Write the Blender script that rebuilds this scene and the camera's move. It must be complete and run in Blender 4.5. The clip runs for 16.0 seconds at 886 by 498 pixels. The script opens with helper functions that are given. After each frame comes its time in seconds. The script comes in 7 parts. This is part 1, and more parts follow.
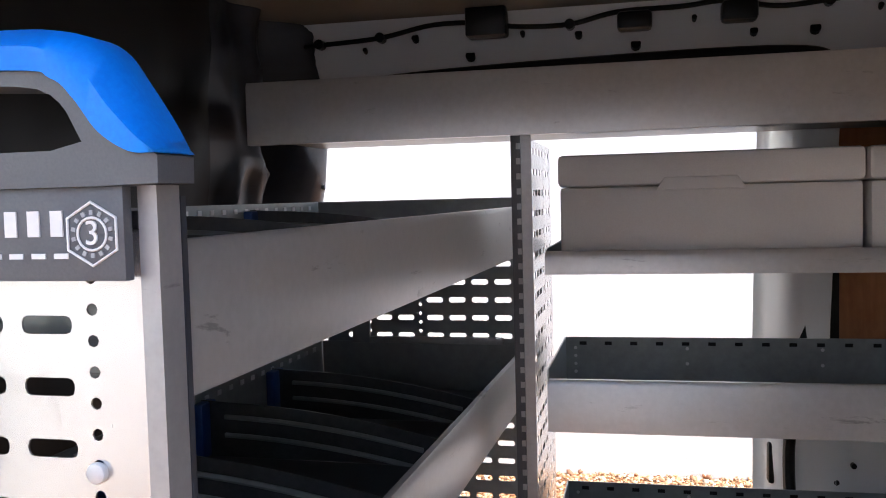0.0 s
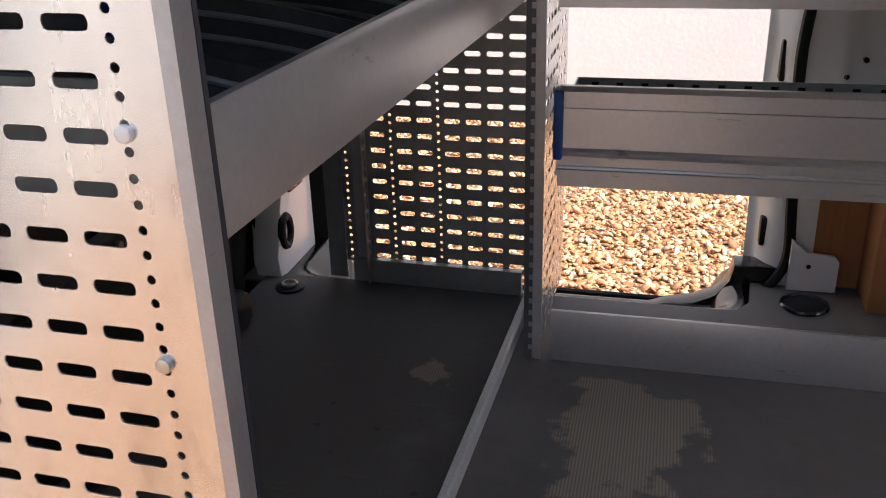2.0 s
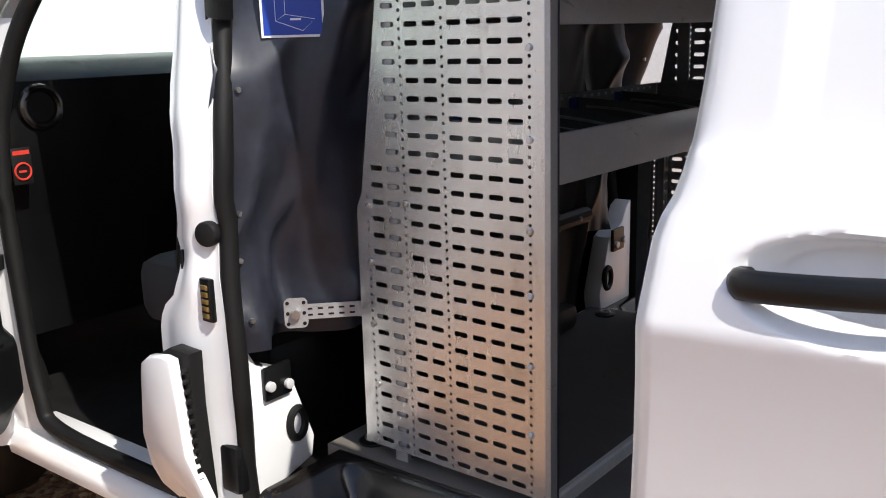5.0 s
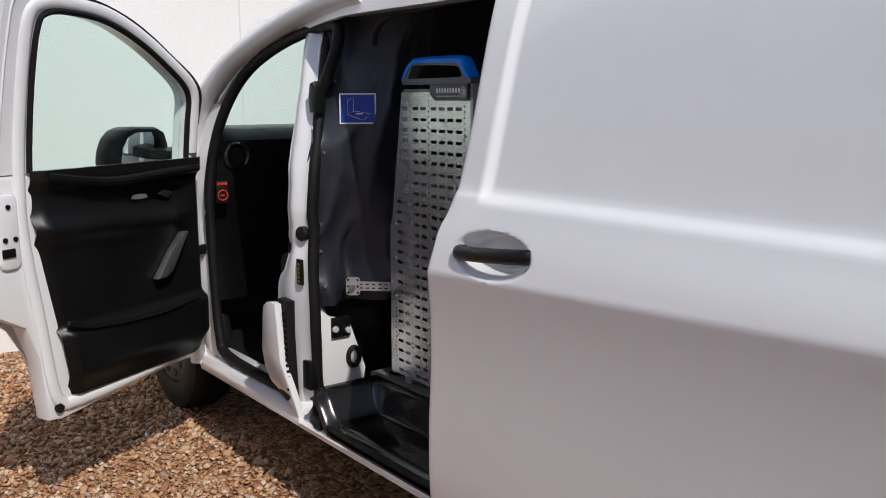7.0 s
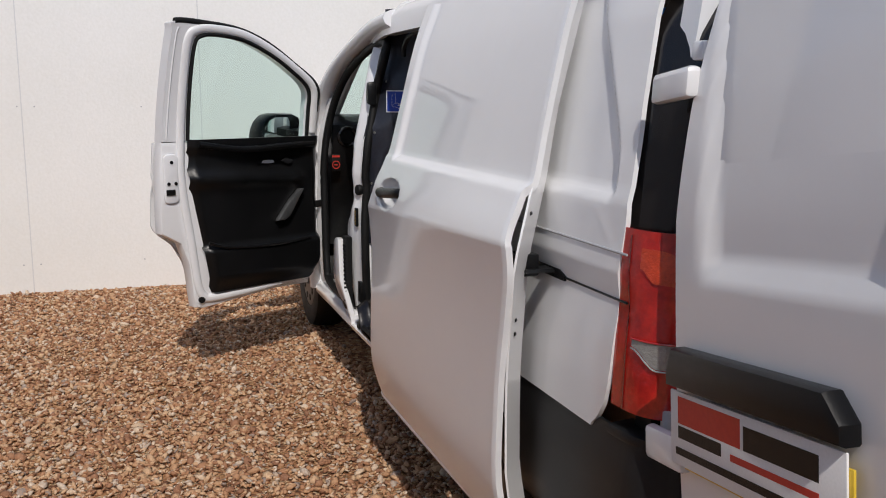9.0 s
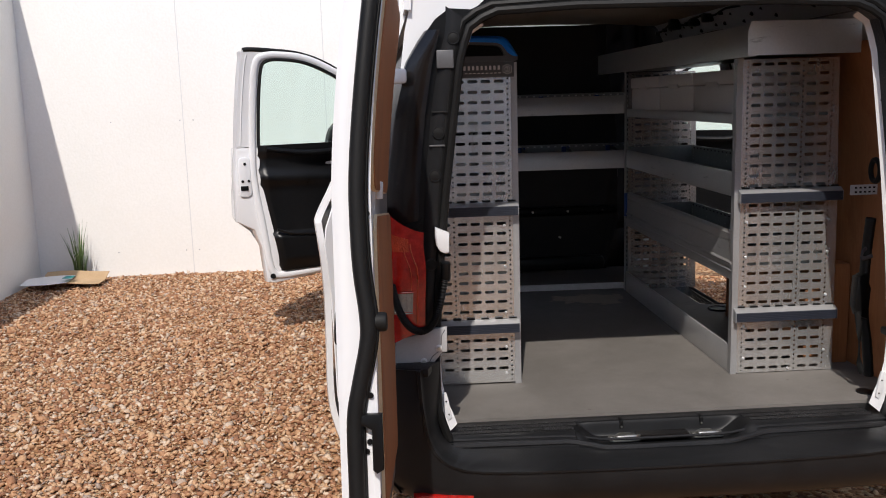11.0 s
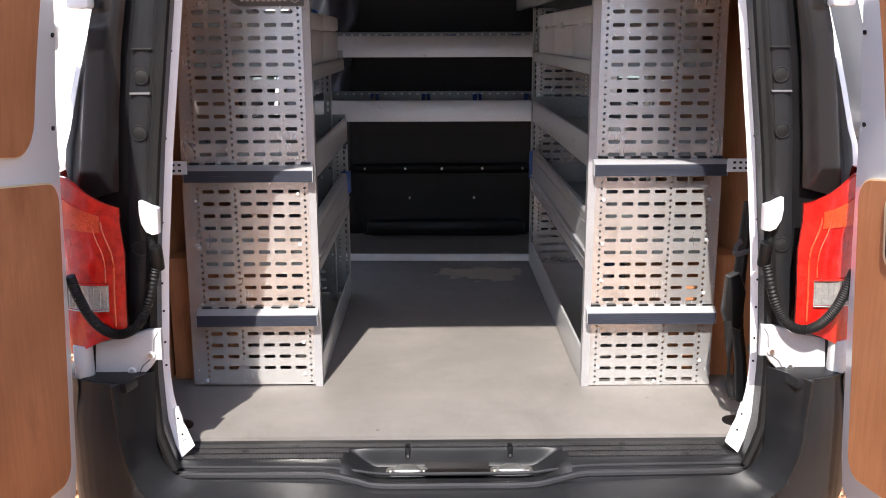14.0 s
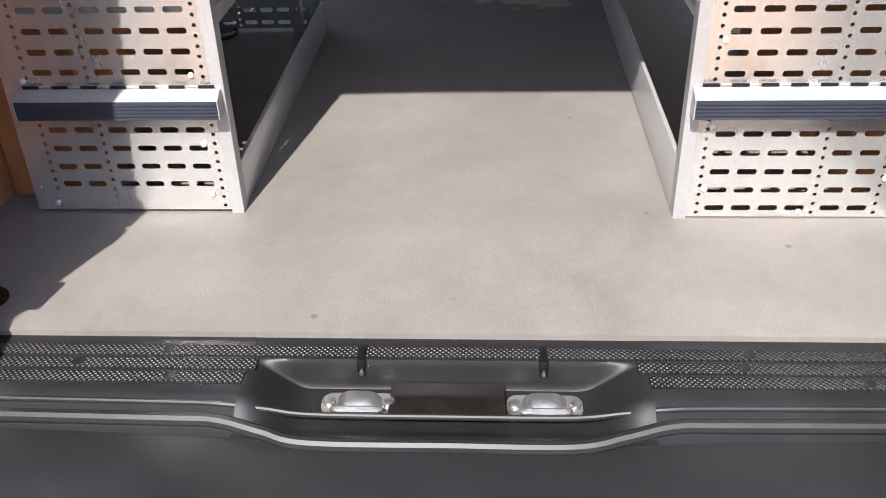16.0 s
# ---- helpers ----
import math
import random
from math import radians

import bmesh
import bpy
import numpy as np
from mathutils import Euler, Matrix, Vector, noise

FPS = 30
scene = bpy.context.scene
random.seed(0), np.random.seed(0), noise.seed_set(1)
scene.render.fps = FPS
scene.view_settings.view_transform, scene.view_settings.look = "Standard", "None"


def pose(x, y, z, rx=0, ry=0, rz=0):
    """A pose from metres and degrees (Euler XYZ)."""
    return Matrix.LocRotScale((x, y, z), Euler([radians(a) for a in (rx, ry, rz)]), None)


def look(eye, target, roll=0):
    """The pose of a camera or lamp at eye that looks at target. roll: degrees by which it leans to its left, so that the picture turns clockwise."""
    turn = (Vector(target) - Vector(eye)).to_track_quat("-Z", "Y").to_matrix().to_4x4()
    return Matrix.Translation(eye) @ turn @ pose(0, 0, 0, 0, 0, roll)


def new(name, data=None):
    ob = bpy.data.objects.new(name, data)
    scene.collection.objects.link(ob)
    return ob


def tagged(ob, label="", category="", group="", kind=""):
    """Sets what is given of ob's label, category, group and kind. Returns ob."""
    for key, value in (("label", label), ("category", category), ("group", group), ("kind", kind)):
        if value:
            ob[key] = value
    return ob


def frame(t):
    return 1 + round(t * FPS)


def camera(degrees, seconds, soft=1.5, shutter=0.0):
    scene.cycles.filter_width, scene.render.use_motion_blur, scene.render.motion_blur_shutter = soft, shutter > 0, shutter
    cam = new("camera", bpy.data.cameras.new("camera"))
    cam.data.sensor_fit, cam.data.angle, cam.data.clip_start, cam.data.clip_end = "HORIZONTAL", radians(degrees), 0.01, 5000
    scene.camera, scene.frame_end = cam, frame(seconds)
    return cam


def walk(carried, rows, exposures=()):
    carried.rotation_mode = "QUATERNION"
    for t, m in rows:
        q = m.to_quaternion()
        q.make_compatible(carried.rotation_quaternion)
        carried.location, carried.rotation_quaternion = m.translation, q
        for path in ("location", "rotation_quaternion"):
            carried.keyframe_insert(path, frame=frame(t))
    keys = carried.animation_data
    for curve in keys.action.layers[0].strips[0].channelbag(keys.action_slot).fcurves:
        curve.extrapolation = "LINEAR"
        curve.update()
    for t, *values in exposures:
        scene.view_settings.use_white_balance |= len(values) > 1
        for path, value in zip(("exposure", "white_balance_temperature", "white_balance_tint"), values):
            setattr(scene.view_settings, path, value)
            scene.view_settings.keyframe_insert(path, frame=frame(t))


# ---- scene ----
cam = camera(52.3, 16.0, soft=1.0)
PATH = [
    (0, (-1.799, -1.097, 1.555), (-2.23, 0.852, 1.441), -1.5),
    (0.5, (-1.754, -1.131, 1.532), (-2.275, 0.775, 1.224), -1.5),
    (1, (-1.771, -1.12, 1.482), (-2.257, 0.76, 1.006), -1.7),
    (1.5, (-1.771, -1.126, 1.431), (-2.244, 0.711, 0.795), -1.8),
    (2, (-1.774, -1.131, 1.392), (-2.231, 0.646, 0.597), -1.7),
    (2.5, (-1.775, -1.137, 1.357), (-2.211, 0.569, 0.409), -1.5),
    (3, (-1.776, -1.153, 1.323), (-2.263, 0.487, 0.286), -2.4),
    (3.5, (-1.759, -1.257, 1.307), (-2.432, 0.362, 0.345), -4.0),
    (4, (-1.683, -1.525, 1.327), (-2.556, 0.093, 0.54), -4.3),
    (4.5, (-1.502, -1.802, 1.383), (-2.57, -0.208, 0.818), -3.3),
    (4.7, (-1.399, -1.901, 1.403), (-2.519, -0.321, 0.903), -2.4),
    (6.8, (-0.027, -2.445, 1.515), (-1.551, -1.193, 1.186), -0.4),
    (7, (0.137, -2.427, 1.528), (-1.435, -1.236, 1.194), -0.3),
    (7.5, (0.579, -2.308, 1.524), (-1.111, -1.295, 1.184), -0.2),
    (8, (0.977, -2.225, 1.515), (-0.775, -1.326, 1.168), -0.3),
    (8.2, (1.139, -2.199, 1.514), (-0.636, -1.345, 1.169), -0.0),
    (10.3, (2.471, -1.37, 1.538), (0.52, -1.071, 1.215), -1.2),
    (10.5, (2.568, -1.252, 1.55), (0.61, -1.004, 1.227), -1.4),
    (11, (2.706, -0.86, 1.543), (0.737, -0.748, 1.215), -1.7),
    (11.5, (2.895, -0.566, 1.542), (0.924, -0.529, 1.205), -1.4),
    (12, (2.958, -0.266, 1.553), (0.99, -0.263, 1.202), -0.2),
    (12.5, (2.925, -0.047, 1.557), (0.96, -0.062, 1.185), 0.9),
    (13, (2.709, -0.078, 1.546), (0.745, -0.068, 1.165), 0.4),
    (13.5, (2.441, -0.114, 1.535), (0.482, -0.081, 1.132), -0.6),
    (14, (2.091, -0.066, 1.529), (0.144, -0.045, 1.071), -0.2),
    (14.5, (1.752, -0.052, 1.509), (-0.17, -0.007, 0.959), 0.3),
    (15, (1.438, -0.032, 1.468), (-0.425, -0.006, 0.741), -1.1),
    (15.5, (1.155, 0.041, 1.402), (-0.6, -0.009, 0.445), -1.9),
    (16, (0.946, 0.052, 1.332), (-0.738, -0.053, 0.257), -1.7),
]

EXPOSURES = [(0, 2.05, 6450, 10), (0.5, 1.95, 6650, 11), (1.0, 1.70, 6800, 11), (1.5, 1.62, 6900, 12), (3.0, 2.05, 6950, 12), (4.0, 1.66, 6600, 11), (4.7, 1.03, 6550, 10), (6.8, -0.12, 6450, 11), (7.5, -0.46, 6480, 11), (8.2, -0.51, 6500, 11), (10.3, -0.14, 6550, 12), (11.5, 0.20, 6550, 12), (12.0, 0.5, 6530, 12), (12.5, 0.85, 6500, 13), (13.5, 1.33, 6550, 14), (14.0, 1.67, 6480, 13), (14.5, 1.86, 6420, 13), (15.0, 1.90, 6420, 13), (16, 1.74, 6400, 12)]
walk(cam, [(t, look(eye, target, roll)) for t, eye, target, roll in PATH], EXPOSURES)

# ---- world and sun ----
SUN = Vector((0.85, -0.155, 1.0)).normalized()
world = bpy.data.worlds.new("sky")
scene.world = world
world.use_nodes = True
wn = world.node_tree.nodes
wn.clear()
sky = wn.new("ShaderNodeTexSky")
sky.sky_type, sky.sun_disc = "NISHITA", False
sky.sun_elevation, sky.sun_rotation = math.asin(SUN.z), math.atan2(SUN.x, SUN.y)
bg, wo = wn.new("ShaderNodeBackground"), wn.new("ShaderNodeOutputWorld")
bg.inputs["Strength"].default_value = 0.15
world.node_tree.links.new(sky.outputs[0], bg.inputs[0])
world.node_tree.links.new(bg.outputs[0], wo.inputs[0])
sun = new("sun", bpy.data.lights.new("sun", "SUN"))
sun.data.energy, sun.data.angle, sun.data.color = 3.8, radians(0.55), (1.0, 0.95, 0.88)
sun.matrix_world = look(SUN * 20, (0, 0, 0))


# ---- materials ----
class Mat:
    """A small builder round a principled material."""

    def __init__(self, name, colour, rough=0.5, metal=0.0, coat=0.0, spec=0.5):
        self.m = bpy.data.materials.new(name)
        self.m.use_nodes = True
        self.t = self.m.node_tree
        self.b = self.t.nodes["Principled BSDF"]
        self.b.inputs["Base Color"].default_value = (*colour, 1)
        self.b.inputs["Roughness"].default_value = rough
        self.b.inputs["Metallic"].default_value = metal
        self.b.inputs["Coat Weight"].default_value = coat
        self.b.inputs["Coat Roughness"].default_value = 0.06
        self.b.inputs["Specular IOR Level"].default_value = spec
        self.co = self.t.nodes.new("ShaderNodeTexCoord").outputs["Object"]
        self.bumped = None

    def node(self, kind, **values):
        n = self.t.nodes.new(kind)
        for key, v in values.items():
            n.inputs[key].default_value = v
        return n

    def link(self, a, b):
        self.t.links.new(a, b)

    def noise(self, scale, detail=4.0, stretch=None, rough=0.55, distortion=0.0):
        n = self.node("ShaderNodeTexNoise", Scale=scale, Detail=detail, Roughness=rough, Distortion=distortion)
        if stretch:
            mp = self.node("ShaderNodeMapping")
            mp.inputs["Scale"].default_value = stretch
            self.link(self.co, mp.inputs[0])
            self.link(mp.outputs[0], n.inputs["Vector"])
        else:
            self.link(self.co, n.inputs["Vector"])
        return n.outputs["Fac"]

    def ramp(self, fac, stops):
        r = self.t.nodes.new("ShaderNodeValToRGB")
        e = r.color_ramp.elements
        while len(e) < len(stops):
            e.new(0.5)
        for el, (p, c) in zip(e, stops):
            el.position, el.color = p, (*c, 1)
        self.link(fac, r.inputs[0])
        return r.outputs[0]

    def span(self, fac, a, b, lo=0.3, hi=0.7):
        n = self.node("ShaderNodeMapRange")
        n.inputs["From Min"].default_value, n.inputs["From Max"].default_value = lo, hi
        n.inputs["To Min"].default_value, n.inputs["To Max"].default_value = a, b
        self.link(fac, n.inputs[0])
        return n.outputs[0]

    def mix(self, fac, a, b, mode="MIX"):
        n = self.t.nodes.new("ShaderNodeMix")
        n.data_type, n.blend_type = "RGBA", mode
        for sock, v in ((n.inputs[0], fac), (n.inputs[6], a), (n.inputs[7], b)):
            if isinstance(v, (int, float)):
                sock.default_value = v
            elif isinstance(v, tuple):
                sock.default_value = (*v, 1)
            else:
                self.link(v, sock)
        return n.outputs[2]

    def colour(self, out):
        self.link(out, self.b.inputs["Base Color"])
        return self

    def rough(self, out):
        self.link(out, self.b.inputs["Roughness"])
        return self

    def bump(self, fac, depth, strength=1.0):
        n = self.node("ShaderNodeBump", Distance=depth, Strength=strength)
        self.link(fac, n.inputs["Height"])
        if self.bumped:
            self.link(self.bumped, n.inputs["Normal"])
        self.bumped = n.outputs[0]
        self.link(self.bumped, self.b.inputs["Normal"])
        return self


def mottled(name, a, b, scale=8.0, fine=120.0, rough=(0.4, 0.6), metal=0.0, coat=0.0, bump=0.0, stretch=None, spec=0.5):
    """Two colours mixed at two scales, with uneven gloss and a fine relief."""
    m = Mat(name, a, metal=metal, coat=coat, spec=spec)
    big, small = m.noise(scale), m.noise(fine, 3.0, stretch)
    both = m.mix(0.45, big, small)
    m.colour(m.ramp(both, [(0.35, a), (0.65, b)]))
    m.rough(m.span(both, *rough))
    if bump:
        m.bump(small, bump)
    return m


WHITE = mottled("white_van_paint", (0.775, 0.78, 0.79), (0.795, 0.80, 0.81), 1.6, 9.0, (0.30, 0.36), coat=0.9)
WALL = mottled("white_rendered_wall", (0.78, 0.77, 0.74), (0.84, 0.83, 0.81), 0.8, 45.0, (0.8, 0.95), bump=0.0015)
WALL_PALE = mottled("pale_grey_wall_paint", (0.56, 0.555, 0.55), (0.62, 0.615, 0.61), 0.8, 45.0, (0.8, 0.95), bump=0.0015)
WALL_GREY = mottled("grey_metal_cladding", (0.62, 0.62, 0.62), (0.70, 0.70, 0.70), 0.7, 40.0, (0.5, 0.7), bump=0.001)
BLACK = mottled("black_textured_plastic", (0.0035, 0.0036, 0.004), (0.0065, 0.0067, 0.0072), 6.0, 900.0, (0.26, 0.38), bump=0.0003, spec=0.3)
BUMPER = mottled("dark_grey_bumper_plastic", (0.0085, 0.0088, 0.0097), (0.0165, 0.017, 0.0183), 5.0, 700.0, (0.28, 0.40), bump=0.0003, spec=0.28)
TREAD = mottled("black_grained_tread", (0.006, 0.006, 0.0065), (0.022, 0.022, 0.024), 9.0, 330.0, (0.34, 0.48), bump=0.0008, spec=0.5)
for turn in (45, -45):
    lie = TREAD.node("ShaderNodeMapping")
    lie.inputs["Rotation"].default_value = (0, 0, radians(turn))
    TREAD.link(TREAD.co, lie.inputs[0])
    weave = TREAD.node("ShaderNodeTexWave", Scale=52.0)
    TREAD.link(lie.outputs[0], weave.inputs["Vector"])
    TREAD.bump(weave.outputs["Fac"], 0.0016)
STRIPBLUE = mottled("dark_blue_grey_rubber_strip", (0.018, 0.022, 0.034), (0.028, 0.033, 0.048), 8.0, 200.0, (0.4, 0.55))
BRACKET = mottled("brown_bracket_steel", (0.10, 0.07, 0.045), (0.17, 0.12, 0.08), 20.0, 120.0, (0.4, 0.55), metal=0.6)
RECESS = mottled("moulded_black_plastic", (0.0055, 0.0058, 0.0064), (0.010, 0.0104, 0.0113), 6.0, 500.0, (0.42, 0.52), bump=0.0003, spec=0.35)
GLOSS = mottled("glossy_black_plastic", (0.006, 0.005, 0.005), (0.012, 0.010, 0.009), 9.0, 60.0, (0.12, 0.25))
SEAL = mottled("shiny_black_seal_rubber", (0.010, 0.010, 0.011), (0.015, 0.015, 0.016), 10.0, 120.0, (0.34, 0.46), spec=0.4)
RUBBER = mottled("black_rubber", (0.004, 0.004, 0.004), (0.007, 0.007, 0.007), 10.0, 300.0, (0.5, 0.7), spec=0.3)
VINYL = mottled("black_vinyl_lining", (0.0125, 0.0138, 0.021), (0.021, 0.0235, 0.034), 5.0, 60.0, (0.34, 0.46), spec=0.5)
CLOTH = mottled("dark_grey_cloth", (0.02, 0.02, 0.022), (0.04, 0.04, 0.042), 6.0, 700.0, (0.8, 0.95), bump=0.0006)
BEIGE = mottled("beige_roof_lining", (0.24, 0.21, 0.175), (0.31, 0.28, 0.235), 5.0, 400.0, (0.7, 0.9), bump=0.0005)
PLY = mottled("brown_plywood_lining", (0.30, 0.122, 0.050), (0.41, 0.178, 0.080), 5.0, 50.0, (0.55, 0.72), spec=0.3, bump=0.0003, stretch=(2.2, 2.2, 0.12))
stain = PLY.ramp(PLY.noise(3.2, 7.0, (1.6, 1.6, 0.7), 0.7, 0.5), [(0.33, (0.78, 0.74, 0.72)), (0.46, (1, 1, 1))])
PLY.colour(PLY.mix(1.0, PLY.b.inputs["Base Color"].links[0].from_socket, stain, "MULTIPLY"))
PLY_EDGE = mottled("pale_plywood_edge", (0.62, 0.47, 0.28), (0.74, 0.6, 0.4), 8.0, 200.0, (0.6, 0.8))
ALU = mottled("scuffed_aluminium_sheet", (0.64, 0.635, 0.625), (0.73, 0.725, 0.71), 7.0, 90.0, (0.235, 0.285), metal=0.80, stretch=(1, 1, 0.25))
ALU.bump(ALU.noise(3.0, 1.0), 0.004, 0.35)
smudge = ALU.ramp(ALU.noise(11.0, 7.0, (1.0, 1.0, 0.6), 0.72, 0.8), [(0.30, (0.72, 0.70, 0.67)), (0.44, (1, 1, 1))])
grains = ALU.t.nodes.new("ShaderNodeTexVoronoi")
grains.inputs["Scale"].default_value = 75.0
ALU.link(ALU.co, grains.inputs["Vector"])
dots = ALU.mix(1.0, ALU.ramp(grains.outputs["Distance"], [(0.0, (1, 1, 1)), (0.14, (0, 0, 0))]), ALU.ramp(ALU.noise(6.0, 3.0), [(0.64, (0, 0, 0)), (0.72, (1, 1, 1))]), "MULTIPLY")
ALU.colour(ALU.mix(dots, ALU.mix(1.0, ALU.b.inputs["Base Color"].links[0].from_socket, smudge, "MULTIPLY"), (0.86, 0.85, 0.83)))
PROFILE = mottled("satin_aluminium_profile", (0.36, 0.36, 0.365), (0.44, 0.44, 0.445), 6.0, 150.0, (0.36, 0.48), metal=0.5)
LIP = mottled("satin_grey_aluminium", (0.52, 0.52, 0.52), (0.60, 0.60, 0.60), 5.0, 120.0, (0.30, 0.42), metal=0.65)
for metal_sheet, depth in ((LIP, 0.62), (PROFILE, 0.7)):
    scuff = metal_sheet.ramp(metal_sheet.noise(9.0, 6.0, (1.0, 1.0, 5.0), 0.7, 0.4), [(0.30, (depth, depth, depth)), (0.37, (1, 1, 1))])
    metal_sheet.colour(metal_sheet.mix(1.0, metal_sheet.b.inputs["Base Color"].links[0].from_socket, scuff, "MULTIPLY"))
WORNBAR = mottled("worn_bar_aluminium", (0.58, 0.575, 0.56), (0.78, 0.775, 0.76), 9.0, 160.0, (0.36, 0.5), metal=0.25)
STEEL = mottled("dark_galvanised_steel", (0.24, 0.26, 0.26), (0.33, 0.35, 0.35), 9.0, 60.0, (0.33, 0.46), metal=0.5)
TRAY = mottled("dark_shelf_steel", (0.05, 0.052, 0.054), (0.09, 0.092, 0.094), 8.0, 100.0, (0.3, 0.42), metal=0.3)
CASE = mottled("grey_case_plastic", (0.55, 0.55, 0.555), (0.62, 0.62, 0.625), 6.0, 500.0, (0.45, 0.6), bump=0.0002)
CAP = mottled("slate_grey_cap_plastic", (0.085, 0.09, 0.10), (0.115, 0.12, 0.13), 6.0, 500.0, (0.4, 0.55), bump=0.0002)
BLUE = mottled("bright_blue_plastic", (0.001, 0.19, 0.82), (0.002, 0.25, 0.92), 6.0, 300.0, (0.34, 0.42), spec=0.3)
DEEPBLUE = mottled("deep_blue_plastic", (0.004, 0.045, 0.20), (0.006, 0.06, 0.26), 6.0, 300.0, (0.35, 0.5))
SIGN_BLUE = mottled("blue_sticker", (0.006, 0.035, 0.28), (0.008, 0.045, 0.33), 4.0, 100.0, (0.3, 0.4))
PAPER = mottled("white_print", (0.72, 0.72, 0.72), (0.8, 0.8, 0.8), 5.0, 200.0, (0.5, 0.65))
GREYPRINT = mottled("grey_print", (0.35, 0.36, 0.38), (0.42, 0.43, 0.45), 5.0, 200.0, (0.5, 0.65))
CHROME = mottled("zinc_plated_metal", (0.46, 0.46, 0.44), (0.60, 0.60, 0.575), 20.0, 200.0, (0.26, 0.4), metal=0.95)
BOLTW = mottled("pale_bolt_head", (0.62, 0.62, 0.63), (0.7, 0.7, 0.71), 30.0, 300.0, (0.3, 0.4), metal=0.3)
RED = mottled("red_lamp_lens", (0.27, 0.005, 0.004), (0.56, 0.016, 0.010), 11.0, 60.0, (0.06, 0.14), coat=1.0, bump=0.0015)
AMBERRED = mottled("orange_red_lamp_lens", (0.42, 0.035, 0.010), (0.62, 0.06, 0.016), 40.0, 200.0, (0.08, 0.16), coat=1.0, bump=0.002)
DARKRED = mottled("dark_red_lamp_lens", (0.1, 0.008, 0.008), (0.16, 0.012, 0.01), 9.0, 50.0, (0.1, 0.16), coat=1.0)
CLEAR = mottled("clear_lamp_lens", (0.30, 0.30, 0.29), (0.42, 0.42, 0.40), 30.0, 160.0, (0.1, 0.2), metal=0.5, coat=1.0, bump=0.002)
REDSTICKER = mottled("red_sticker", (0.5, 0.03, 0.02), (0.6, 0.05, 0.03), 5.0, 100.0, (0.4, 0.5))
CARD = mottled("brown_cardboard", (0.40, 0.27, 0.15), (0.50, 0.35, 0.21), 6.0, 120.0, (0.8, 0.95))
TEAL = mottled("teal_print", (0.02, 0.22, 0.22), (0.03, 0.28, 0.27), 6.0, 120.0, (0.5, 0.6))
# White hinge paint turned satin grey: its shade put into the colour
HINGE = mottled("shaded_hinge_paint", (0.40, 0.40, 0.405), (0.46, 0.46, 0.465), 12.0, 200.0, (0.35, 0.45))
SHADOWGREY = mottled("grey_plastic", (0.085, 0.085, 0.09), (0.11, 0.11, 0.115), 12.0, 200.0, (0.4, 0.5))
GOLD = mottled("brass_contacts", (0.45, 0.30, 0.10), (0.6, 0.42, 0.16), 30.0, 200.0, (0.3, 0.4), metal=0.9)
LEAF = mottled("green_grass_blade", (0.05, 0.10, 0.025), (0.11, 0.16, 0.05), 20.0, 100.0, (0.5, 0.7))
YELLOW = mottled("yellow_plate", (0.65, 0.42, 0.03), (0.72, 0.5, 0.05), 10.0, 100.0, (0.3, 0.4))
# Wheel grey darkened: the shade under the wing put into its colour
RIMM = mottled("shaded_grey_wheel_paint", (0.10, 0.10, 0.103), (0.15, 0.15, 0.153), 10.0, 100.0, (0.3, 0.4), metal=0.6)

FLOOR = Mat("dark_rubberised_load_floor", (0.07, 0.07, 0.07))
big, fine = FLOOR.noise(3.0, 5.0), FLOOR.noise(160.0, 3.0)
wear = FLOOR.ramp(FLOOR.noise(2.3, 5.0, None, 0.6, 0.4), [(0.60, (0, 0, 0)), (0.70, (1, 1, 1))])
base = FLOOR.ramp(FLOOR.mix(0.4, big, fine), [(0.3, (0.090, 0.080, 0.070)), (0.7, (0.150, 0.135, 0.119))])
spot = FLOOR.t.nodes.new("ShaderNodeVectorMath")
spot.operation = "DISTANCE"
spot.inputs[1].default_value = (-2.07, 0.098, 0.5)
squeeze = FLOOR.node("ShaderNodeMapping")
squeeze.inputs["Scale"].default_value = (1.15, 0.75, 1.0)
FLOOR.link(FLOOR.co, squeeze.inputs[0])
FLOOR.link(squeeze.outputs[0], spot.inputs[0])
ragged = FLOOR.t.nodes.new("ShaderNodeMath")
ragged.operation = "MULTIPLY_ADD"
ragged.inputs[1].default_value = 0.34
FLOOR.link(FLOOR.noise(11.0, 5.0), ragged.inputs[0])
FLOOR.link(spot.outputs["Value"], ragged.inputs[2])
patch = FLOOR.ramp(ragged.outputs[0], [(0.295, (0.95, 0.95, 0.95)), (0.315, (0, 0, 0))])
ridges = FLOOR.t.nodes.new("ShaderNodeTexWave")
ridges.inputs["Scale"].default_value = 60.0
FLOOR.link(FLOOR.co, ridges.inputs["Vector"])
worn = FLOOR.mix(ridges.outputs["Fac"], (0.24, 0.20, 0.148), (0.40, 0.345, 0.265))
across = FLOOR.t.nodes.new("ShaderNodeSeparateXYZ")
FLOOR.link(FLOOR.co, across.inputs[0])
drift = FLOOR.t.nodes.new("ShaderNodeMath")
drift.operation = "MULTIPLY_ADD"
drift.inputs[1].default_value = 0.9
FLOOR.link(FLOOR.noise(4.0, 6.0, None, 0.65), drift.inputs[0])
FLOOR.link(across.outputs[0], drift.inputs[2])
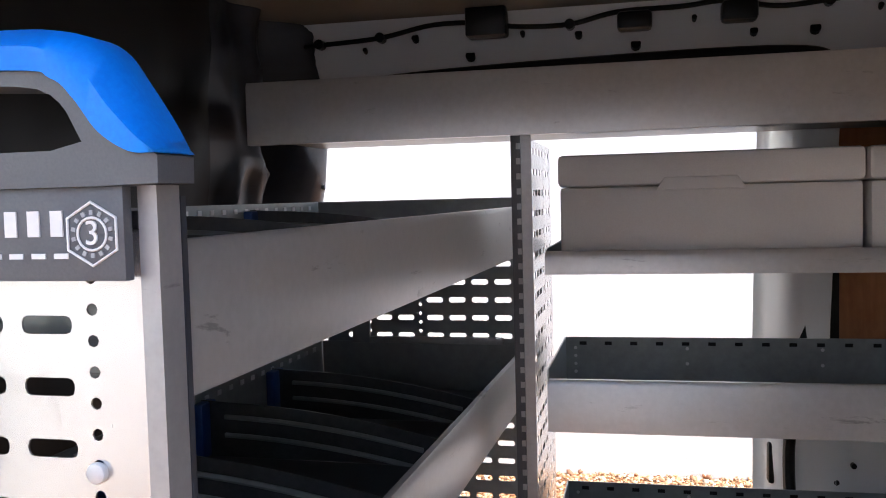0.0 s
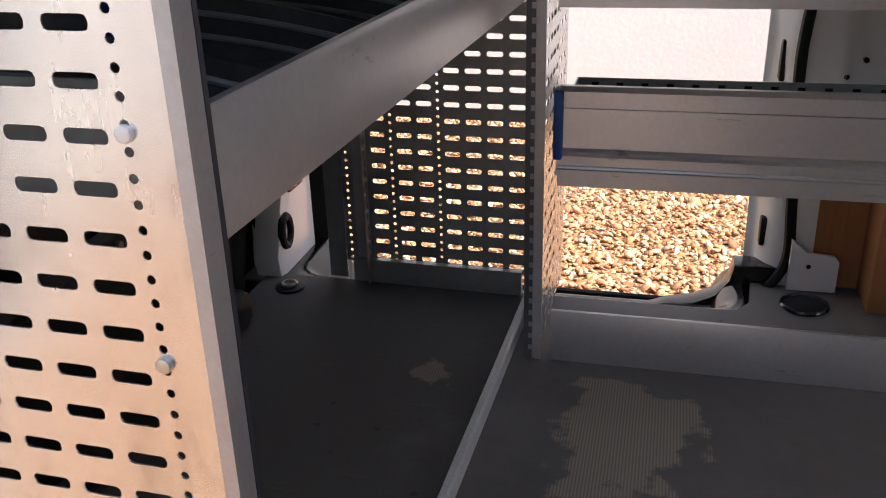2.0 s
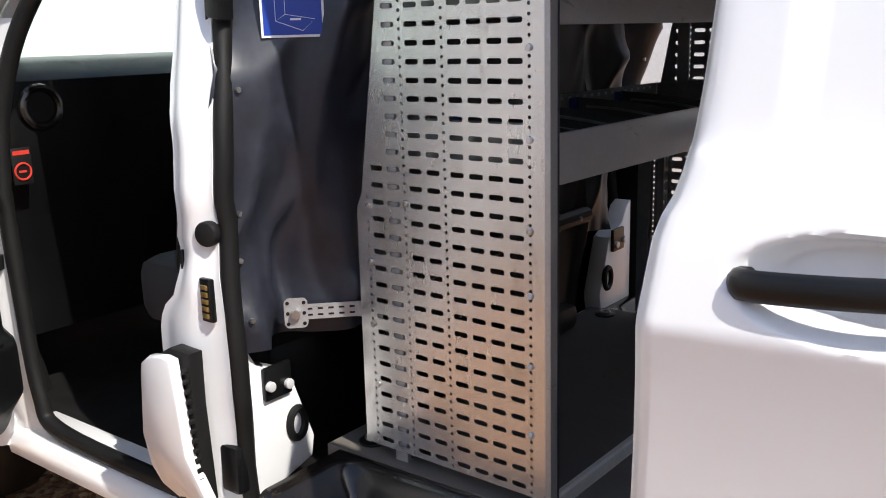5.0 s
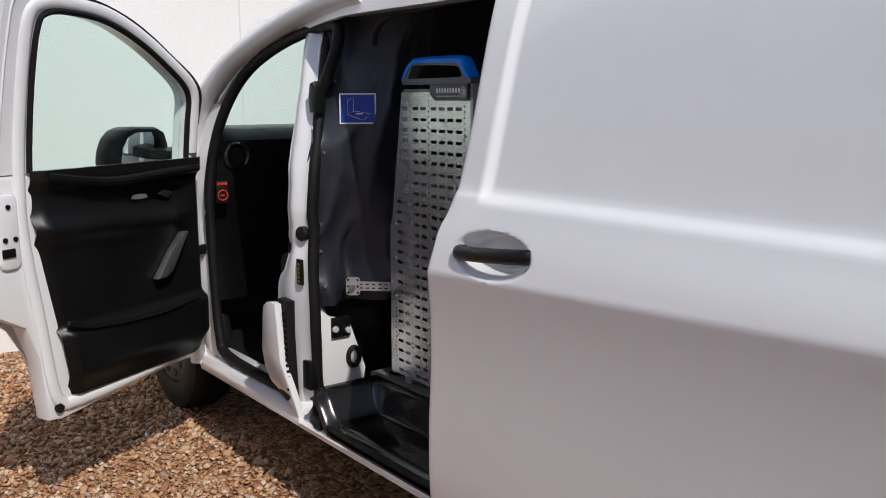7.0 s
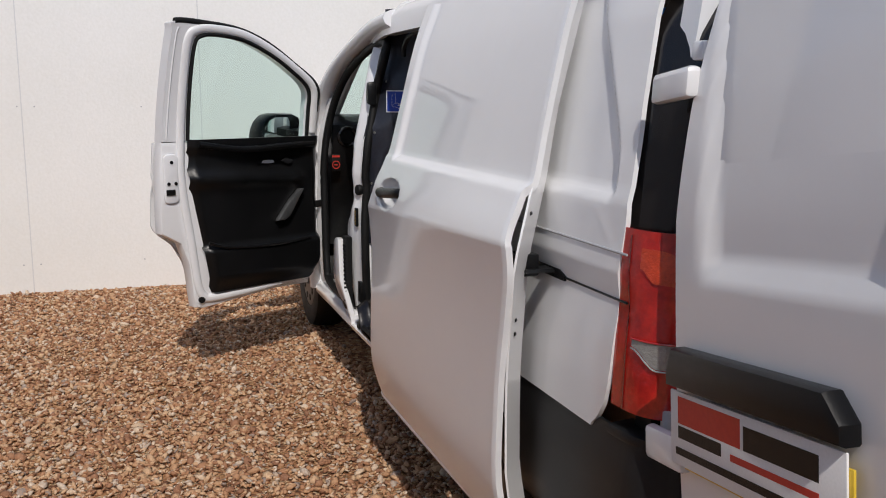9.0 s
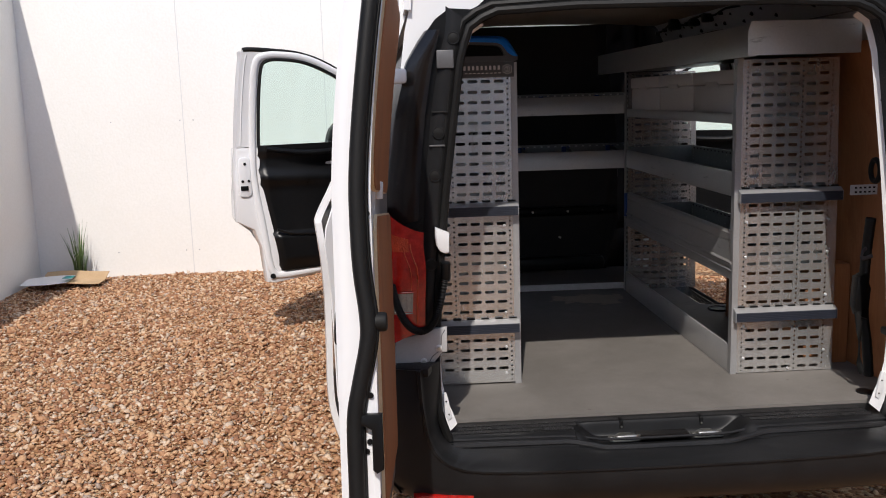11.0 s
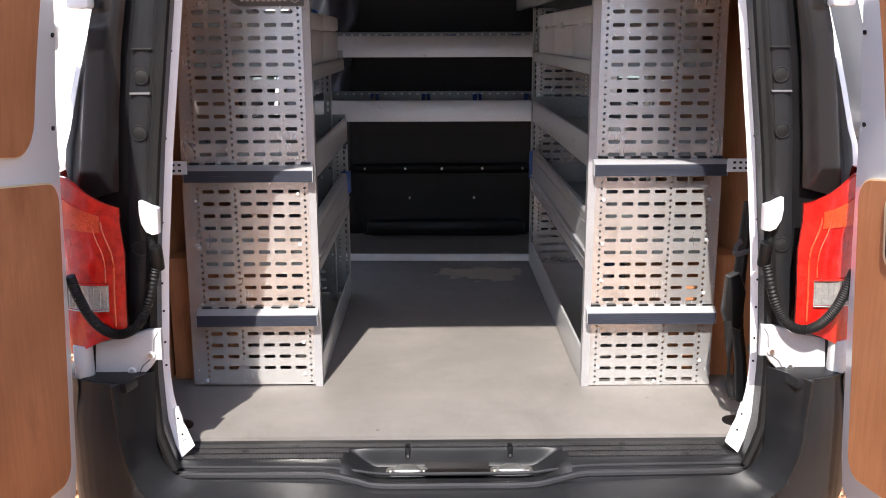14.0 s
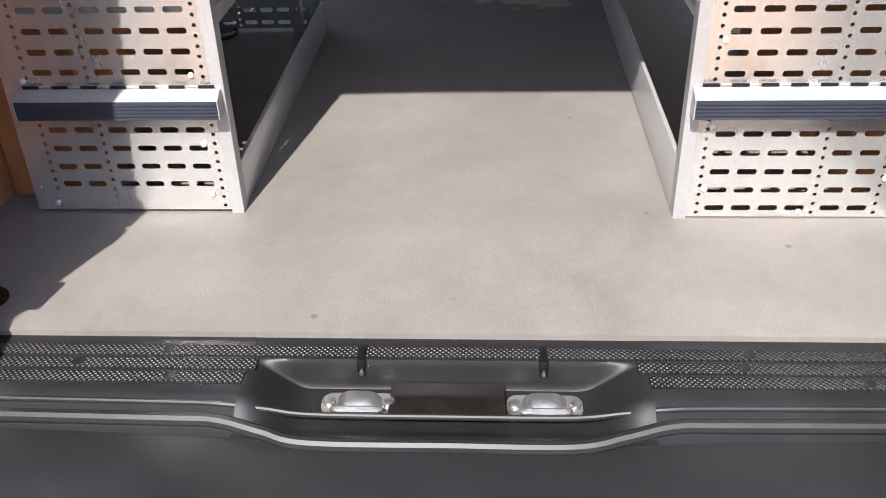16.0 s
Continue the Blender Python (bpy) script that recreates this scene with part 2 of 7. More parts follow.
# pale dust and wear, with sunlight and shade along the van put into it
dust_and_light = FLOOR.ramp(FLOOR.span(drift.outputs[0], 0.0, 1.0, -2.0, 0.4), [(0.15, (0, 0, 0)), (0.22, (0.66, 0.66, 0.66)), (0.50, (0.44, 0.44, 0.44)), (0.72, (0.58, 0.58, 0.58)), (0.95, (0.70, 0.70, 0.70))])
blotch = FLOOR.ramp(FLOOR.noise(5.0, 8.0, None, 0.72, 0.6), [(0.34, (0.80, 0.80, 0.79)), (0.54, (1, 1, 1))])
speck = FLOOR.ramp(FLOOR.noise(330.0, 3.0), [(0.30, (0.6, 0.6, 0.6)), (0.40, (1, 1, 1))])
dust = FLOOR.mix(1.0, FLOOR.mix(FLOOR.noise(14.0, 6.0, None, 0.7), (0.150, 0.139, 0.129), (0.255, 0.239, 0.224)), FLOOR.mix(1.0, blotch, speck, "MULTIPLY"), "MULTIPLY")
plain = FLOOR.mix(FLOOR.mix(0.22, (0, 0, 0), wear), base, (0.16, 0.14, 0.11))
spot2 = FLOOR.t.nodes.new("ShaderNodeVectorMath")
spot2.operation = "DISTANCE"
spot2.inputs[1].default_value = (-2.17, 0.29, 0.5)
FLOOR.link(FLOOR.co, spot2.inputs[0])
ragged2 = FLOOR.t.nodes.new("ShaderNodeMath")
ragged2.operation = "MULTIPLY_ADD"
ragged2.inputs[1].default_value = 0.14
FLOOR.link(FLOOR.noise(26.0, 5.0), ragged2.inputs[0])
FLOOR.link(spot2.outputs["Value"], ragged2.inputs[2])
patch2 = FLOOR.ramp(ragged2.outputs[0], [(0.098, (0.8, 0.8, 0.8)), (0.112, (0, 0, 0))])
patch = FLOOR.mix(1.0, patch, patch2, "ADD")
drops = FLOOR.t.nodes.new("ShaderNodeTexVoronoi")
drops.inputs["Scale"].default_value = 19.0
FLOOR.link(FLOOR.co, drops.inputs["Vector"])
chance = FLOOR.t.nodes.new("ShaderNodeSeparateColor")
FLOOR.link(drops.outputs["Color"], chance.inputs[0])
spotted = FLOOR.mix(1.0, FLOOR.ramp(drops.outputs["Distance"], [(0.0, (1, 1, 1)), (0.10, (0.8, 0.8, 0.8)), (0.13, (0, 0, 0))]), FLOOR.ramp(chance.outputs[0], [(0.86, (0, 0, 0)), (0.88, (1, 1, 1))]), "MULTIPLY")
scrape = FLOOR.ramp(FLOOR.noise(6.0, 3.0, (1.0, 14.0, 1.0), 0.6, 1.2), [(0.665, (0, 0, 0)), (0.69, (0.13, 0.13, 0.13))])
cloudy = FLOOR.mix(FLOOR.ramp(FLOOR.noise(1.7, 6.0, None, 0.62, 0.8), [(0.40, (0.45, 0.45, 0.45)), (0.62, (0, 0, 0))]), FLOOR.mix(dust_and_light, plain, dust), (0.105, 0.097, 0.087))
marked = FLOOR.mix(scrape, FLOOR.mix(FLOOR.mix(0.7, (0, 0, 0), spotted), cloudy, (0.05, 0.042, 0.034)), (0.26, 0.247, 0.232))
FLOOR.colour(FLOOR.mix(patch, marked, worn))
FLOOR.rough(FLOOR.span(big, 0.60, 0.80))
FLOOR.bump(FLOOR.noise(420.0, 2.0), 0.0006)

GROUND = Mat("gravel_bed", (0.2, 0.13, 0.08), 0.9)
vor = GROUND.t.nodes.new("ShaderNodeTexVoronoi")
vor.inputs["Scale"].default_value = 48.0
GROUND.link(GROUND.co, vor.inputs["Vector"])
sep = GROUND.t.nodes.new("ShaderNodeSeparateColor")
GROUND.link(vor.outputs["Color"], sep.inputs[0])
GROUND.colour(GROUND.ramp(sep.outputs[0], [(0.0, (0.11, 0.042, 0.018)), (0.35, (0.26, 0.112, 0.045)), (0.7, (0.38, 0.205, 0.09)), (1.0, (0.5, 0.37, 0.23))]))
GROUND.bump(GROUND.span(vor.outputs["Distance"], 1.0, 0.0, 0.0, 0.6), 0.012)

STONE = Mat("mixed_pebbles", (0.3, 0.2, 0.1), 0.75)
isl = STONE.t.nodes.new("ShaderNodeNewGeometry").outputs["Random Per Island"]
tone = STONE.ramp(isl, [(0.0, (0.19, 0.080, 0.042)), (0.26, (0.35, 0.168, 0.082)), (0.50, (0.49, 0.285, 0.150)), (0.74, (0.59, 0.40, 0.240)), (0.90, (0.66, 0.56, 0.44)), (1.0, (0.25, 0.21, 0.185))])
STONE.colour(STONE.mix(STONE.span(STONE.noise(90.0, 3.0), 0.0, 0.5), tone, (0.36, 0.185, 0.098)))
STONE.bump(STONE.noise(260.0, 2.0), 0.0008)

GLASS = Mat("green_tinted_glass", (0.72, 0.88, 0.84), 0.02)
GLASS.b.inputs["Transmission Weight"].default_value = 1.0
GLASS.b.inputs["IOR"].default_value = 1.02
GLASS.b.inputs["Coat Weight"].default_value = 0.5
MIRROR = Mat("mirror_glass", (0.8, 0.82, 0.82), 0.03, 1.0)


# ---- building helpers ----
def mesh_of(bm, name, smooth=None):
    me = bpy.data.meshes.new(name)
    bmesh.ops.recalc_face_normals(bm, faces=bm.faces)
    if smooth:
        for f in bm.faces:
            f.smooth = True
        for e in bm.edges:
            if len(e.link_faces) == 2 and e.calc_face_angle(0) > radians(smooth):
                e.smooth = False
    bm.to_mesh(me)
    bm.free()
    return me


def part(name, bm, material, parent=None, label="", smooth=35, kind="", category=""):
    """One mesh object out of a bmesh or a mesh, under a thing or a part."""
    me = mesh_of(bm, name, smooth) if isinstance(bm, bmesh.types.BMesh) else bm
    ob = new(name, me)
    if not me.materials:
        me.materials.append(material.m)
    if parent is not None:
        ob.parent = parent
    return tagged(ob, label, category, "", kind)


def thing(name, label, category, at=(0, 0, 0), group="", kind=""):
    ob = new(name)
    ob.location = at
    ob.empty_display_size = 0.1
    return tagged(ob, label, category, group, kind)


def box(x0, x1, y0, y1, z0, z1, bevel=0.0, bm=None, seg=2):
    bm = bm or bmesh.new()
    fresh = bmesh.ops.create_cube(bm, size=1.0)["verts"]
    for v in fresh:
        v.co = Vector(((x0 + x1) / 2 + v.co.x * (x1 - x0), (y0 + y1) / 2 + v.co.y * (y1 - y0), (z0 + z1) / 2 + v.co.z * (z1 - z0)))
    if bevel:
        edges = list({e for v in fresh for e in v.link_edges})
        bmesh.ops.bevel(bm, geom=edges, offset=bevel, segments=seg, affect="EDGES", profile=0.5)
    return bm


def cylinder(at, axis, radius, length, seg=20, bm=None, radius2=None, bevel=0.0):
    bm = bm or bmesh.new()
    turn = Vector((0, 0, 1)).rotation_difference(Vector(axis)).to_matrix().to_4x4()
    made = bmesh.ops.create_cone(bm, cap_ends=True, segments=seg, radius1=radius, radius2=radius if radius2 is None else radius2, depth=length, matrix=Matrix.Translation(at) @ turn)
    if bevel:
        rims = [e for e in {e for v in made["verts"] for e in v.link_edges} if any(len(f.verts) > 4 for f in e.link_faces)]
        bmesh.ops.bevel(bm, geom=rims, offset=bevel, segments=2, affect="EDGES", profile=0.5)
    return bm


def prism(outline, axis, a, b, bm=None, bevel=0.0):
    """An outline in the two other axes, in their order, drawn out along an axis from a to b."""
    bm = bm or bmesh.new()

    def at(p, k):
        return {"x": (k, p[0], p[1]), "y": (p[0], k, p[1]), "z": (p[0], p[1], k)}[axis]

    lo, hi = [bm.verts.new(at(p, a)) for p in outline], [bm.verts.new(at(p, b)) for p in outline]
    n = len(outline)
    faces = [bm.faces.new(lo), bm.faces.new(hi[::-1])]
    for i in range(n):
        faces.append(bm.faces.new((lo[i], lo[(i + 1) % n], hi[(i + 1) % n], hi[i])))
    if bevel:
        bmesh.ops.recalc_face_normals(bm, faces=bm.faces)
        rim = [e for f in faces[:2] for e in f.edges]
        bmesh.ops.bevel(bm, geom=rim, offset=bevel, segments=2, affect="EDGES", profile=0.5)
    return bm


def curve_points(points, steps=6):
    """A smooth line through points (Catmull-Rom)."""
    p = [Vector(q) for q in points]
    out = []
    for i in range(len(p) - 1):
        a, b, c, d = p[max(i - 1, 0)], p[i], p[i + 1], p[min(i + 2, len(p) - 1)]
        for k in range(steps):
            t = k / steps
            out.append(0.5 * (2 * b + (c - a) * t + (2 * a - 5 * b + 4 * c - d) * t * t + (3 * b - a - 3 * c + d) * t ** 3))
    return out + [p[-1]]


def tube(points, radius, seg=10, bm=None, squash=(1.0, 1.0), closed=False, up=(0, 0, 1), ribs=0.0):
    """A round or flattened bar along a line."""
    bm = bm or bmesh.new()
    n = len(points)
    rings = []
    for i, p in enumerate(points):
        p = Vector(p)
        a = Vector(points[i - 1] if i or closed else points[0])
        b = Vector(points[(i + 1) % n] if i < n - 1 or closed else points[-1])
        d = (b - a).normalized()
        side = d.cross(Vector(up))
        side = side.normalized() if side.length > 1e-3 else d.cross(Vector((1, 0.2, 0))).normalized()
        top = side.cross(d)
        r = radius * (1 + ribs * (i % 2))
        rings.append([bm.verts.new(p + r * (math.cos(2 * math.pi * k / seg) * side * squash[0] + math.sin(2 * math.pi * k / seg) * top * squash[1])) for k in range(seg)])
    for i in range(n if closed else n - 1):
        a, b = rings[i], rings[(i + 1) % n]
        for k in range(seg):
            bm.faces.new((a[k], a[(k + 1) % seg], b[(k + 1) % seg], b[k]))
    if not closed:
        bm.faces.new(rings[0][::-1])
        bm.faces.new(rings[-1])
    return bm


def sheet(fn, us, vs, thick=0.0, skip=None):
    """A surface fn(u, v), with a thickness along its normals."""
    bm = bmesh.new()
    grid = [[bm.verts.new(fn(u, v)) for v in vs] for u in us]
    for i in range(len(us) - 1):
        for j in range(len(vs) - 1):
            if skip and skip((us[i] + us[i + 1]) / 2, (vs[j] + vs[j + 1]) / 2):
                continue
            bm.faces.new((grid[i][j], grid[i + 1][j], grid[i + 1][j + 1], grid[i][j + 1]))
    loose = [v for v in bm.verts if not v.link_faces]
    bmesh.ops.delete(bm, geom=loose, context="VERTS")
    if thick:
        bmesh.ops.recalc_face_normals(bm, faces=bm.faces)
        bmesh.ops.solidify(bm, geom=bm.faces[:], thickness=thick)
    return bm


def steps(a, b, n):
    return [a + (b - a) * i / n for i in range(n + 1)]


def ease(x, a, b):
    t = min(max((x - a) / (b - a), 0), 1)
    return t * t * (3 - 2 * t)


def along(table, x):
    xs, ys = zip(*table)
    return float(np.interp(x, xs, ys))


def polar(outline, centre, n):
    """n points on a closed outline, at even angles as seen from the centre."""
    out = []
    for k in range(n):
        a = 2 * math.pi * k / n
        d = Vector((math.cos(a), math.sin(a)))
        best = None
        for i in range(len(outline)):
            p, q = Vector(outline[i]) - Vector(centre), Vector(outline[(i + 1) % len(outline)]) - Vector(centre)
            e = q - p
            den = d.x * e.y - d.y * e.x
            if abs(den) < 1e-9:
                continue
            r, s = (p.x * e.y - p.y * e.x) / den, (p.x * d.y - p.y * d.x) / den
            if r > 0 and -1e-6 <= s <= 1 + 1e-6 and (best is None or r > best):
                best = r
        out.append(Vector(centre) + d * (best or 0.01))
    return out


def frame_ring(outer, inner, axis, a, b):
    """A flat frame between two loops of as many points, drawn out along an axis."""
    bm = bmesh.new()

    def at(p, k):
        return {"x": (k, p[0], p[1]), "y": (p[0], k, p[1]), "z": (p[0], p[1], k)}[axis]

    n = len(outer)
    oa, ia, ob, ib = ([bm.verts.new(at(p, k)) for p in loop] for loop, k in ((outer, a), (inner, a), (outer, b), (inner, b)))
    for i in range(n):
        j = (i + 1) % n
        bm.faces.new((oa[i], oa[j], ia[j], ia[i]))
        bm.faces.new((ob[i], ib[i], ib[j], ob[j]))
        bm.faces.new((oa[i], ob[i], ob[j], oa[j]))
        bm.faces.new((ia[i], ia[j], ib[j], ib[i]))
    return bm


def rounded(x0, x1, y0, y1, r, n=5):
    out = []
    for cx, cy, a0 in ((x1 - r, y1 - r, 0), (x0 + r, y1 - r, 90), (x0 + r, y0 + r, 180), (x1 - r, y0 + r, 270)):
        for k in range(n + 1):
            a = radians(a0 + 90 * k / n)
            out.append((cx + r * math.cos(a), cy + r * math.sin(a)))
    return out


def lettering(text, size, depth=0.0006):
    """The mesh of a word in the built-in font, flat in x and y."""
    c = bpy.data.curves.new("writing", "FONT")
    c.body, c.size, c.extrude, c.align_x, c.align_y = text, size, depth, "CENTER", "CENTER"
    ob = new("writing", c)
    me = bpy.data.meshes.new_from_object(ob.evaluated_get(bpy.context.evaluated_depsgraph_get()))
    bpy.data.objects.remove(ob)
    bpy.data.curves.remove(c)
    return me


# ---- ground and walls ----
FLOOR_Z = 0.50
WALL_X, WALL_L, WALL_R = -5.75, -4.13, 3.9


def ground_bump(x, y):
    return 0.012 * (noise.noise(Vector((x * 0.9, y * 0.9, 0))) + 0.5 * noise.noise(Vector((x * 2.6, y * 2.6, 4))))


def pebbles():
    """Loose gravel: many small uneven stones in one mesh, thickest near the van."""
    rng = np.random.default_rng(7)
    ico = bmesh.new()
    bmesh.ops.create_icosphere(ico, subdivisions=1, radius=1.0)
    ico.verts.ensure_lookup_table()
    base = np.array([v.co[:] for v in ico.verts])
    tris = np.array([[v.index for v in f.verts] for f in ico.faces])
    ico.free()
    patches = [(-5.7, -2.9, -4.1, -0.8, 2200), (-2.9, 0.6, -3.2, -0.8, 2700), (0.6, 2.6, -2.6, -0.9, 1400), (-4.6, -0.2, 0.95, 3.9, 1800), (0.15, 1.4, -0.95, 1.6, 2200), (-5.7, -4.0, -0.8, 1.0, 300)]
    spots = [np.column_stack([rng.uniform(a, b, int((b - a) * (d - c) * k)), rng.uniform(c, d, int((b - a) * (d - c) * k))]) for a, b, c, d, k in patches]
    spots = np.concatenate(spots)
    n = len(spots)
    size = rng.lognormal(math.log(0.0108), 0.34, n)[:, None] * rng.uniform([0.8, 0.6, 0.38], [1.35, 1.0, 0.7], (n, 3))
    turn = rng.uniform(0, 2 * math.pi, n)
    lean = rng.normal(0, 0.35, (n, 2))
    shape = base[None] * (1 + rng.normal(0, 0.13, (n, len(base), 1))) * size[:, None]
    z = shape[..., 2] + lean[:, :1] * shape[..., 0] + lean[:, 1:] * shape[..., 1]
    x = shape[..., 0] * np.cos(turn)[:, None] - shape[..., 1] * np.sin(turn)[:, None]
    y = shape[..., 0] * np.sin(turn)[:, None] + shape[..., 1] * np.cos(turn)[:, None]
    lift = np.array([ground_bump(a, b) for a, b in spots]) + rng.uniform(-0.004, 0.008, n)
    co = np.stack([x + spots[:, :1], y + spots[:, 1:], z + lift[:, None]], -1).reshape(-1, 3)
    faces = (tris[None] + (np.arange(n) * len(base))[:, None, None]).reshape(-1, 3)
    me = bpy.data.meshes.new("gravel")
    me.vertices.add(len(co))
    me.vertices.foreach_set("co", co.ravel())
    me.loops.add(faces.size)
    me.loops.foreach_set("vertex_index", faces.ravel())
    me.polygons.add(len(faces))
    me.polygons.foreach_set("loop_start", np.arange(0, faces.size, 3))
    me.polygons.foreach_set("use_smooth", np.ones(len(faces), bool))
    me.update()
    return part("gravel", me, STONE, None, "loose golden and brown gravel stones on the ground", kind="stuff", category="gravel")


gx, gy = steps(-7, 6, 90), steps(-6, 6, 80)
part("ground", sheet(lambda x, y: (x, y, ground_bump(x, y) - 0.006), gx, gy), GROUND, None, "golden brown gravel yard round the van", kind="structure", category="ground")
part("ground_far", frame_ring(polar([(60, 60), (-60, 60), (-60, -60), (60, -60)], (0, 0), 24), polar([(5.9, 5.9), (-6.9, 5.9), (-6.9, -5.9), (5.9, -5.9)], (0, 0), 24), "z", -0.06, -0.02), GROUND, None, "gravel yard that reaches beyond the van", kind="structure", category="ground")
pebbles()

wall_front = part("wall_front", box(WALL_X - 0.25, WALL_X, WALL_L, WALL_R + 0.25, -0.05, 5.2), WALL, None, "plain white painted building wall with fine joints", kind="structure", category="wall")
for y in (-2.72, -1.42, 0.3, 1.9):
    part("joint_strip", box(WALL_X - 0.002, WALL_X + 0.003, y - 0.004, y + 0.004, 0, 5.2), WALL_GREY, wall_front)
for y in (-3.4, -2.78, -2.66, -1.9):
    part("fixing", cylinder((WALL_X, y, 0.22), (1, 0, 0), 0.0055, 0.012, 8), GREYPRINT, wall_front)
    part("fixing", cylinder((WALL_X, y + 0.03, 1.42), (1, 0, 0), 0.0055, 0.012, 8), GREYPRINT, wall_front)
part("wall_left", box(WALL_X, 6.0, WALL_L - 0.25, WALL_L, -0.05, 2.9), WALL, None, "white side wall in shade beside the yard", kind="structure", category="wall")
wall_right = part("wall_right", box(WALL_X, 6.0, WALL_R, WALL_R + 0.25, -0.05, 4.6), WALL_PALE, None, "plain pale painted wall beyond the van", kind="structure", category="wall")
for x in (-3.4, -1.1, 1.2):
    part("joint_strip", box(x - 0.004, x + 0.004, WALL_R - 0.003, WALL_R + 0.002, 0, 4.6), WALL_GREY, wall_right)
# Unseen wall behind the camera, added to dim reflections and sky fill
sky_blocker_wall = part("sky_blocker_wall", box(9.5, 9.75, WALL_L, WALL_R + 0.25, -0.05, 5.5), WALL, None, "plain white unseen wall added to cut sky light", kind="structure", category="wall")

# ---- the van's body ----
SIDE = [(0.26, 0.90), (0.36, 0.935), (0.5, 0.950), (0.7, 0.960), (0.85, 0.960), (0.95, 0.955), (1.02, 0.948), (1.06, 0.945), (1.085, 0.950), (1.12, 0.955), (1.28, 0.940), (1.32, 0.928), (1.5, 0.890), (1.7, 0.84), (1.82, 0.795), (1.92, 0.71), (1.97, 0.56), (2.0, 0.3)]
van = thing("panel_van", "white panel van with all doors open on gravel", "van")


def side_y(z):
    return along(SIDE, z)


def dent(x, z, x0, x1, z0, depth, soft=0.035):
    """Depth of the pressed-in field of a side panel."""
    return depth * ease(x, x0 - soft / 2, x0 + soft / 2) * ease(-x, -x1 - soft / 2, -x1 + soft / 2) * ease(z, z0 - soft / 2, z0 + soft / 2)


# the rear edge of the side panel leans forward towards the roof
REAR_EDGE = [(0.735, -0.135), (0.76, -0.105), (0.80, -0.078), (0.85, -0.062), (0.9, -0.055), (1.14, -0.040), (1.24, -0.032), (1.42, -0.055), (1.66, -0.100), (1.86, -0.140)]


def quarter(sgn):
    def at(u, z):
        x = -1.56 + u * (1.56 + along(REAR_EDGE, z))
        field = along([(1.30, -0.115), (1.40, -0.140), (1.48, -0.190), (1.57, -0.255), (1.67, -0.33), (1.86, -0.46)], z)
        return (x, sgn * (side_y(z) - dent(x, z, -2.0, field, 1.290, 0.020, 0.036)), z)

    def off(u, z):
        x = -1.56 + u * (1.56 + along(REAR_EDGE, z))
        return (x + 0.98) ** 2 + (z - 0.34) ** 2 < 0.38 ** 2 or (x > -0.62 and z < 0.735)

    zs = sorted(set([round(z, 3) for z in steps(0.34, 1.86, 110)] + [0.73, 1.03, 1.085, 1.12, 1.28, 1.30, 1.32]))
    return sheet(at, steps(0, 1, 150), zs, 0.012, off)


for sgn in (-1, 1):
    part("rear_quarter_panel", quarter(sgn), WHITE, van, smooth=50)
    part("track_cover", prism([(x, z) for x, z in ((-1.5, 1.075), (-0.34, 1.075), (-0.31, 1.062), (-0.31, 1.050), (-1.5, 1.050))], "y", sgn * 0.942, sgn * 0.952), BLACK, van)
    part("panel_gap", tube([(x, sgn * (side_y(1.17) + 0.001), 1.168) for x in steps(-1.5, -0.01, 12)], 0.003, 6), GREYPRINT, van)
    part("panel_gap", tube([(x, sgn * (side_y(1.058) + 0.001), 1.058) for x in steps(-0.31, -0.01, 6)], 0.003, 6), BLACK, van)
part("roof", sheet(lambda x, a: (x, 0.80 * math.sin(a) * (1 - 0.06 * ease(-x, 2.4, 3.4)), 1.80 + 0.20 * max(math.cos(a), 0) ** 0.42 - 0.10 * ease(-x, 2.5, 3.5)), steps(-3.45, 0.03, 20), [radians(v) for v in steps(-90, 90, 28)], 0.02), WHITE, van, smooth=50)
# Rear half in dark cloth: the shade under the roof put into its colour
for x0, x1, cover in ((-2.6, -1.22, BEIGE), (-1.2, -0.08, CLOTH)):
    part("roof_lining", sheet(lambda x, a: (x, 0.76 * math.sin(a), 1.84 + 0.115 * max(math.cos(a), 0) ** 0.4), steps(x0, x1, 6), [radians(v) for v in steps(-88, 88, 20)], 0.008), cover, van, smooth=50)

# Rear frame with its opening, seal and flange
OPEN = [(-0.66, 0.475), (0.66, 0.475), (0.705, 0.50), (0.735, 0.60), (0.738, 0.75), (0.722, 1.0), (0.692, 1.28), (0.640, 1.66), (0.615, 1.74), (0.55, 1.785), (0.3, 1.797), (-0.3, 1.797), (-0.55, 1.785), (-0.615, 1.74), (-0.640, 1.66), (-0.692, 1.28), (-0.722, 1.0), (-0.738, 0.75), (-0.735, 0.60), (-0.705, 0.50)]
REAR = [(-0.88, 0.44), (0.88, 0.44), (0.90, 0.6), (0.90, 0.9), (0.875, 1.2), (0.843, 1.42), (0.828, 1.53), (0.80, 1.64), (0.757, 1.71), (0.69, 1.80), (0.655, 1.80), (0.61, 1.785), (0.54, 1.845), (0.3, 1.875), (-0.3, 1.875), (-0.54, 1.845), (-0.61, 1.785), (-0.655, 1.80), (-0.69, 1.80), (-0.757, 1.71), (-0.80, 1.64), (-0.828, 1.53), (-0.843, 1.42), (-0.875, 1.2), (-0.90, 0.9), (-0.90, 0.6)]
MID = (0.0, 1.13)
loop = polar(OPEN, MID, 120)
lower = {0.475: 0.415, 0.50: 0.45, 0.44: 0.39}
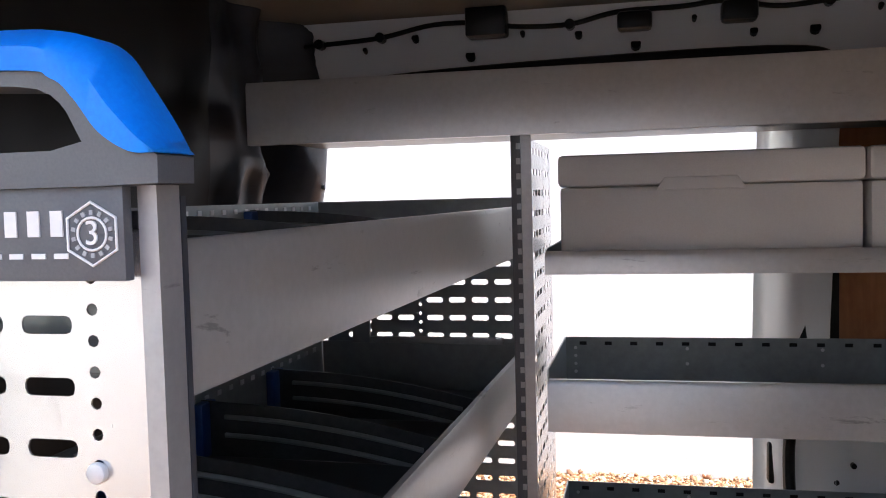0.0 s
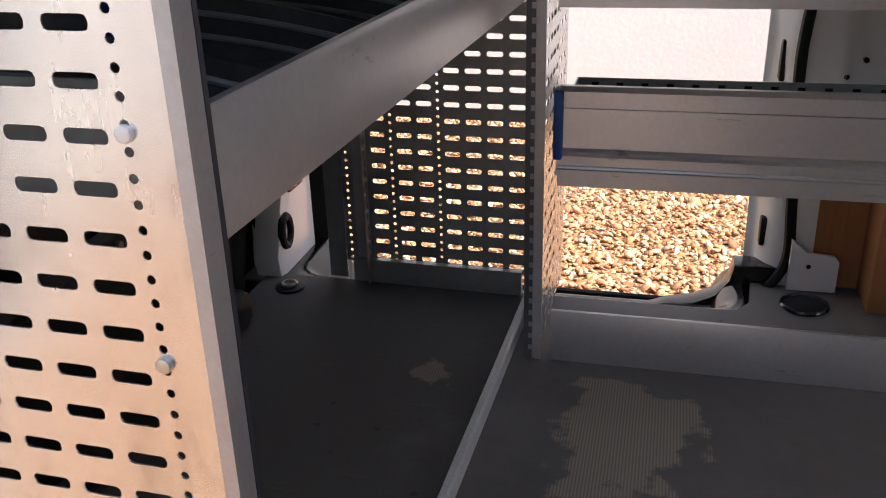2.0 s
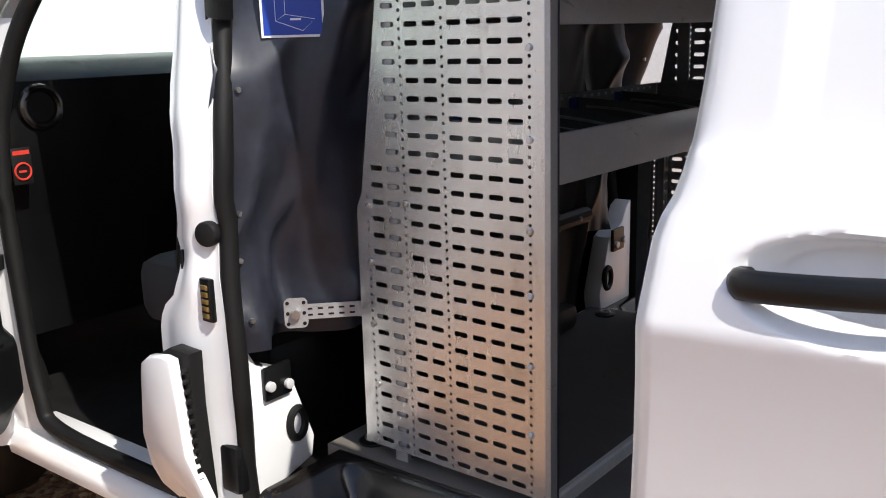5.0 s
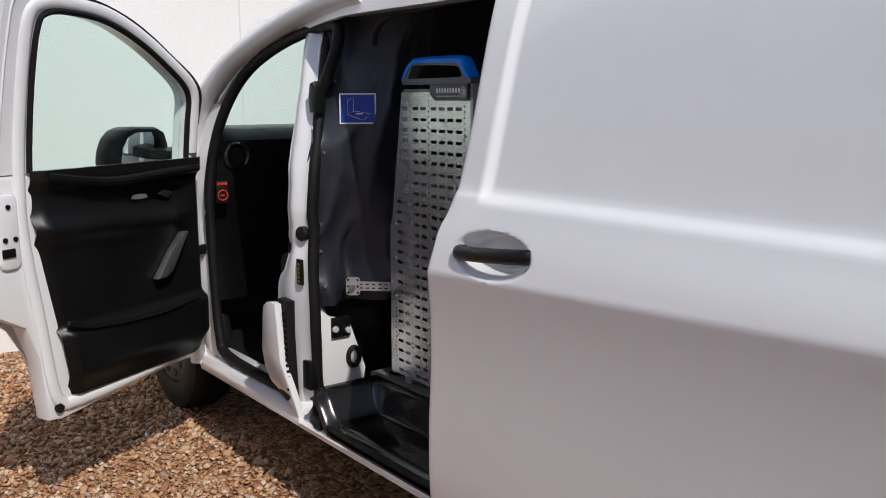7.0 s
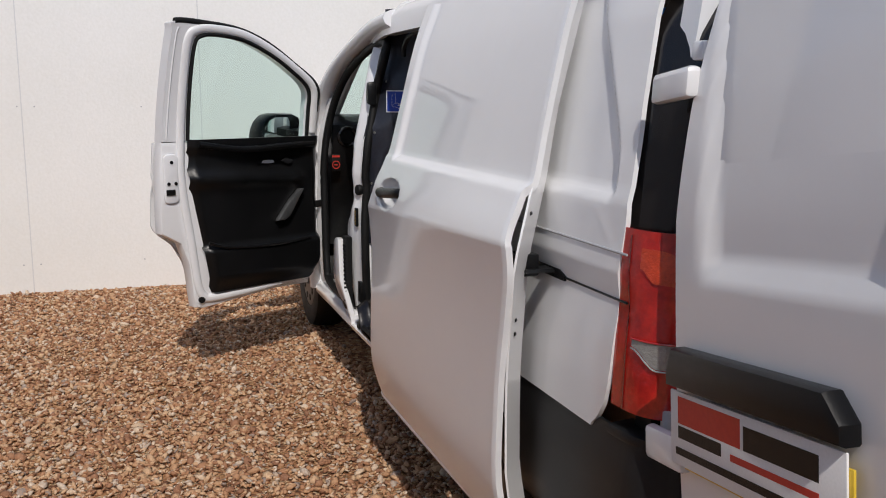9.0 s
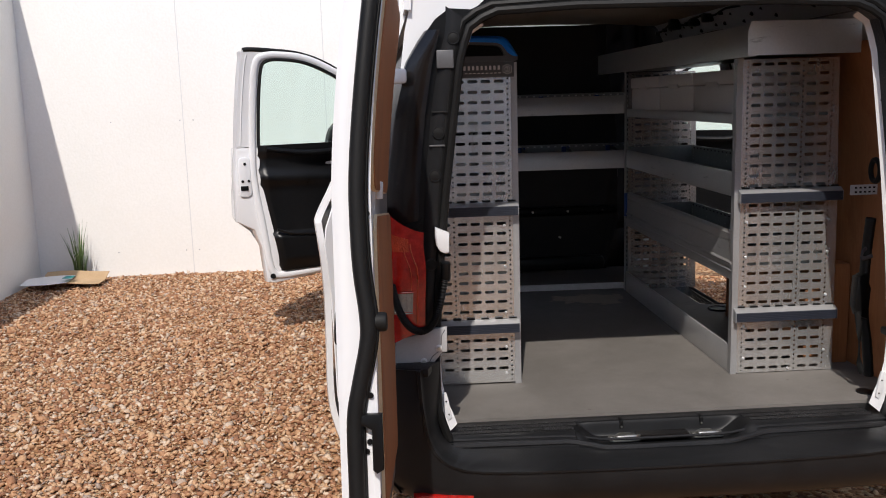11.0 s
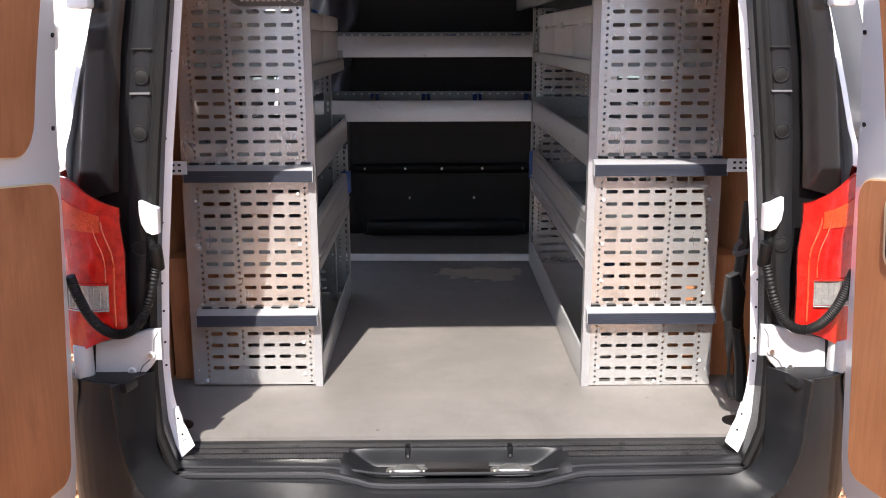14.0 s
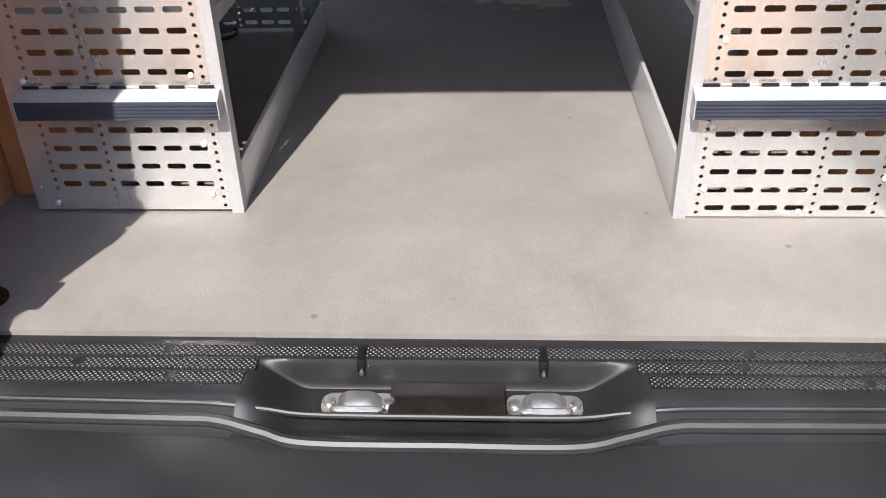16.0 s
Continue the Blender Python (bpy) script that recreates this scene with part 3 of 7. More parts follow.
part("rear_frame", frame_ring(polar([(y, lower.get(z, z)) for y, z in REAR], MID, 120), polar([(y, lower.get(z, z)) for y, z in OPEN], MID, 120), "x", -0.03, 0.035), BLACK, van, "black plastic rear door surround")
HEAD = [(-0.68, 1.62), (-0.66, 1.73), (-0.63, 1.785), (-0.55, 1.825), (-0.3, 1.837), (0.3, 1.837), (0.55, 1.825), (0.63, 1.785), (0.66, 1.73), (0.68, 1.62)]
CROWN = [(-0.82, 1.60), (-0.80, 1.74), (-0.77, 1.86), (-0.70, 1.93), (-0.4, 1.975), (0.4, 1.975), (0.70, 1.93), (0.77, 1.86), (0.80, 1.74), (0.82, 1.60)]
part("roof_header", prism(HEAD + CROWN[::-1], "x", -0.06, 0.010), WHITE, van, "white painted roof end over the rear doors")
start = min(range(120), key=lambda i: (loop[i].y > 0.6, abs(loop[i].x)))
ring_pts = [q for q in loop[start:] + loop[:start] if q.y > 0.495]
for x, scale, radius in ((0.046, 1.004, 0.013), (0.036, 1.032, 0.011)):
    part("door_seal", tube([(x, p.x, p.y) for p in [Vector(MID) + (q - Vector(MID)) * scale for q in ring_pts]], radius, 8, up=(1, 0, 0)), RUBBER, van)


def flange_at(i, v):
    q = ring_pts[int(i)]
    d = q - Vector(MID)
    wide = 0.021 + 0.020 * ease(-q.y, -0.70, -0.53)
    p = Vector(MID) + d * (1 + (0.008 - wide * v) / d.length)
    return (-0.030 - 0.008 * v * v, p.x, p.y)


side_runs = [i for i in range(len(ring_pts)) if ring_pts[i].y < 1.77]
halfway = next(k for k in range(1, len(side_runs)) if side_runs[k] != side_runs[k - 1] + 1)
for run in (side_runs[:halfway], side_runs[halfway:]):
    part("painted_flange", sheet(flange_at, run, [0, 0.1, 0.3, 0.5, 0.7, 0.9, 1.0], 0.006), WHITE, van, smooth=60)
for sgn in (-1, 1):
    pad = part("foot_pad", prism([(sgn * y, z) for y, z in ((0.704, 0.535), (0.716, 0.56), (0.720, 0.625), (0.708, 0.63), (0.700, 0.60), (0.692, 0.545))], "x", -0.034, -0.022, bevel=0.004), WHITE, van)
    for y, z in ((0.701, 0.557), (0.709, 0.60)):
        part("pad_hole", cylinder((-0.0225, sgn * y, z), (1, 0, 0), 0.003, 0.003, 8), BLACK, pad)
    for z in (0.74, 0.80, 0.88, 0.95, 1.10, 1.3, 1.5):
        part("flange_hole", cylinder((-0.0255, sgn * along([(0.7, 0.730), (1.0, 0.722), (1.28, 0.692), (1.66, 0.64)], z), z), (1, 0, 0), 0.0028, 0.003, 8), BLACK, van)
    # cladding with round plugs beside the opening, and the glossy garnish outside it
    strip = [(0.76, 0.745), (1.05, 0.720), (1.3, 0.702), (1.5, 0.680), (1.66, 0.652), (1.74, 0.628)]
    clad = part("pillar_cladding", sheet(lambda a, v, s=sgn: (0.040 + 0.010 * math.sin(a * math.pi), s * (along(strip, 0.80 + v * (0.97 + 0.035 * a)) + 0.053 * a), 0.80 + v * (0.97 + 0.035 * a)), [0, 0.08, 0.25, 0.5, 0.75, 0.92, 1], steps(0, 1, 24), 0.006), BUMPER, van, smooth=50)
    for z in (1.055, 1.32, 1.445, 1.715):
        y = along(strip, z) + 0.026
        part("plug_rim", tube([(0.051, sgn * (y + 0.0165 * math.cos(a)), z + 0.0165 * math.sin(a)) for a in steps(0, 2 * math.pi, 20)[:-1]], 0.0022, 6, closed=True, up=(1, 0, 0)), BUMPER, clad)
        part("plug", cylinder((0.050, sgn * y, z), (1, 0, 0), 0.015, 0.004, 20, bevel=0.001), RUBBER, clad)
    for z, mat in ((1.505, RUBBER), (1.408, SHADOWGREY)):
        y = along(strip, z)
        part("cladding_joint", box(0.047, 0.0525, *sorted((sgn * (y + 0.004), sgn * (y + 0.050))), z - 0.0025, z + 0.0025, 0.001), mat, clad)
    outer_line = [(1.12, 0.883), (1.2, 0.876), (1.42, 0.845), (1.53, 0.829), (1.64, 0.800), (1.71, 0.757), (1.80, 0.69)]

    def garnish_at(a, v, s=sgn):
        """From the side panel's rear edge round the corner to the step beside the cladding."""
        z = 1.14 + 0.05 * a + v * (0.60 - 0.05 * a)
        yo, yi = along(outer_line, z), along(strip, z) + 0.070
        if a < 0.45:
            k = a / 0.45
            return (along(REAR_EDGE, z) - 0.02 + k * (0.055 - along(REAR_EDGE, z)), s * (min(side_y(z) - 0.014, yo + 0.05) * (1 - k) + yo * k), z)
        k = (a - 0.45) / 0.55
        return (0.035 + 0.022 * math.sin(k * math.pi / 2), s * (yo + (yi - yo) * k), z)

    part("pillar_garnish", sheet(garnish_at, steps(0, 1, 20), steps(0, 1, 20), 0.006), GLOSS, van, "glossy black corner pillar garnish", smooth=50)
    part("striker_cap_and_glint", prism([(sgn * y, z) for y, z in ((0.690, 1.152), (0.692, 1.094), (0.706, 1.091), (0.720, 1.098), (0.731, 1.118), (0.734, 1.145), (0.732, 1.170))], "x", 0.05, 0.078, bevel=0.004), WHITE, van)
    # grey block copies a pale reflection on the cladding
    part("striker_cap_and_glint", box(0.046, 0.056, *sorted((sgn * 0.662, sgn * 0.712)), 1.630, 1.682, 0.003), SHADOWGREY, van)
    # hinge with bolts, and the ribbed cable sleeve
    hinge = part("lower_hinge", prism([(sgn * y, z) for y, z in ((0.705, 0.866), (0.739, 0.864), (0.775, 0.850), (0.86, 0.832), (0.868, 0.742), (0.817, 0.744), (0.774, 0.747), (0.750, 0.756), (0.734, 0.772), (0.722, 0.789), (0.706, 0.789))], "x", 0.058, 0.074, bevel=0.004), HINGE, van)
    for y, z in ((0.732, 0.803), (0.778, 0.764)):
        part("bolt", cylinder((0.077, sgn * y, z), (1, 0, 0), 0.0105, 0.004, 16, bevel=0.0015), BOLTW, hinge)
        part("bolt", cylinder((0.080, sgn * y, z), (1, 0, 0), 0.006, 0.006, 6), CHROME, hinge)
    part("hinge_seam", tube([(0.0745, sgn * y, z) for y, z in ((0.712, 0.858), (0.722, 0.842), (0.724, 0.815), (0.733, 0.792), (0.752, 0.777), (0.766, 0.752))], 0.0012, 6), SHADOWGREY, hinge)
    part("upper_hinge", box(0.045, 0.088, *sorted((sgn * 0.800, sgn * 0.850)), 1.590, 1.632, 0.008), WHITE, van)
    sleeve = curve_points([(0.066, sgn * 0.708, 1.01), (0.082, sgn * 0.728, 0.928), (0.10, sgn * 0.751, 0.882), (0.115, sgn * 0.782, 0.868), (0.13, sgn * 0.812, 0.882), (0.145, sgn * 0.838, 0.920), (0.155, sgn * 0.856, 0.970), (0.165, sgn * 0.866, 1.02)], 20)
    part("cable_sleeve", tube(sleeve, 0.0105, 10, ribs=0.16), RUBBER, van)
    part("sleeve_socket", cylinder((0.062, sgn * 0.704, 1.035), (0.2, 0, 1), 0.015, 0.06, 14, bevel=0.004), BLACK, van)

    # tail light, which wraps round the corner
    plan = curve_points([(-0.052, 0.947), (0.03, 0.938), (0.085, 0.905), (0.108, 0.85), (0.104, 0.766)], 5)
    top = [1.235, 1.16]

    def lens(z0, z1, bulge=0.0, first=0, s=sgn):
        def at(u, v):
            i = min(int(u), len(plan) - 2)
            p = Vector(plan[i]).lerp(Vector(plan[i + 1]), u - i)
            zt = 1.228 - 0.068 * ease(u, 11, len(plan) - 1)
            zb = z0 + 0.050 * ease(u, 10, len(plan) - 1)
            zz = zb + v * (zt - zb)
            shrink = (side_y(zz) - side_y(1.0)) * 0.6
            return (p.x + bulge, s * (p.y + shrink + bulge), zz)
        return sheet(at, steps(first, len(plan) - 1, 22), steps(0, 1, 8), 0.01)

    def on_lens(u, z, out=0.006, s=sgn):
        i = min(int(u), len(plan) - 2)
        p = Vector(plan[i]).lerp(Vector(plan[i + 1]), u - i)
        n = Vector((plan[i + 1].y - plan[i].y, plan[i].x - plan[i + 1].x)).normalized()
        return (p.x - n.x * out, s * (p.y + (side_y(z) - side_y(1.0)) * 0.6 - n.y * out), z)

    def patch(bounds, u0, out, u1, s=sgn):
        """A raised field on the lens; bounds gives its lower and upper height."""
        def at(u, v):
            lo, hi = bounds(u)
            return on_lens(u, lo + v * (hi - lo), out, s)
        return sheet(at, steps(u0, u1, 24), steps(0, 1, 6), 0.003)

    last = len(plan) - 1.4
    lamp = part("tail_light", lens(0.812, 1.2), RED, van, "red tail light with a clear reversing lens", smooth=50)
    part("clear_lens", patch(lambda u: (0.926 + 0.04 * (1 - ease(u, 4, 9)), 0.984), 4, 0.003, 17.6), CLEAR, lamp, "clear ribbed reversing lens", smooth=50)
    part("lens_rim", tube([on_lens(u, 0.923 + 0.04 * (1 - ease(u, 4, 9)), 0.005) for u in steps(4, 17.6, 24)], 0.002, 6), CLEAR, lamp)
    part("lens_rim", tube([on_lens(u, 0.985, 0.006) for u in steps(4, 17.6, 24)], 0.0025, 6), RED, lamp)
    part("light_guide", tube([on_lens(18.3 - 0.9 * ease(z, 1.02, 1.13), z, 0.003) for z in steps(0.885, 1.13, 14)], 0.0022, 6), AMBERRED, lamp)
    part("light_guide", tube([on_lens(17.3 - 0.9 * ease(z, 1.02, 1.12), z, 0.003) for z in steps(0.99, 1.12, 10)], 0.0016, 6), AMBERRED, lamp)
    for u in steps(10.5, 17.4, 9):
        part("lens_rib", tube([on_lens(u, z, 0.004) for z in (0.93, 0.955, 0.98)], 0.001, 5), CLEAR, lamp)
    part("dark_lens", patch(lambda u: (1.115 + 0.03 * (1 - ease(u, 5, 8)) - 0.012 * ease(u, 8, 20), 1.190 - 0.055 * ease(u, 8, 20)), 5, 0.003, 17.2), AMBERRED, lamp, "orange-red indicator lens", smooth=50)
    part("lamp_gasket", tube([on_lens(3.0, z, 0.002) for z in steps(0.815, 1.215, 10)], 0.0016, 6), DARKRED, lamp)
    part("hinge_barrel", cylinder((0.088, sgn * 0.884, 0.783), (0, 0, 1), 0.022, 0.105, 16, bevel=0.004), HINGE, van)

# Rear bumper
half = [(-0.62, 0.962), (-0.3, 0.966), (-0.05, 0.962), (0.06, 0.945), (0.13, 0.885), (0.165, 0.775), (0.182, 0.6), (0.19, 0.3)]
plan_b = curve_points([(x, -y, 0) for x, y in half] + [(0.192, 0, 0)] + [(x, y, 0) for x, y in half[::-1]], 4)


RIM = [(0.0, 0.436), (0.40, 0.438), (0.60, 0.443), (0.685, 0.456), (0.742, 0.487), (0.775, 0.545), (0.792, 0.64), (0.80, 0.758), (1.0, 0.758)]


def bumper_at(u, v):
    i = min(int(u), len(plan_b) - 2)
    p = plan_b[i].lerp(plan_b[i + 1], u - i)
    ay = abs(p.y)
    topz = along(RIM, ay)
    low = 0.315 + 0.045 * ease(ay, 0.72, 0.93)
    z = low + v * (topz - low)
    pull = 0.045 * (1 - min((z - low) / 0.10, 1)) ** 2 + 0.012 * ease(z, 0.66, 0.74)
    n = Vector((p.x * 0.3 if ay > 0.9 else 1.0, p.y * ease(ay, 0.6, 0.9), 0)).normalized()
    return (p.x - n.x * pull, p.y - n.y * pull, z)


def plan_x(y):
    return min(((abs(abs(p.y) - abs(y)), p.x) for p in plan_b if p.x > 0.0))[1]


part("rear_bumper", sheet(bumper_at, steps(0, len(plan_b) - 1, 260), [0, 0.1, 0.2, 0.32, 0.45, 0.6, 0.75, 0.88, 0.95, 1.0], 0.01), BUMPER, van, "dark grey plastic rear bumper", smooth=60)
# sloped face between the door seal and the crease
inner = curve_points([(0.735, 0.758), (0.742, 0.66), (0.745, 0.56), (0.728, 0.51), (0.69, 0.475), (0.62, 0.464), (0.40, 0.456), (0.30, 0.452), (0.18, 0.444), (0.0, 0.443)], 8)
crease = [Vector(q) for q in RIM[-2::-1]]
crease = curve_points([(p.x, p.y) for p in crease], 8)
count = len(inner)
crease = [crease[round(k * (len(crease) - 1) / (count - 1))] for k in range(count)]
inner = [Vector((-p.x, p.y)) for p in inner] + inner[-2::-1]
crease = [Vector((-p.x, p.y)) for p in crease] + crease[-2::-1]


def slope_at(i, v):
    a, b = inner[int(i)], crease[int(i)]
    xa, xb = 0.058, plan_x(b.x) - 0.004 + 0.010 * ease(v, 0.9, 1.0)
    p = a.lerp(b, v)
    return (xa + (xb - xa) * v + 0.010 * math.sin(v * math.pi), p.x, p.y + 0.003 * math.sin(v * math.pi))


for sgn in (-1, 1):
    rim = [(p.x - 0.014, p.y - 0.006) for p in plan_b if p.y > 0.77 and p.x > -0.10]
    part("bumper_corner_cap", prism([(-0.10, sgn * 0.74), *[(x, sgn * y) for x, y in sorted(rim, key=lambda q: q[1], reverse=True)], (0.055, sgn * 0.74)], "z", 0.735, 0.761, bevel=0.006), BUMPER, van)
part("bumper_top", sheet(slope_at, list(range(len(inner))), [0, 0.1, 0.25, 0.45, 0.65, 0.82, 0.92, 0.97, 1.0], 0.006), BUMPER, van, smooth=50)
for sgn in (-1, 1):
    part("reflector", prism([(sgn * y, z) for y, z in ((0.645, 0.347), (0.645, 0.368), (0.80, 0.377), (0.825, 0.370), (0.80, 0.357))], "x", 0.12, 0.172, bevel=0.003), RED, van, "narrow red bumper reflector")
for y0, y1 in ((-0.735, -0.30), (0.275, 0.735)):
    part("sill_step", prism([(-0.125, 0.49), (-0.012, 0.489), (0.004, 0.484), (0.024, 0.472), (0.060, 0.458), (0.060, 0.40), (-0.125, 0.40)], "y", y0, y1), BUMPER, van)
for x, spans in ((-0.101, ((-0.700, 0.672),)), (-0.071, ((-0.705, -0.287), (0.262, 0.676))), (-0.041, ((-0.71, -0.300), (0.275, 0.680)))):
    for y0, y1 in spans:
        strip = part("tread_strip", box(x, x + 0.0245, y0, y1, 0.4885, 0.4918, 0.0012), TREAD, van)
        n = 2 if y1 - y0 > 1 else 1
        for k in range(n):
            yk = y0 + (y1 - y0) * (0.20 + 0.62 * k if n == 2 else 0.36 if x < -0.05 else 0.74)
            part("strip_boss", cylinder((x + 0.012, yk, 0.4915), (0, 0, 1), 0.0095, 0.0022, 18, bevel=0.0006), RECESS, strip)


def recess_at(x, y):
    side = ease(y, -0.300, -0.212) * ease(-y, -0.272, -0.180)
    low = side * ease(x, -0.074, -0.060)
    return (x, y, 0.4895 - 0.046 * low - (0.030 * ease(x, 0.0, 0.060)) * (1 - low) + 0.016 * side * ease(x, 0.022, 0.060))


part("latch_recess", sheet(recess_at, sorted(steps(-0.125, 0.060, 37) + [-0.073, -0.071, -0.069, -0.067, -0.064, -0.062]), steps(-0.302, 0.277, 60), 0.004), RECESS, van, "black moulded recess for the door strikers", smooth=40)
for x, d, end, radius, cover in ((0.012, 0.0, 0.005, 0.0045, SEAL), (0.036, 0.010, 0.028, 0.0105, SEAL)):
    line = curve_points([(x - 0.002, -0.73, 0.482 - d), (x, -0.40, 0.479 - d), (x + 0.002, -0.325, 0.478 - d), (x + end * 0.55, -0.26, 0.470 - d), (x + end, -0.195, 0.463 - d), (x + end, 0, 0.462 - d), (x + end, 0.165, 0.463 - d), (x + end * 0.55, 0.235, 0.470 - d), (x + 0.002, 0.300, 0.478 - d), (x, 0.38, 0.479 - d), (x - 0.002, 0.73, 0.482 - d)], 8)
    part("sill_seal", tube(line, radius, 10), cover, van)
part("latch_plate", box(-0.062, 0.006, -0.092, 0.074, 0.4500, 0.4560, 0.002), GLOSS, van, "glossy black cover plate")
for y in (-0.136, 0.130):
    plate = part("striker", prism(rounded(-0.043, 0.002, y - 0.054, y + 0.054, 0.016), "z", 0.445, 0.4515, bevel=0.001), CHROME, van, "zinc plated door striker")
    part("striker_hood", sheet(lambda u, v, y=y: (-0.034 + 0.026 * v, y + u, 0.4515 + 0.012 * (1 - (u / 0.031) ** 4) * (1 - 0.6 * v * v)), steps(-0.031, 0.031, 14), steps(0, 1, 6), 0.002), CHROME, plate, smooth=60)
    part("striker_loop", tube(curve_points([(-0.012, y - 0.034, 0.45), (0.002, y - 0.033, 0.462), (0.008, y - 0.026, 0.466), (0.008, y + 0.026, 0.466), (0.002, y + 0.033, 0.462), (-0.012, y + 0.034, 0.45)], 4), 0.0052, 8), CHROME, plate)
    for d in (-0.043, 0.043):
        part("screw", cylinder((-0.022, y + d, 0.4545), (0, 0, 1), 0.009, 0.006, 12, bevel=0.002), CHROME, plate)
    clip = part("rubber_stop", box(-0.106, -0.066, y - 0.007, y + 0.007, 0.462, 0.493, 0.003), BLACK, van)
    part("clip_screw", cylinder((-0.0645, y, 0.470), (1, 0, 0), 0.0035, 0.003, 10), CHROME, clip)

B_SEAL = [(p.x, p.y) for p in curve_points([(0.36, -2.715), (0.5, -2.71), (0.65, -2.697), (0.78, -2.695), (0.95, -2.706), (1.08, -2.708), (1.2, -2.703), (1.3, -2.708), (1.45, -2.731), (1.6, -2.750), (1.80, -2.79)], 6)]
B_REAR = [(0.28, -2.74), (0.36, -2.725), (0.44, -2.715), (0.58, -2.702), (0.75, -2.699), (0.87, -2.702), (0.95, -2.716), (1.08, -2.718), (1.2, -2.713), (1.32, -2.718), (1.45, -2.741), (1.6, -2.760), (1.67, -2.775), (1.84, -2.81)]
B_FRONT = [(0.28, -2.80), (0.44, -2.82), (0.6, -2.86), (0.76, -2.90), (0.83, -2.897), (0.87, -2.878), (0.895, -2.845), (0.95, -2.822), (1.02, -2.830), (1.1, -2.811), (1.22, -2.811), (1.34, -2.832), (1.45, -2.831), (1.56, -2.838), (1.76, -2.875), (1.84, -2.88)]

part("bumper_crease", tube([(plan_x(p.x) - 0.001, p.x, p.y + 0.001) for p in crease], 0.004, 8), BUMPER, van, smooth=60)

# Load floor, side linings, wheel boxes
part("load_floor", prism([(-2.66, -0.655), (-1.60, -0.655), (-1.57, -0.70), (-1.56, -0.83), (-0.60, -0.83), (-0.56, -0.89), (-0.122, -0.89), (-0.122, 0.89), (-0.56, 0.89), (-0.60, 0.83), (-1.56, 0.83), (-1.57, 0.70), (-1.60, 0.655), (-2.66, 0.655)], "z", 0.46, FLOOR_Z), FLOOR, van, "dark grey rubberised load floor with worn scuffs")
for sgn in (-1, 1):
    y0, y1 = sorted((sgn * 0.812, sgn * 0.820))
    part("side_lining", sheet(lambda x, z, s=sgn: (x, s * min(0.816 + 0.066 * ease(x, -0.70, -0.58), side_y(z) - 0.075 + 0.03 * ease(x, -0.70, -0.58)), z), [-1.505, -1.3, -1.1, -0.9, -0.72, -0.69, -0.66, -0.63, -0.60, -0.57, -0.4, -0.25, -0.10, -0.035], steps(0.5, 1.70, 16), 0.006), PLY, van, "brown plywood side lining")
    y0, y1 = sorted((sgn * 0.69, sgn * 0.865))
    part("wheel_box", box(-1.34, -0.545, y0, y1, 0.5, 0.885, 0.003), PLY, van, "brown plywood box over the wheel arch")
    part("lashing_recess", cylinder((-0.20, sgn * 0.755, 0.501), (0, 0, 1), 0.032, 0.006, 20), BLACK, van)
    ring = part("lashing_recess", cylinder((-2.579, sgn * 0.585, 0.502), (0, 0, 1), 0.034, 0.008, 24, bevel=0.002), BLACK, van)
    part("lashing_eye", tube([(-2.579 + 0.016 * math.cos(a), sgn * 0.585 + 0.016 * math.sin(a), 0.511) for a in steps(0, 6.0, 12)], 0.004, 6), CHROME, ring)
    ring = part("lashing_recess", cylinder((-1.46, sgn * 0.70, 0.502), (0, 0, 1), 0.045, 0.008, 24, bevel=0.002), BLACK, van)
    # step well of the sliding door
    def well_at(x, y, s=sgn):
        low = ease(y, 0.662, 0.73) * ease(x, -2.60, -2.49) * ease(-x, 1.60, 1.68)
        rib = 0.004 * math.sin(min(max((y - 0.76) / 0.09, 0), 1) * math.pi) * ease(x, -2.45, -2.40)
        return (x, s * y, 0.497 - 0.105 * low + rib * low - 0.03 * ease(y, 0.885, 0.935))

    part("step_well", sheet(well_at, steps(-2.62, -1.58, 52), [0.65, 0.66, 0.67, 0.68, 0.69, 0.70, 0.71, 0.72, 0.73, 0.745, 0.76, 0.775, 0.79, 0.81, 0.83, 0.845, 0.86, 0.88, 0.89, 0.90, 0.91, 0.92, 0.93, 0.94], 0.008), GLOSS, van, "moulded black plastic step well", smooth=60)
    part("step_lip", tube([(x, sgn * 0.925, 0.378) for x in steps(-2.56, -1.64, 10)], 0.011, 8), RUBBER, van)
    inner = part("inner_panel", prism([(-1.49, 0.50), (-1.388, 0.50), (-1.388, 0.572), (-1.398, 0.586), (-1.455, 0.590), (-1.470, 0.604), (-1.49, 0.62)], "y", *sorted((sgn * 0.775, sgn * 0.79)), bevel=0.004), WHITE, van)
    part("panel_hole", cylinder((-1.45, sgn * 0.7745, 0.56), (0, 1, 0), 0.005, 0.003, 10), BLACK, inner)
    part("recess_ring", tube([(-1.46 + 0.046 * math.cos(a), sgn * 0.70 + 0.046 * math.sin(a), 0.505) for a in steps(0, 2 * math.pi, 24)[:-1]], 0.005, 6, closed=True), GLOSS, ring)
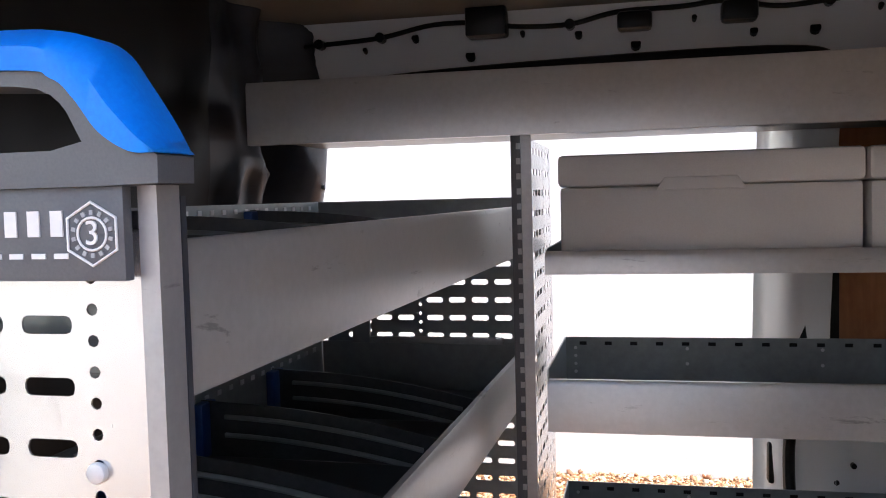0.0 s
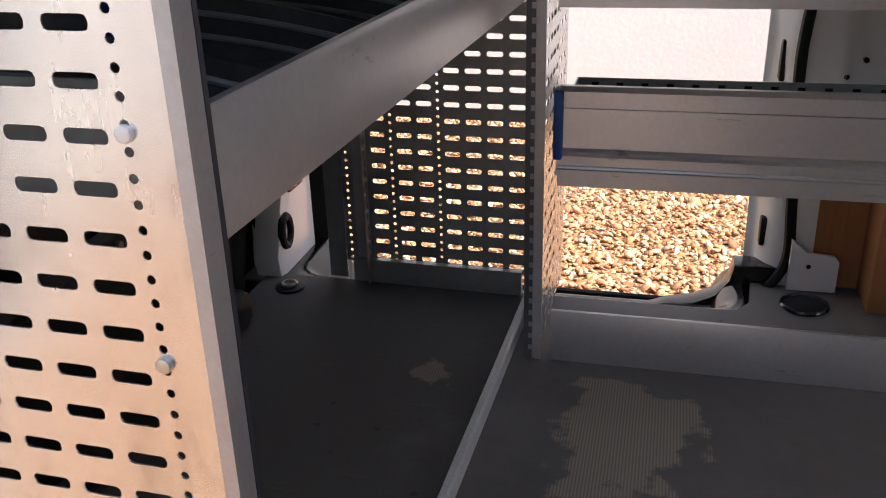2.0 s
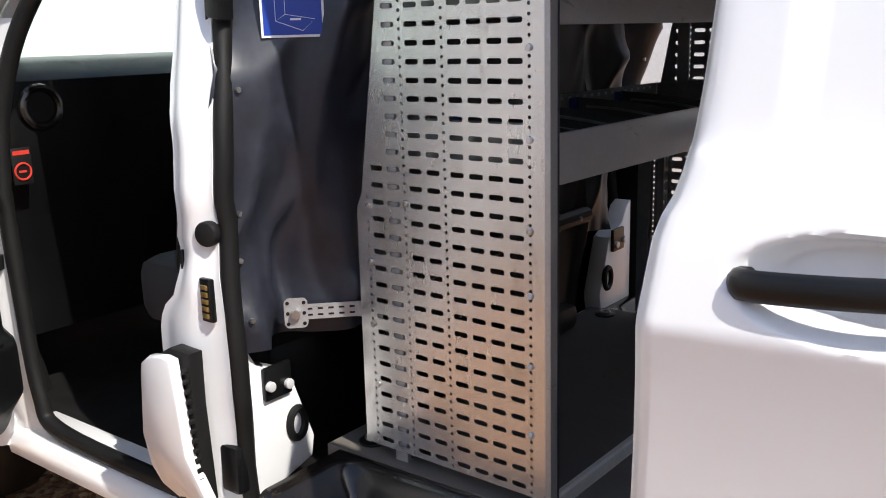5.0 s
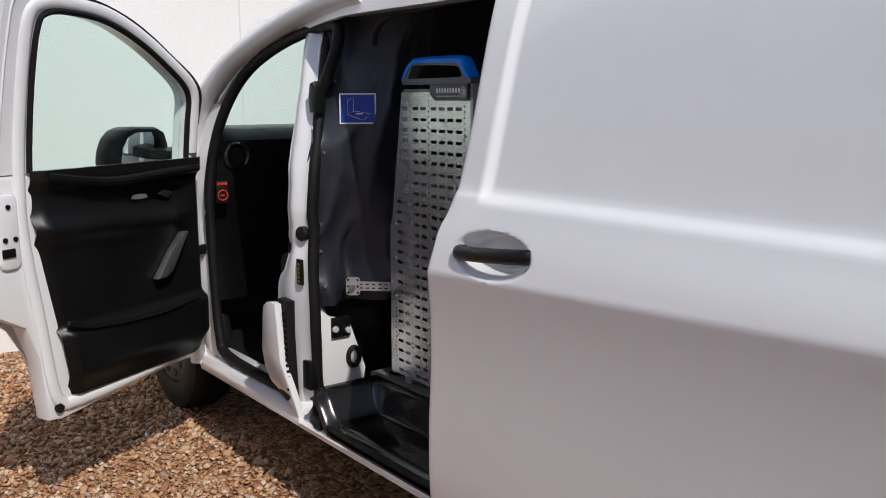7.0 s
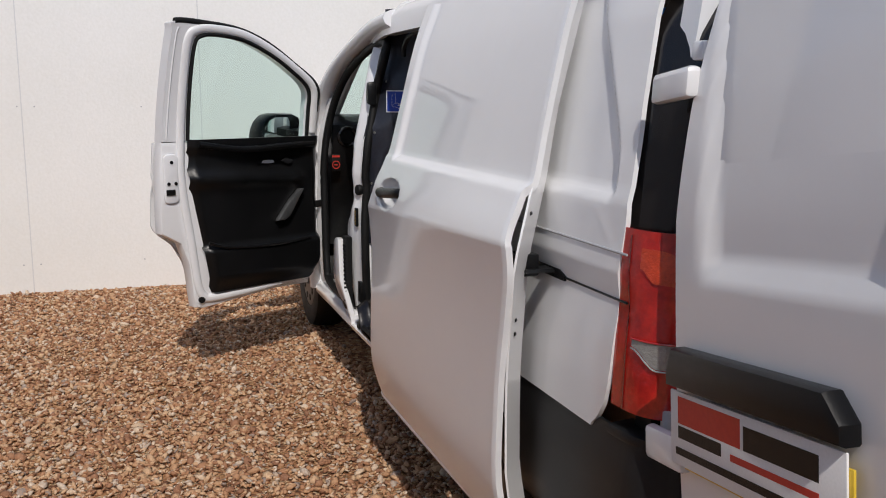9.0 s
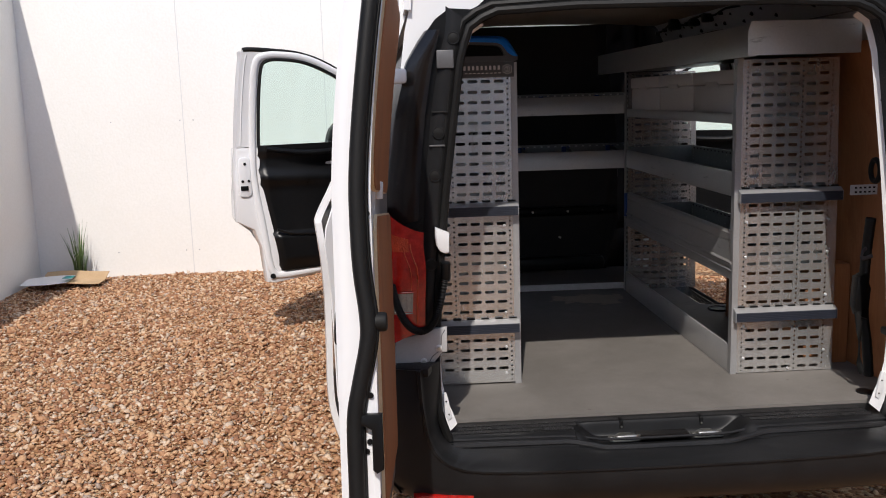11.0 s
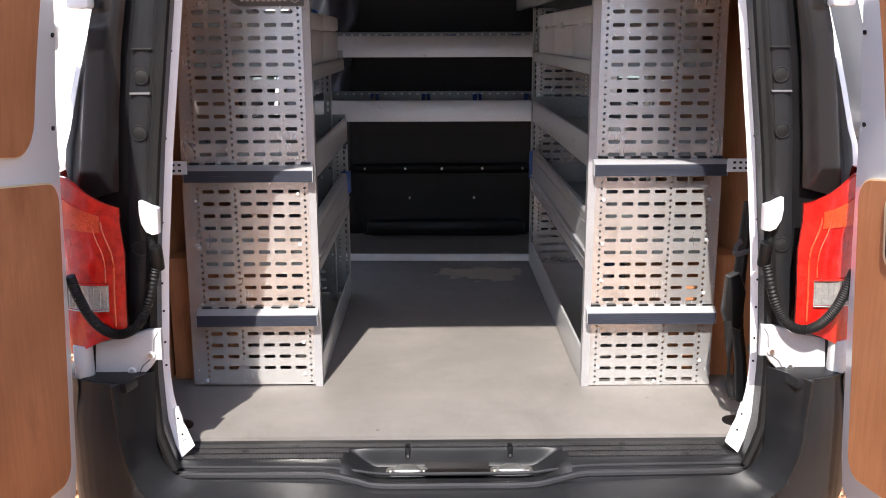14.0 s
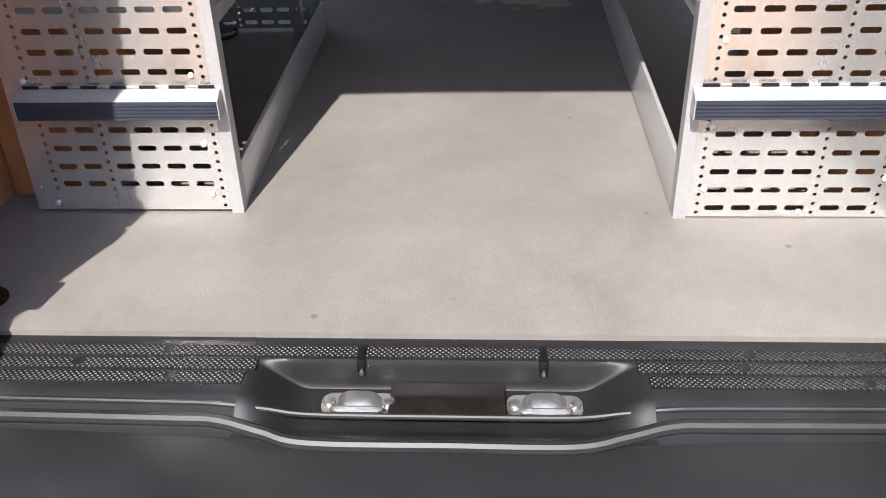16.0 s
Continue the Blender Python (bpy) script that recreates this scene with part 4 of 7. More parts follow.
    # pillars
    part("b_pillar", sheet(lambda u, z, s=sgn: (along(B_FRONT, z) * (1 - u) + u * along(B_REAR, z), s * (side_y(z) - 0.050 - 0.030 * ease(u, 0.45, 1.0) + 0.008 * ease(u, 0.1, 0.35) - 0.012 * math.exp(-((z - 0.99) / 0.03) ** 2) * (1 - u)), z), [0, 0.06, 0.12, 0.2, 0.3, 0.4, 0.5, 0.6, 0.7, 0.8, 0.9, 0.97, 1.0], steps(0.30, 1.86, 60), 0.014), WHITE, van, smooth=50)
    part("b_pillar_seal", tube([*[(along(B_SEAL, z), sgn * (side_y(z) - 0.093), z) for z in steps(1.80, 0.42, 30)], (-2.706, sgn * 0.862, 0.395), (-2.690, sgn * 0.884, 0.374), (-2.655, sgn * 0.905, 0.366), (-2.60, sgn * 0.92, 0.368), (-2.56, sgn * 0.924, 0.374)], 0.0215, 10, squash=(1.0, 0.85), up=(1, 0, 0)), RUBBER, van, smooth=60)
    part("c_pillar", sheet(lambda x, z, s=sgn: (x, s * (side_y(z) - 0.055 - 0.075 * ease(x, -1.565, -1.5)), z), steps(-1.568, -1.44, 8), steps(0.40, 1.78, 20), 0.02), WHITE, van, smooth=50)
    part("c_pillar_seal", tube(curve_points([(-1.75, sgn * 0.80, 0.42), (-1.60, sgn * 0.79, 0.44), (-1.500, sgn * 0.795, 0.54), (-1.498, sgn * 0.80, 0.7), (-1.515, sgn * 0.80, 0.95), (-1.512, sgn * 0.80, 1.08), (-1.490, sgn * 0.80, 1.25), (-1.478, sgn * 0.785, 1.40), (-1.48, sgn * 0.72, 1.72)], 6), 0.012, 8, up=(0, 1, 0)), RUBBER, van)
    part("door_latch", box(-1.552, -1.528, *sorted((sgn * 0.835, sgn * 0.872)), 0.945, 1.035, 0.008), BLACK, van)
    part("door_latch", box(-1.552, -1.530, *sorted((sgn * 0.835, sgn * 0.872)), 0.575, 0.645, 0.006), BLACK, van)
    part("belt_panel", sheet(lambda x, z, s=sgn: (x, s * (0.806 - 0.022 * ease(x, -1.50, -1.44) + 0.012 * ease(x, -1.43, -1.40)), z), steps(-1.505, -1.335, 14), [0.872, 0.876, 0.90, 0.98, 1.06, 1.12, 1.15], 0.006), WHITE, van, "painted inner panel over the wheel box", smooth=50)
    for x, z in ((-1.430, 0.972), (-1.398, 1.006)):
        part("panel_hole", cylinder((x, sgn * 0.785, z), (0, 1, 0), 0.0055, 0.014, 12), BLACK, van)
    part("pillar_cover", box(-1.502, -1.420, *sorted((sgn * (0.800), sgn * 0.812)), 1.155, 1.62, 0.003), RUBBER, van)
    for a, b in ((-1.466, -1.492), (-1.438, -1.455)):
        part("cover_piping", tube(curve_points([(a, sgn * 0.797, 1.60), (a, sgn * 0.797, 1.38), (a - 0.006, sgn * 0.797, 1.30), (b, sgn * 0.797, 1.235), (b - 0.004, sgn * 0.797, 1.16)], 6), 0.0022, 6), PROFILE, van)
    part("pillar_fillet", prism([(-1.80, 0.40), (-1.74, 0.425), (-1.68, 0.438), (-1.635, 0.462), (-1.608, 0.50), (-1.600, 0.54), (-1.50, 0.54), (-1.50, 0.40)], "y", *sorted((sgn * 0.80, sgn * 0.86)), bevel=0.004), GLOSS, van)
    part("body_sill", prism([(sgn * y, z) for y, z in ((0.86, 0.405), (0.915, 0.402), (0.938, 0.385), (0.946, 0.36), (0.942, 0.335), (0.92, 0.325), (0.80, 0.325), (0.80, 0.405))], "x", -3.62, -2.70, bevel=0.004), WHITE, van)
    part("body_sill", prism([(sgn * y, z) for y, z in ((0.86, 0.362), (0.93, 0.360), (0.944, 0.35), (0.942, 0.333), (0.92, 0.325), (0.80, 0.325), (0.80, 0.362))], "x", -2.70, -1.45, bevel=0.004), WHITE, van)
    part("roof_rail", prism([(sgn * y, z) for y, z in ((0.725, 1.825), (0.735, 1.80), (0.785, 1.80), (0.77, 1.87), (0.70, 1.955), (0.655, 1.955))], "x", -2.62, -0.06), WHITE, van, "white painted inner roof rail with punched holes")
    for k, x in enumerate(steps(-2.35, -0.5, 17)):
        z = 1.86 + 0.022 * math.sin(k * 2.3)
        part("punched_hole", cylinder((x, sgn * (0.725 - (z - 1.825) * 0.54), z), (0, -sgn, 0.4), 0.005 + 0.0025 * (k % 3), 0.012, 10), BLACK, van)
    # lower corner of the pillar inside the door
    dx, dy0, dz = (0.116, 0.0, 0.06) if sgn > 0 else (0.017, 0.014, 0.012)
    corner = part("inner_pillar_foot", prism([(sgn * (y + dy0), z + dz) for y, z in ((0.852, 0.785), (0.815, 0.768), (0.785, 0.718), (0.692, 0.678), (0.625, 0.49), (0.635, 0.44), (0.852, 0.38))], "x", -2.80 + dx, -2.735 + dx, bevel=0.006), WHITE, van)
    part("bolted_bracket", box(-2.735 + dx, -2.722 + dx, *sorted((sgn * (0.697 + dy0), sgn * (0.777 + dy0))), 0.628 + dz, 0.706 + dz, 0.004), BLACK if sgn < 0 else BRACKET, corner)
    for dy in (-0.027, 0.027):
        part("bolt", cylinder((-2.718 + dx, sgn * (0.738 + dy0 + dy), 0.658 + dz + 0.18 * dy), (1, 0, 0), 0.012, 0.014, 14, bevel=0.003), BOLTW, corner)
    part("drain_plug", tube([(-2.732 + dx, sgn * (0.674 + 1.5 * dy0 + 0.024 * math.cos(a)), 0.542 + dz + 0.036 * math.sin(a)) for a in steps(0, 2 * math.pi, 20)[:-1]], 0.010, 8, closed=True, up=(1, 0, 0)), RUBBER, corner)
part("pillar_closing_panel", box(-2.84, -2.60, 0.890, 0.905, 0.36, 1.05), RUBBER, van)
part("underbody", box(-4.9, -0.12, -0.80, 0.80, 0.30, 0.345), RUBBER, van)

# Bulkhead behind the seats, which bows out at its ends
BULK = [(-0.88, -2.745), (-0.84, -2.722), (-0.80, -2.695), (-0.755, -2.67), (-0.70, -2.642), (-0.67, -2.59), (-0.60, -2.60), (-0.45, -2.63), (0.0, -2.65), (0.45, -2.63), (0.60, -2.60), (0.67, -2.575), (0.755, -2.665), (0.84, -2.69), (0.88, -2.72)]


def bulk_at(y, v):
    low = along([(0, 0.44), (0.42, 0.44), (0.50, 0.80), (0.645, 0.782), (0.81, 0.772), (0.87, 0.765)], abs(y))
    z = low + v * (1.94 - low)
    crumple = 0.026 * noise.noise(Vector((y * 7, z * 4, 1))) + 0.010 * noise.noise(Vector((y * 17, z * 9, 5))) + 0.024 * max(1 - 3.2 * abs(noise.noise(Vector((y * 5 + z * 1.3, z * 3.2 - y * 2, 9)))), 0) ** 2
    crumple *= 1 - 0.85 * math.exp(-((y + 0.75) / 0.09) ** 2 - ((z - 1.485) / 0.09) ** 2)
    back = -0.10 * ease(abs(y), 0.60, 0.69) * (1 - ease(-y, 0.71, 0.82)) * (1 - ease(z, 0.85, 1.40))
    tuck = 0.11 * ease(y, 0.72, 0.86) * ease(z, 0.98, 1.2)
    return (along(BULK, y) + tuck + back + crumple * ease(abs(y), 0.3, 0.6) + 0.04 * ease(z, 1.2, 1.8) + (0.10 if y > 0 else -0.08) * ease(abs(y), 0.7, 0.9) * ease(z, 1.2, 1.75), y * (1 - 0.16 * ease(z, 1.2, 1.85)) + math.copysign(ease(abs(y), 0.80, 0.87) * max(side_y(z) - (0.050 if y > 0 else 0.112) - 0.87 * (1 - 0.16 * ease(z, 1.2, 1.85)), 0), y) * ease(z, 1.2, 1.3), z)


# Middle in blacker plastic than the vinyl sides: shade put into its colour
part("bulkhead", sheet(bulk_at, steps(-0.50, 0.50, 30), steps(0, 1, 60), 0.006), RECESS, van, "black bulkhead middle, darkened for shade", smooth=60)
for sgn in (-1, 1):
    part("bulkhead_lining", sheet(bulk_at, steps(*sorted((sgn * 0.50, sgn * 0.87)), 34), steps(0, 1, 60), 0.006), VINYL, van, "creased black vinyl bulkhead lining", smooth=60)
for sgn in (-1, 1):
    for v in (0.065, 0.175, 0.262, 0.48, 0.695):
        p = bulk_at(sgn * 0.830, v)
        part("lining_bolt", cylinder((p[0] + 0.010, p[1], p[2]), (1, 0, 0), 0.006, 0.008, 10), CHROME, van)
part("bulkhead_foot", sheet(lambda y, z: (-2.80 - 0.02 * abs(y), y, z), steps(-0.9, 0.9, 12), steps(0.40, 1.0, 6), 0.006), RUBBER, van)
part("bulkhead_beam", tube([(-2.60, y, 0.86) for y in steps(-0.48, 0.48, 8)], 0.028, 10), BLACK, van)
for y in (-0.42, -0.21, -0.02, 0.19, 0.40):
    part("bolt", cylinder((-2.572, y, 0.862), (1, 0, 0), 0.007, 0.010, 10), CHROME, van)
for y in (-0.19, 0.15):
    part("bolt", cylinder((-2.62, y, 0.70), (1, 0, 0), 0.006, 0.03, 10), CHROME, van)
# Fillet takes the same blacker tone for the shade at the floor
part("floor_fillet", box(-2.66, -2.58, -0.42, 0.42, 0.5, 0.585, 0.03), RECESS, van)

for sgn in (-1, 1):
    part("door_top_seal", tube(curve_points([(-2.50, sgn * 0.72, 1.70), (-2.478, sgn * 0.72, 1.752), (-2.362, sgn * 0.72, 1.794), (-1.946, sgn * 0.72, 1.812), (-1.526, sgn * 0.72, 1.813), (-1.44, sgn * 0.72, 1.782), (-1.41, sgn * 0.72, 1.72)], 8), 0.012, 8), RUBBER, van)

# Cable along the right roof rail, with its clips and brackets
cable = curve_points([(-2.58, 0.70, 1.872), (-2.44, 0.685, 1.874), (-2.31, 0.68, 1.880), (-2.20, 0.672, 1.897), (-2.10, 0.672, 1.895), (-2.03, 0.678, 1.884), (-1.93, 0.678, 1.882), (-1.84, 0.672, 1.898), (-1.72, 0.670, 1.90), (-1.64, 0.668, 1.905), (-1.55, 0.675, 1.89), (-1.46, 0.672, 1.895), (-1.36, 0.668, 1.905), (-1.2, 0.668, 1.90)], 6)
part("roof_cable", tube(cable, 0.005, 8), RUBBER, van)
for x, z in ((-2.44, 1.874), (-2.31, 1.88), (-1.93, 1.882), (-1.46, 1.895)):
    part("cable_clip", cylinder((x, 0.683, z), (0, 1, 0), 0.010, 0.022, 12), BLACK, van)
part("cable_bracket", box(-2.13, -2.05, 0.645, 0.695, 1.865, 1.945, 0.006), BLACK, van)
part("cable_socket", box(-1.84, -1.775, 0.655, 0.70, 1.862, 1.897, 0.008), BLACK, van)
part("cable_socket", box(-1.65, -1.585, 0.655, 0.70, 1.866, 1.905, 0.008), BLACK, van)
roll = part("strap_roll", tube(curve_points([(-0.25, 0.772, 1.10), (-0.255, 0.765, 0.99), (-0.25, 0.758, 0.88), (-0.25, 0.762, 0.76), (-0.245, 0.776, 0.66), (-0.24, 0.785, 0.545)], 8), 0.022, 12, squash=(0.9, 0.7), up=(0, 1, 0), ribs=0.05), RUBBER, van, "black rolled strap beside the rear opening")
part("strap_pouch", prism([(0.722, 0.90), (0.716, 0.80), (0.728, 0.765), (0.765, 0.75), (0.772, 0.86), (0.752, 0.915)], "x", -0.268, -0.222, bevel=0.008), BLACK, roll)
part("strap_loop", tube(curve_points([(-0.235, 0.752, 1.00), (-0.228, 0.735, 0.985), (-0.228, 0.738, 0.965), (-0.235, 0.775, 0.972)], 6), 0.005, 8, squash=(0.5, 1.5)), SHADOWGREY, roll)
part("strap_tail", tube(curve_points([(-0.225, 0.726, 0.78), (-0.222, 0.735, 0.70), (-0.228, 0.742, 0.60), (-0.222, 0.752, 0.56)], 6), 0.007, 8, squash=(0.4, 1.4)), RUBBER, roll)
part("wall_plug", tube([(-0.32 + 0.03 * math.cos(a), 0.818, 1.255 + 0.038 * math.sin(a)) for a in steps(0, 2 * math.pi, 20)[:-1]], 0.009, 8, closed=True, up=(0, 1, 0)), RUBBER, van)

# ---- sliding doors, slid back ----
SLID_BACK = [(0.30, -0.375), (0.66, -0.378), (0.78, -0.375), (0.88, -0.362), (0.99, -0.336), (1.07, -0.316), (1.146, -0.314), (1.19, -0.332), (1.30, -0.362), (1.42, -0.380), (1.55, -0.393), (1.67, -0.405), (1.85, -0.425)]


def slid_door(sgn, detail):
    door = part("sliding_door", slid_skin(sgn, 0.0 if detail else 0.34), WHITE, van, "white sliding side door, slid fully open", smooth=50)
    if not detail:
        return door
    bar = curve_points([(-1.556, sgn * 1.075, 1.156), (-1.546, sgn * 1.105, 1.157), (-1.44, sgn * 1.113, 1.165), (-1.32, sgn * 1.100, 1.175), (-1.305, sgn * 1.065, 1.177)], 6)
    part("door_handle", tube(bar, 0.018, 12, squash=(0.75, 1.0)), BLACK, door, "black plastic door handle")
    back = SLID_BACK
    lip = [(0.30, 1.04), (0.5, 1.075), (0.9, 1.08), (1.1, 1.092), (1.3, 1.02), (1.5, 0.975), (1.8, 0.885)]
    part("edge_return", sheet(lambda v, z: (along(back, z) - 0.008 - 0.085 * v, sgn * (along(lip, z) - 0.075 * v), z), steps(0, 1, 6), steps(0.335, 1.80, 24), 0.006), WHITE, door, smooth=50)
    part("bottom_hem", tube(curve_points([(-1.645, sgn * 1.050, 0.332), (-1.62, sgn * 1.060, 0.327), (-1.0, sgn * 1.060, 0.327), (-0.40, sgn * 1.056, 0.327)], 6), 0.011, 10), WHITE, door, smooth=60)
    for z in (0.90, 0.94, 1.22):
        part("edge_hole", cylinder((along(back, z) - 0.03, sgn * (along(lip, z) - 0.025), z), (0.66, -sgn * -0.75, 0), 0.006, 0.008, 10), BLACK, door)
    part("rear_latch", box(-0.425, -0.388, *sorted((sgn * 0.985, sgn * 1.05)), 1.05, 1.11, 0.006), BLACK, door)
    part("guide_arm", prism([(-0.42, 1.072), (-0.372, 1.072), (-0.362, 1.064), (-0.42, 1.056)], "y", *sorted((sgn * 0.945, sgn * 1.03)), bevel=0.003), BLACK, door)
    return door


def slid_skin(sgn, shift=0.0):
    front = [(0.325, -1.648), (0.365, -1.671), (0.45, -1.684), (0.7, -1.689), (1.08, -1.675), (1.19, -1.669), (1.215, -1.664), (1.235, -1.656), (1.25, -1.652), (1.30, -1.648), (1.37, -1.644), (1.5, -1.641), (1.7, -1.648), (1.85, -1.66)]
    skin = [(p.x, p.y) for p in curve_points([(0.27, 1.045), (0.36, 1.078), (0.46, 1.104), (0.55, 1.1105), (0.65, 1.1090), (0.75, 1.1062), (0.85, 1.1045), (0.95, 1.1072), (1.03, 1.1130), (1.075, 1.118), (1.095, 1.1195), (1.115, 1.1145), (1.2, 1.088), (1.28, 1.060), (1.32, 1.042), (1.5, 0.998), (1.7, 0.945), (1.85, 0.89)], 8)]
    back = SLID_BACK

    def at(u, z):
        x0, x1 = along(front, z), along(back, z)
        x = x0 + u * (x1 - x0)
        rise = 0.058 * u * ease(z, 0.60, 1.0) * (1 - ease(z, 1.15, 1.28))
        y = along(skin, z - rise) - dent(x, z, -1.525, 0.5, 1.288, 0.022, 0.028)
        e = ((x + 1.432) / 0.138) ** 2 + ((z - 1.163) / 0.056) ** 2
        y -= 0.05 * (1 - ease(e, 0.35, 1.05))
        roll = 0.02 * (1 - ease(x - x0, 0, 0.02)) + 0.018 * ease(z, 1.17, 1.30) * (1 - min((x - x0) / 0.045, 1)) ** 2 + 0.005 * (1 - ease(x1 - x, 0, 0.008))
        return (x + shift, sgn * (y - roll), z)

    zs = sorted(set([round(z, 3) for z in steps(0.325, 1.85, 60)] + [round(z, 3) for z in steps(1.09, 1.24, 30)] + [1.03, 1.085, 1.12, 1.274, 1.28, 1.284, 1.288, 1.292, 1.296, 1.302, 1.32]))
    us = sorted(set([round(u, 4) for u in steps(0, 1, 44)] + [round(u, 4) for u in steps(0.04, 0.30, 44)] + [0.004, 0.01, 0.016, 0.028, 0.034, 0.99, 0.984]))
    return sheet(at, us, zs, 0.022)


slid_door(-1, True)
slid_door(1, False)


# ---- rear doors ----
def place(origin, angle):
    """A frame at a hinge: x along the door, y to its right hand, z up."""
    return pose(origin[0], origin[1], 0, 0, 0, angle)


def rear_door(sgn, hinge, angle, plate):
    """Hinged at local x = 0; local y points out of the van's side for both."""
    # the hinge line leans forward towards the roof, so the open door rises to its free edge
    lean = Matrix.Translation((0, 0, 0.8)) @ pose(0, 0, 0, 0, -6.8, 0) @ Matrix.Translation((0, 0, -0.8))
    m = place(hinge, angle) @ Matrix.Diagonal((1, sgn, 1, 1)) @ lean

    def add(name, bm, material, parent, label="", smooth=35):
        # the upper part of the door bends in towards the roof
        for k in range(11):
            bmesh.ops.bisect_plane(bm, geom=bm.verts[:] + bm.edges[:] + bm.faces[:], plane_co=(0, 0, 1.251 + 0.05 * k), plane_no=(0, 0, 1))
        for vert in bm.verts:
            vert.co.y -= 0.045 * max((vert.co.z - 1.25) / 0.45, 0.0) ** 1.5
        bmesh.ops.transform(bm, matrix=m, verts=bm.verts)
        if sgn < 0:
            bmesh.ops.reverse_faces(bm, faces=bm.faces)
        return part(name, bm, material, parent, label, smooth)

    outline = [(0.095, 0.58), (0.105, 0.51), (0.15, 0.475), (0.80, 0.455), (0.835, 0.48), (0.850, 0.54), (0.850, 0.9), (0.850, 1.26), (0.848, 1.5), (0.842, 1.66), (0.82, 1.74), (0.775, 1.775), (0.26, 1.80), (0.20, 1.74), (0.145, 1.5), (0.112, 1.25), (0.098, 0.9)]
    door = add("rear_door", prism(outline, "y", -0.02, 0.02, bevel=0.008), WHITE, van, "white rear door swung open, lined with brown plywood")
    end = [(0.455, 0.835), (0.49, 0.850), (0.54, 0.857), (0.9, 0.857), (1.26, 0.857), (1.5, 0.855), (1.66, 0.848), (1.74, 0.826), (1.775, 0.79)]

    def on_end(v, z, out=0.0):
        """A place on the free edge: v from the inner to the outer side."""
        return (along(end, z) + 0.006 * (1 - v) + out, -0.026 + 0.080 * v, z)

    add("door_edge", sheet(lambda v, z: on_end(v + 0.0, z, -0.008 * (1 - math.sin(min(max(v, 0.02), 0.98) * math.pi)) ** 3), [0, 0.04, 0.1, 0.2, 0.35, 0.5, 0.65, 0.8, 0.9, 0.96, 1.0], steps(0.46, 1.77, 34), 0.012), WHITE, door, smooth=50)
    # outer skin with its pressed field
    hinge_side = [(0.49, 0.13), (0.58, 0.105), (0.9, 0.105), (1.25, 0.118), (1.5, 0.15), (1.75, 0.215)]
    outer = sheet(lambda k, z: (along(hinge_side, z) + k * (0.845 - along(hinge_side, z)), 0.024 + 0.02 * math.sin(min(max((z - 0.5) / 1.34, 0), 1) * math.pi) - dent(along(hinge_side, z) + k * (0.845 - along(hinge_side, z)), z, 0.22, 0.77, 1.16, 0.022, 0.025), z), steps(0, 1, 36), steps(0.49, 1.75, 48), 0.02)
    add("outer_skin", outer, WHITE, door, smooth=50)
    # plywood panels
    for name, x0, x1, z0, z1 in (("lower_ply", 0.145, 0.730, 0.558, 1.217), ("upper_ply", 0.245, 0.805, 1.268, 1.735)):
        edge = [(x0 + (x - x0), z) for x, z in rounded(x0, x1, z0, z1, 0.045 if name == "lower_ply" else 0.075, 6)]
        p = add(name, prism(edge, "y", -0.0275, -0.0205), PLY_EDGE, door)
        cx, cz = (x0 + x1) / 2, (z0 + z1) / 2
        add("veneer", prism([(cx + (x - cx) * 0.986, cz + (z - cz) * 0.988) for x, z in edge], "y", -0.0305, -0.0276), PLY, door, "brown plywood veneer")
        if not plate and name == "lower_ply":
            add("cup_rim", prism(rounded(0.258, 0.418, 1.040, 1.190, 0.03), "y", -0.0335, -0.0306), PLY_EDGE, door)
            add("pull_cup", prism(rounded(0.272, 0.416, 1.046, 1.188, 0.026), "y", -0.037, -0.0336), BLACK, door, "black recessed pull cup")
    add("paper_tab", box(0.555, 0.605, -0.0345, -0.0205, 1.252, 1.292, 0.002), PAPER, door)
    if plate:
        seal = [Vector(on_end(p.x, p.z, 0.014)) for p in curve_points([(0.30, 0, 1.76), (0.30, 0, 1.5), (0.33, 0, 1.27), (0.30, 0, 1.12), (0.17, 0, 1.02), (0.18, 0, 0.96), (0.42, 0, 0.87), (0.57, 0, 0.80), (0.58, 0, 0.67), (0.58, 0, 0.475)], 6)]
        add("door_seal", tube(seal, 0.017, 8, up=(1, 0, 0)), RUBBER, door, smooth=60)
        add("seal_lip", tube([p + Vector((-0.008, -0.016, 0)) for p in seal], 0.006, 6, up=(1, 0, 0)), RUBBER, door, smooth=60)
        add("buffer", cylinder((0.862, -0.032, 1.00), (0, 1, 0), 0.020, 0.04, 16, bevel=0.006), RUBBER, door)
        ex = along(end, 0.9)
        add("lock_lever", prism([(y, z) for y, z in ((0.026, 0.815), (-0.036, 0.815), (-0.036, 0.700), (-0.022, 0.692), (-0.014, 0.70), (-0.014, 0.782), (0.0, 0.790), (0.022, 0.793))], "x", ex + 0.004, ex + 0.026, bevel=0.005), BLACK, door)
    for v, z in ((0.16, 0.85), (0.22, 0.755), (0.30, 0.735), (0.1, 1.22), (0.1, 1.40), (0.2, 0.57), (0.12, 1.64)):
        add("screw_hole", cylinder(on_end(v, z, 0.001), (1, 0, 0), 0.006, 0.006, 10), BLACK, door)
    for u, z in ((0.825, 1.30), (0.828, 1.44), (0.82, 1.60), (0.15, 1.33), (0.17, 1.52), (0.80, 0.62)):
        add("screw_hole", cylinder((u, -0.0205, z), (0, 1, 0), 0.005, 0.006, 10), BLACK, door)
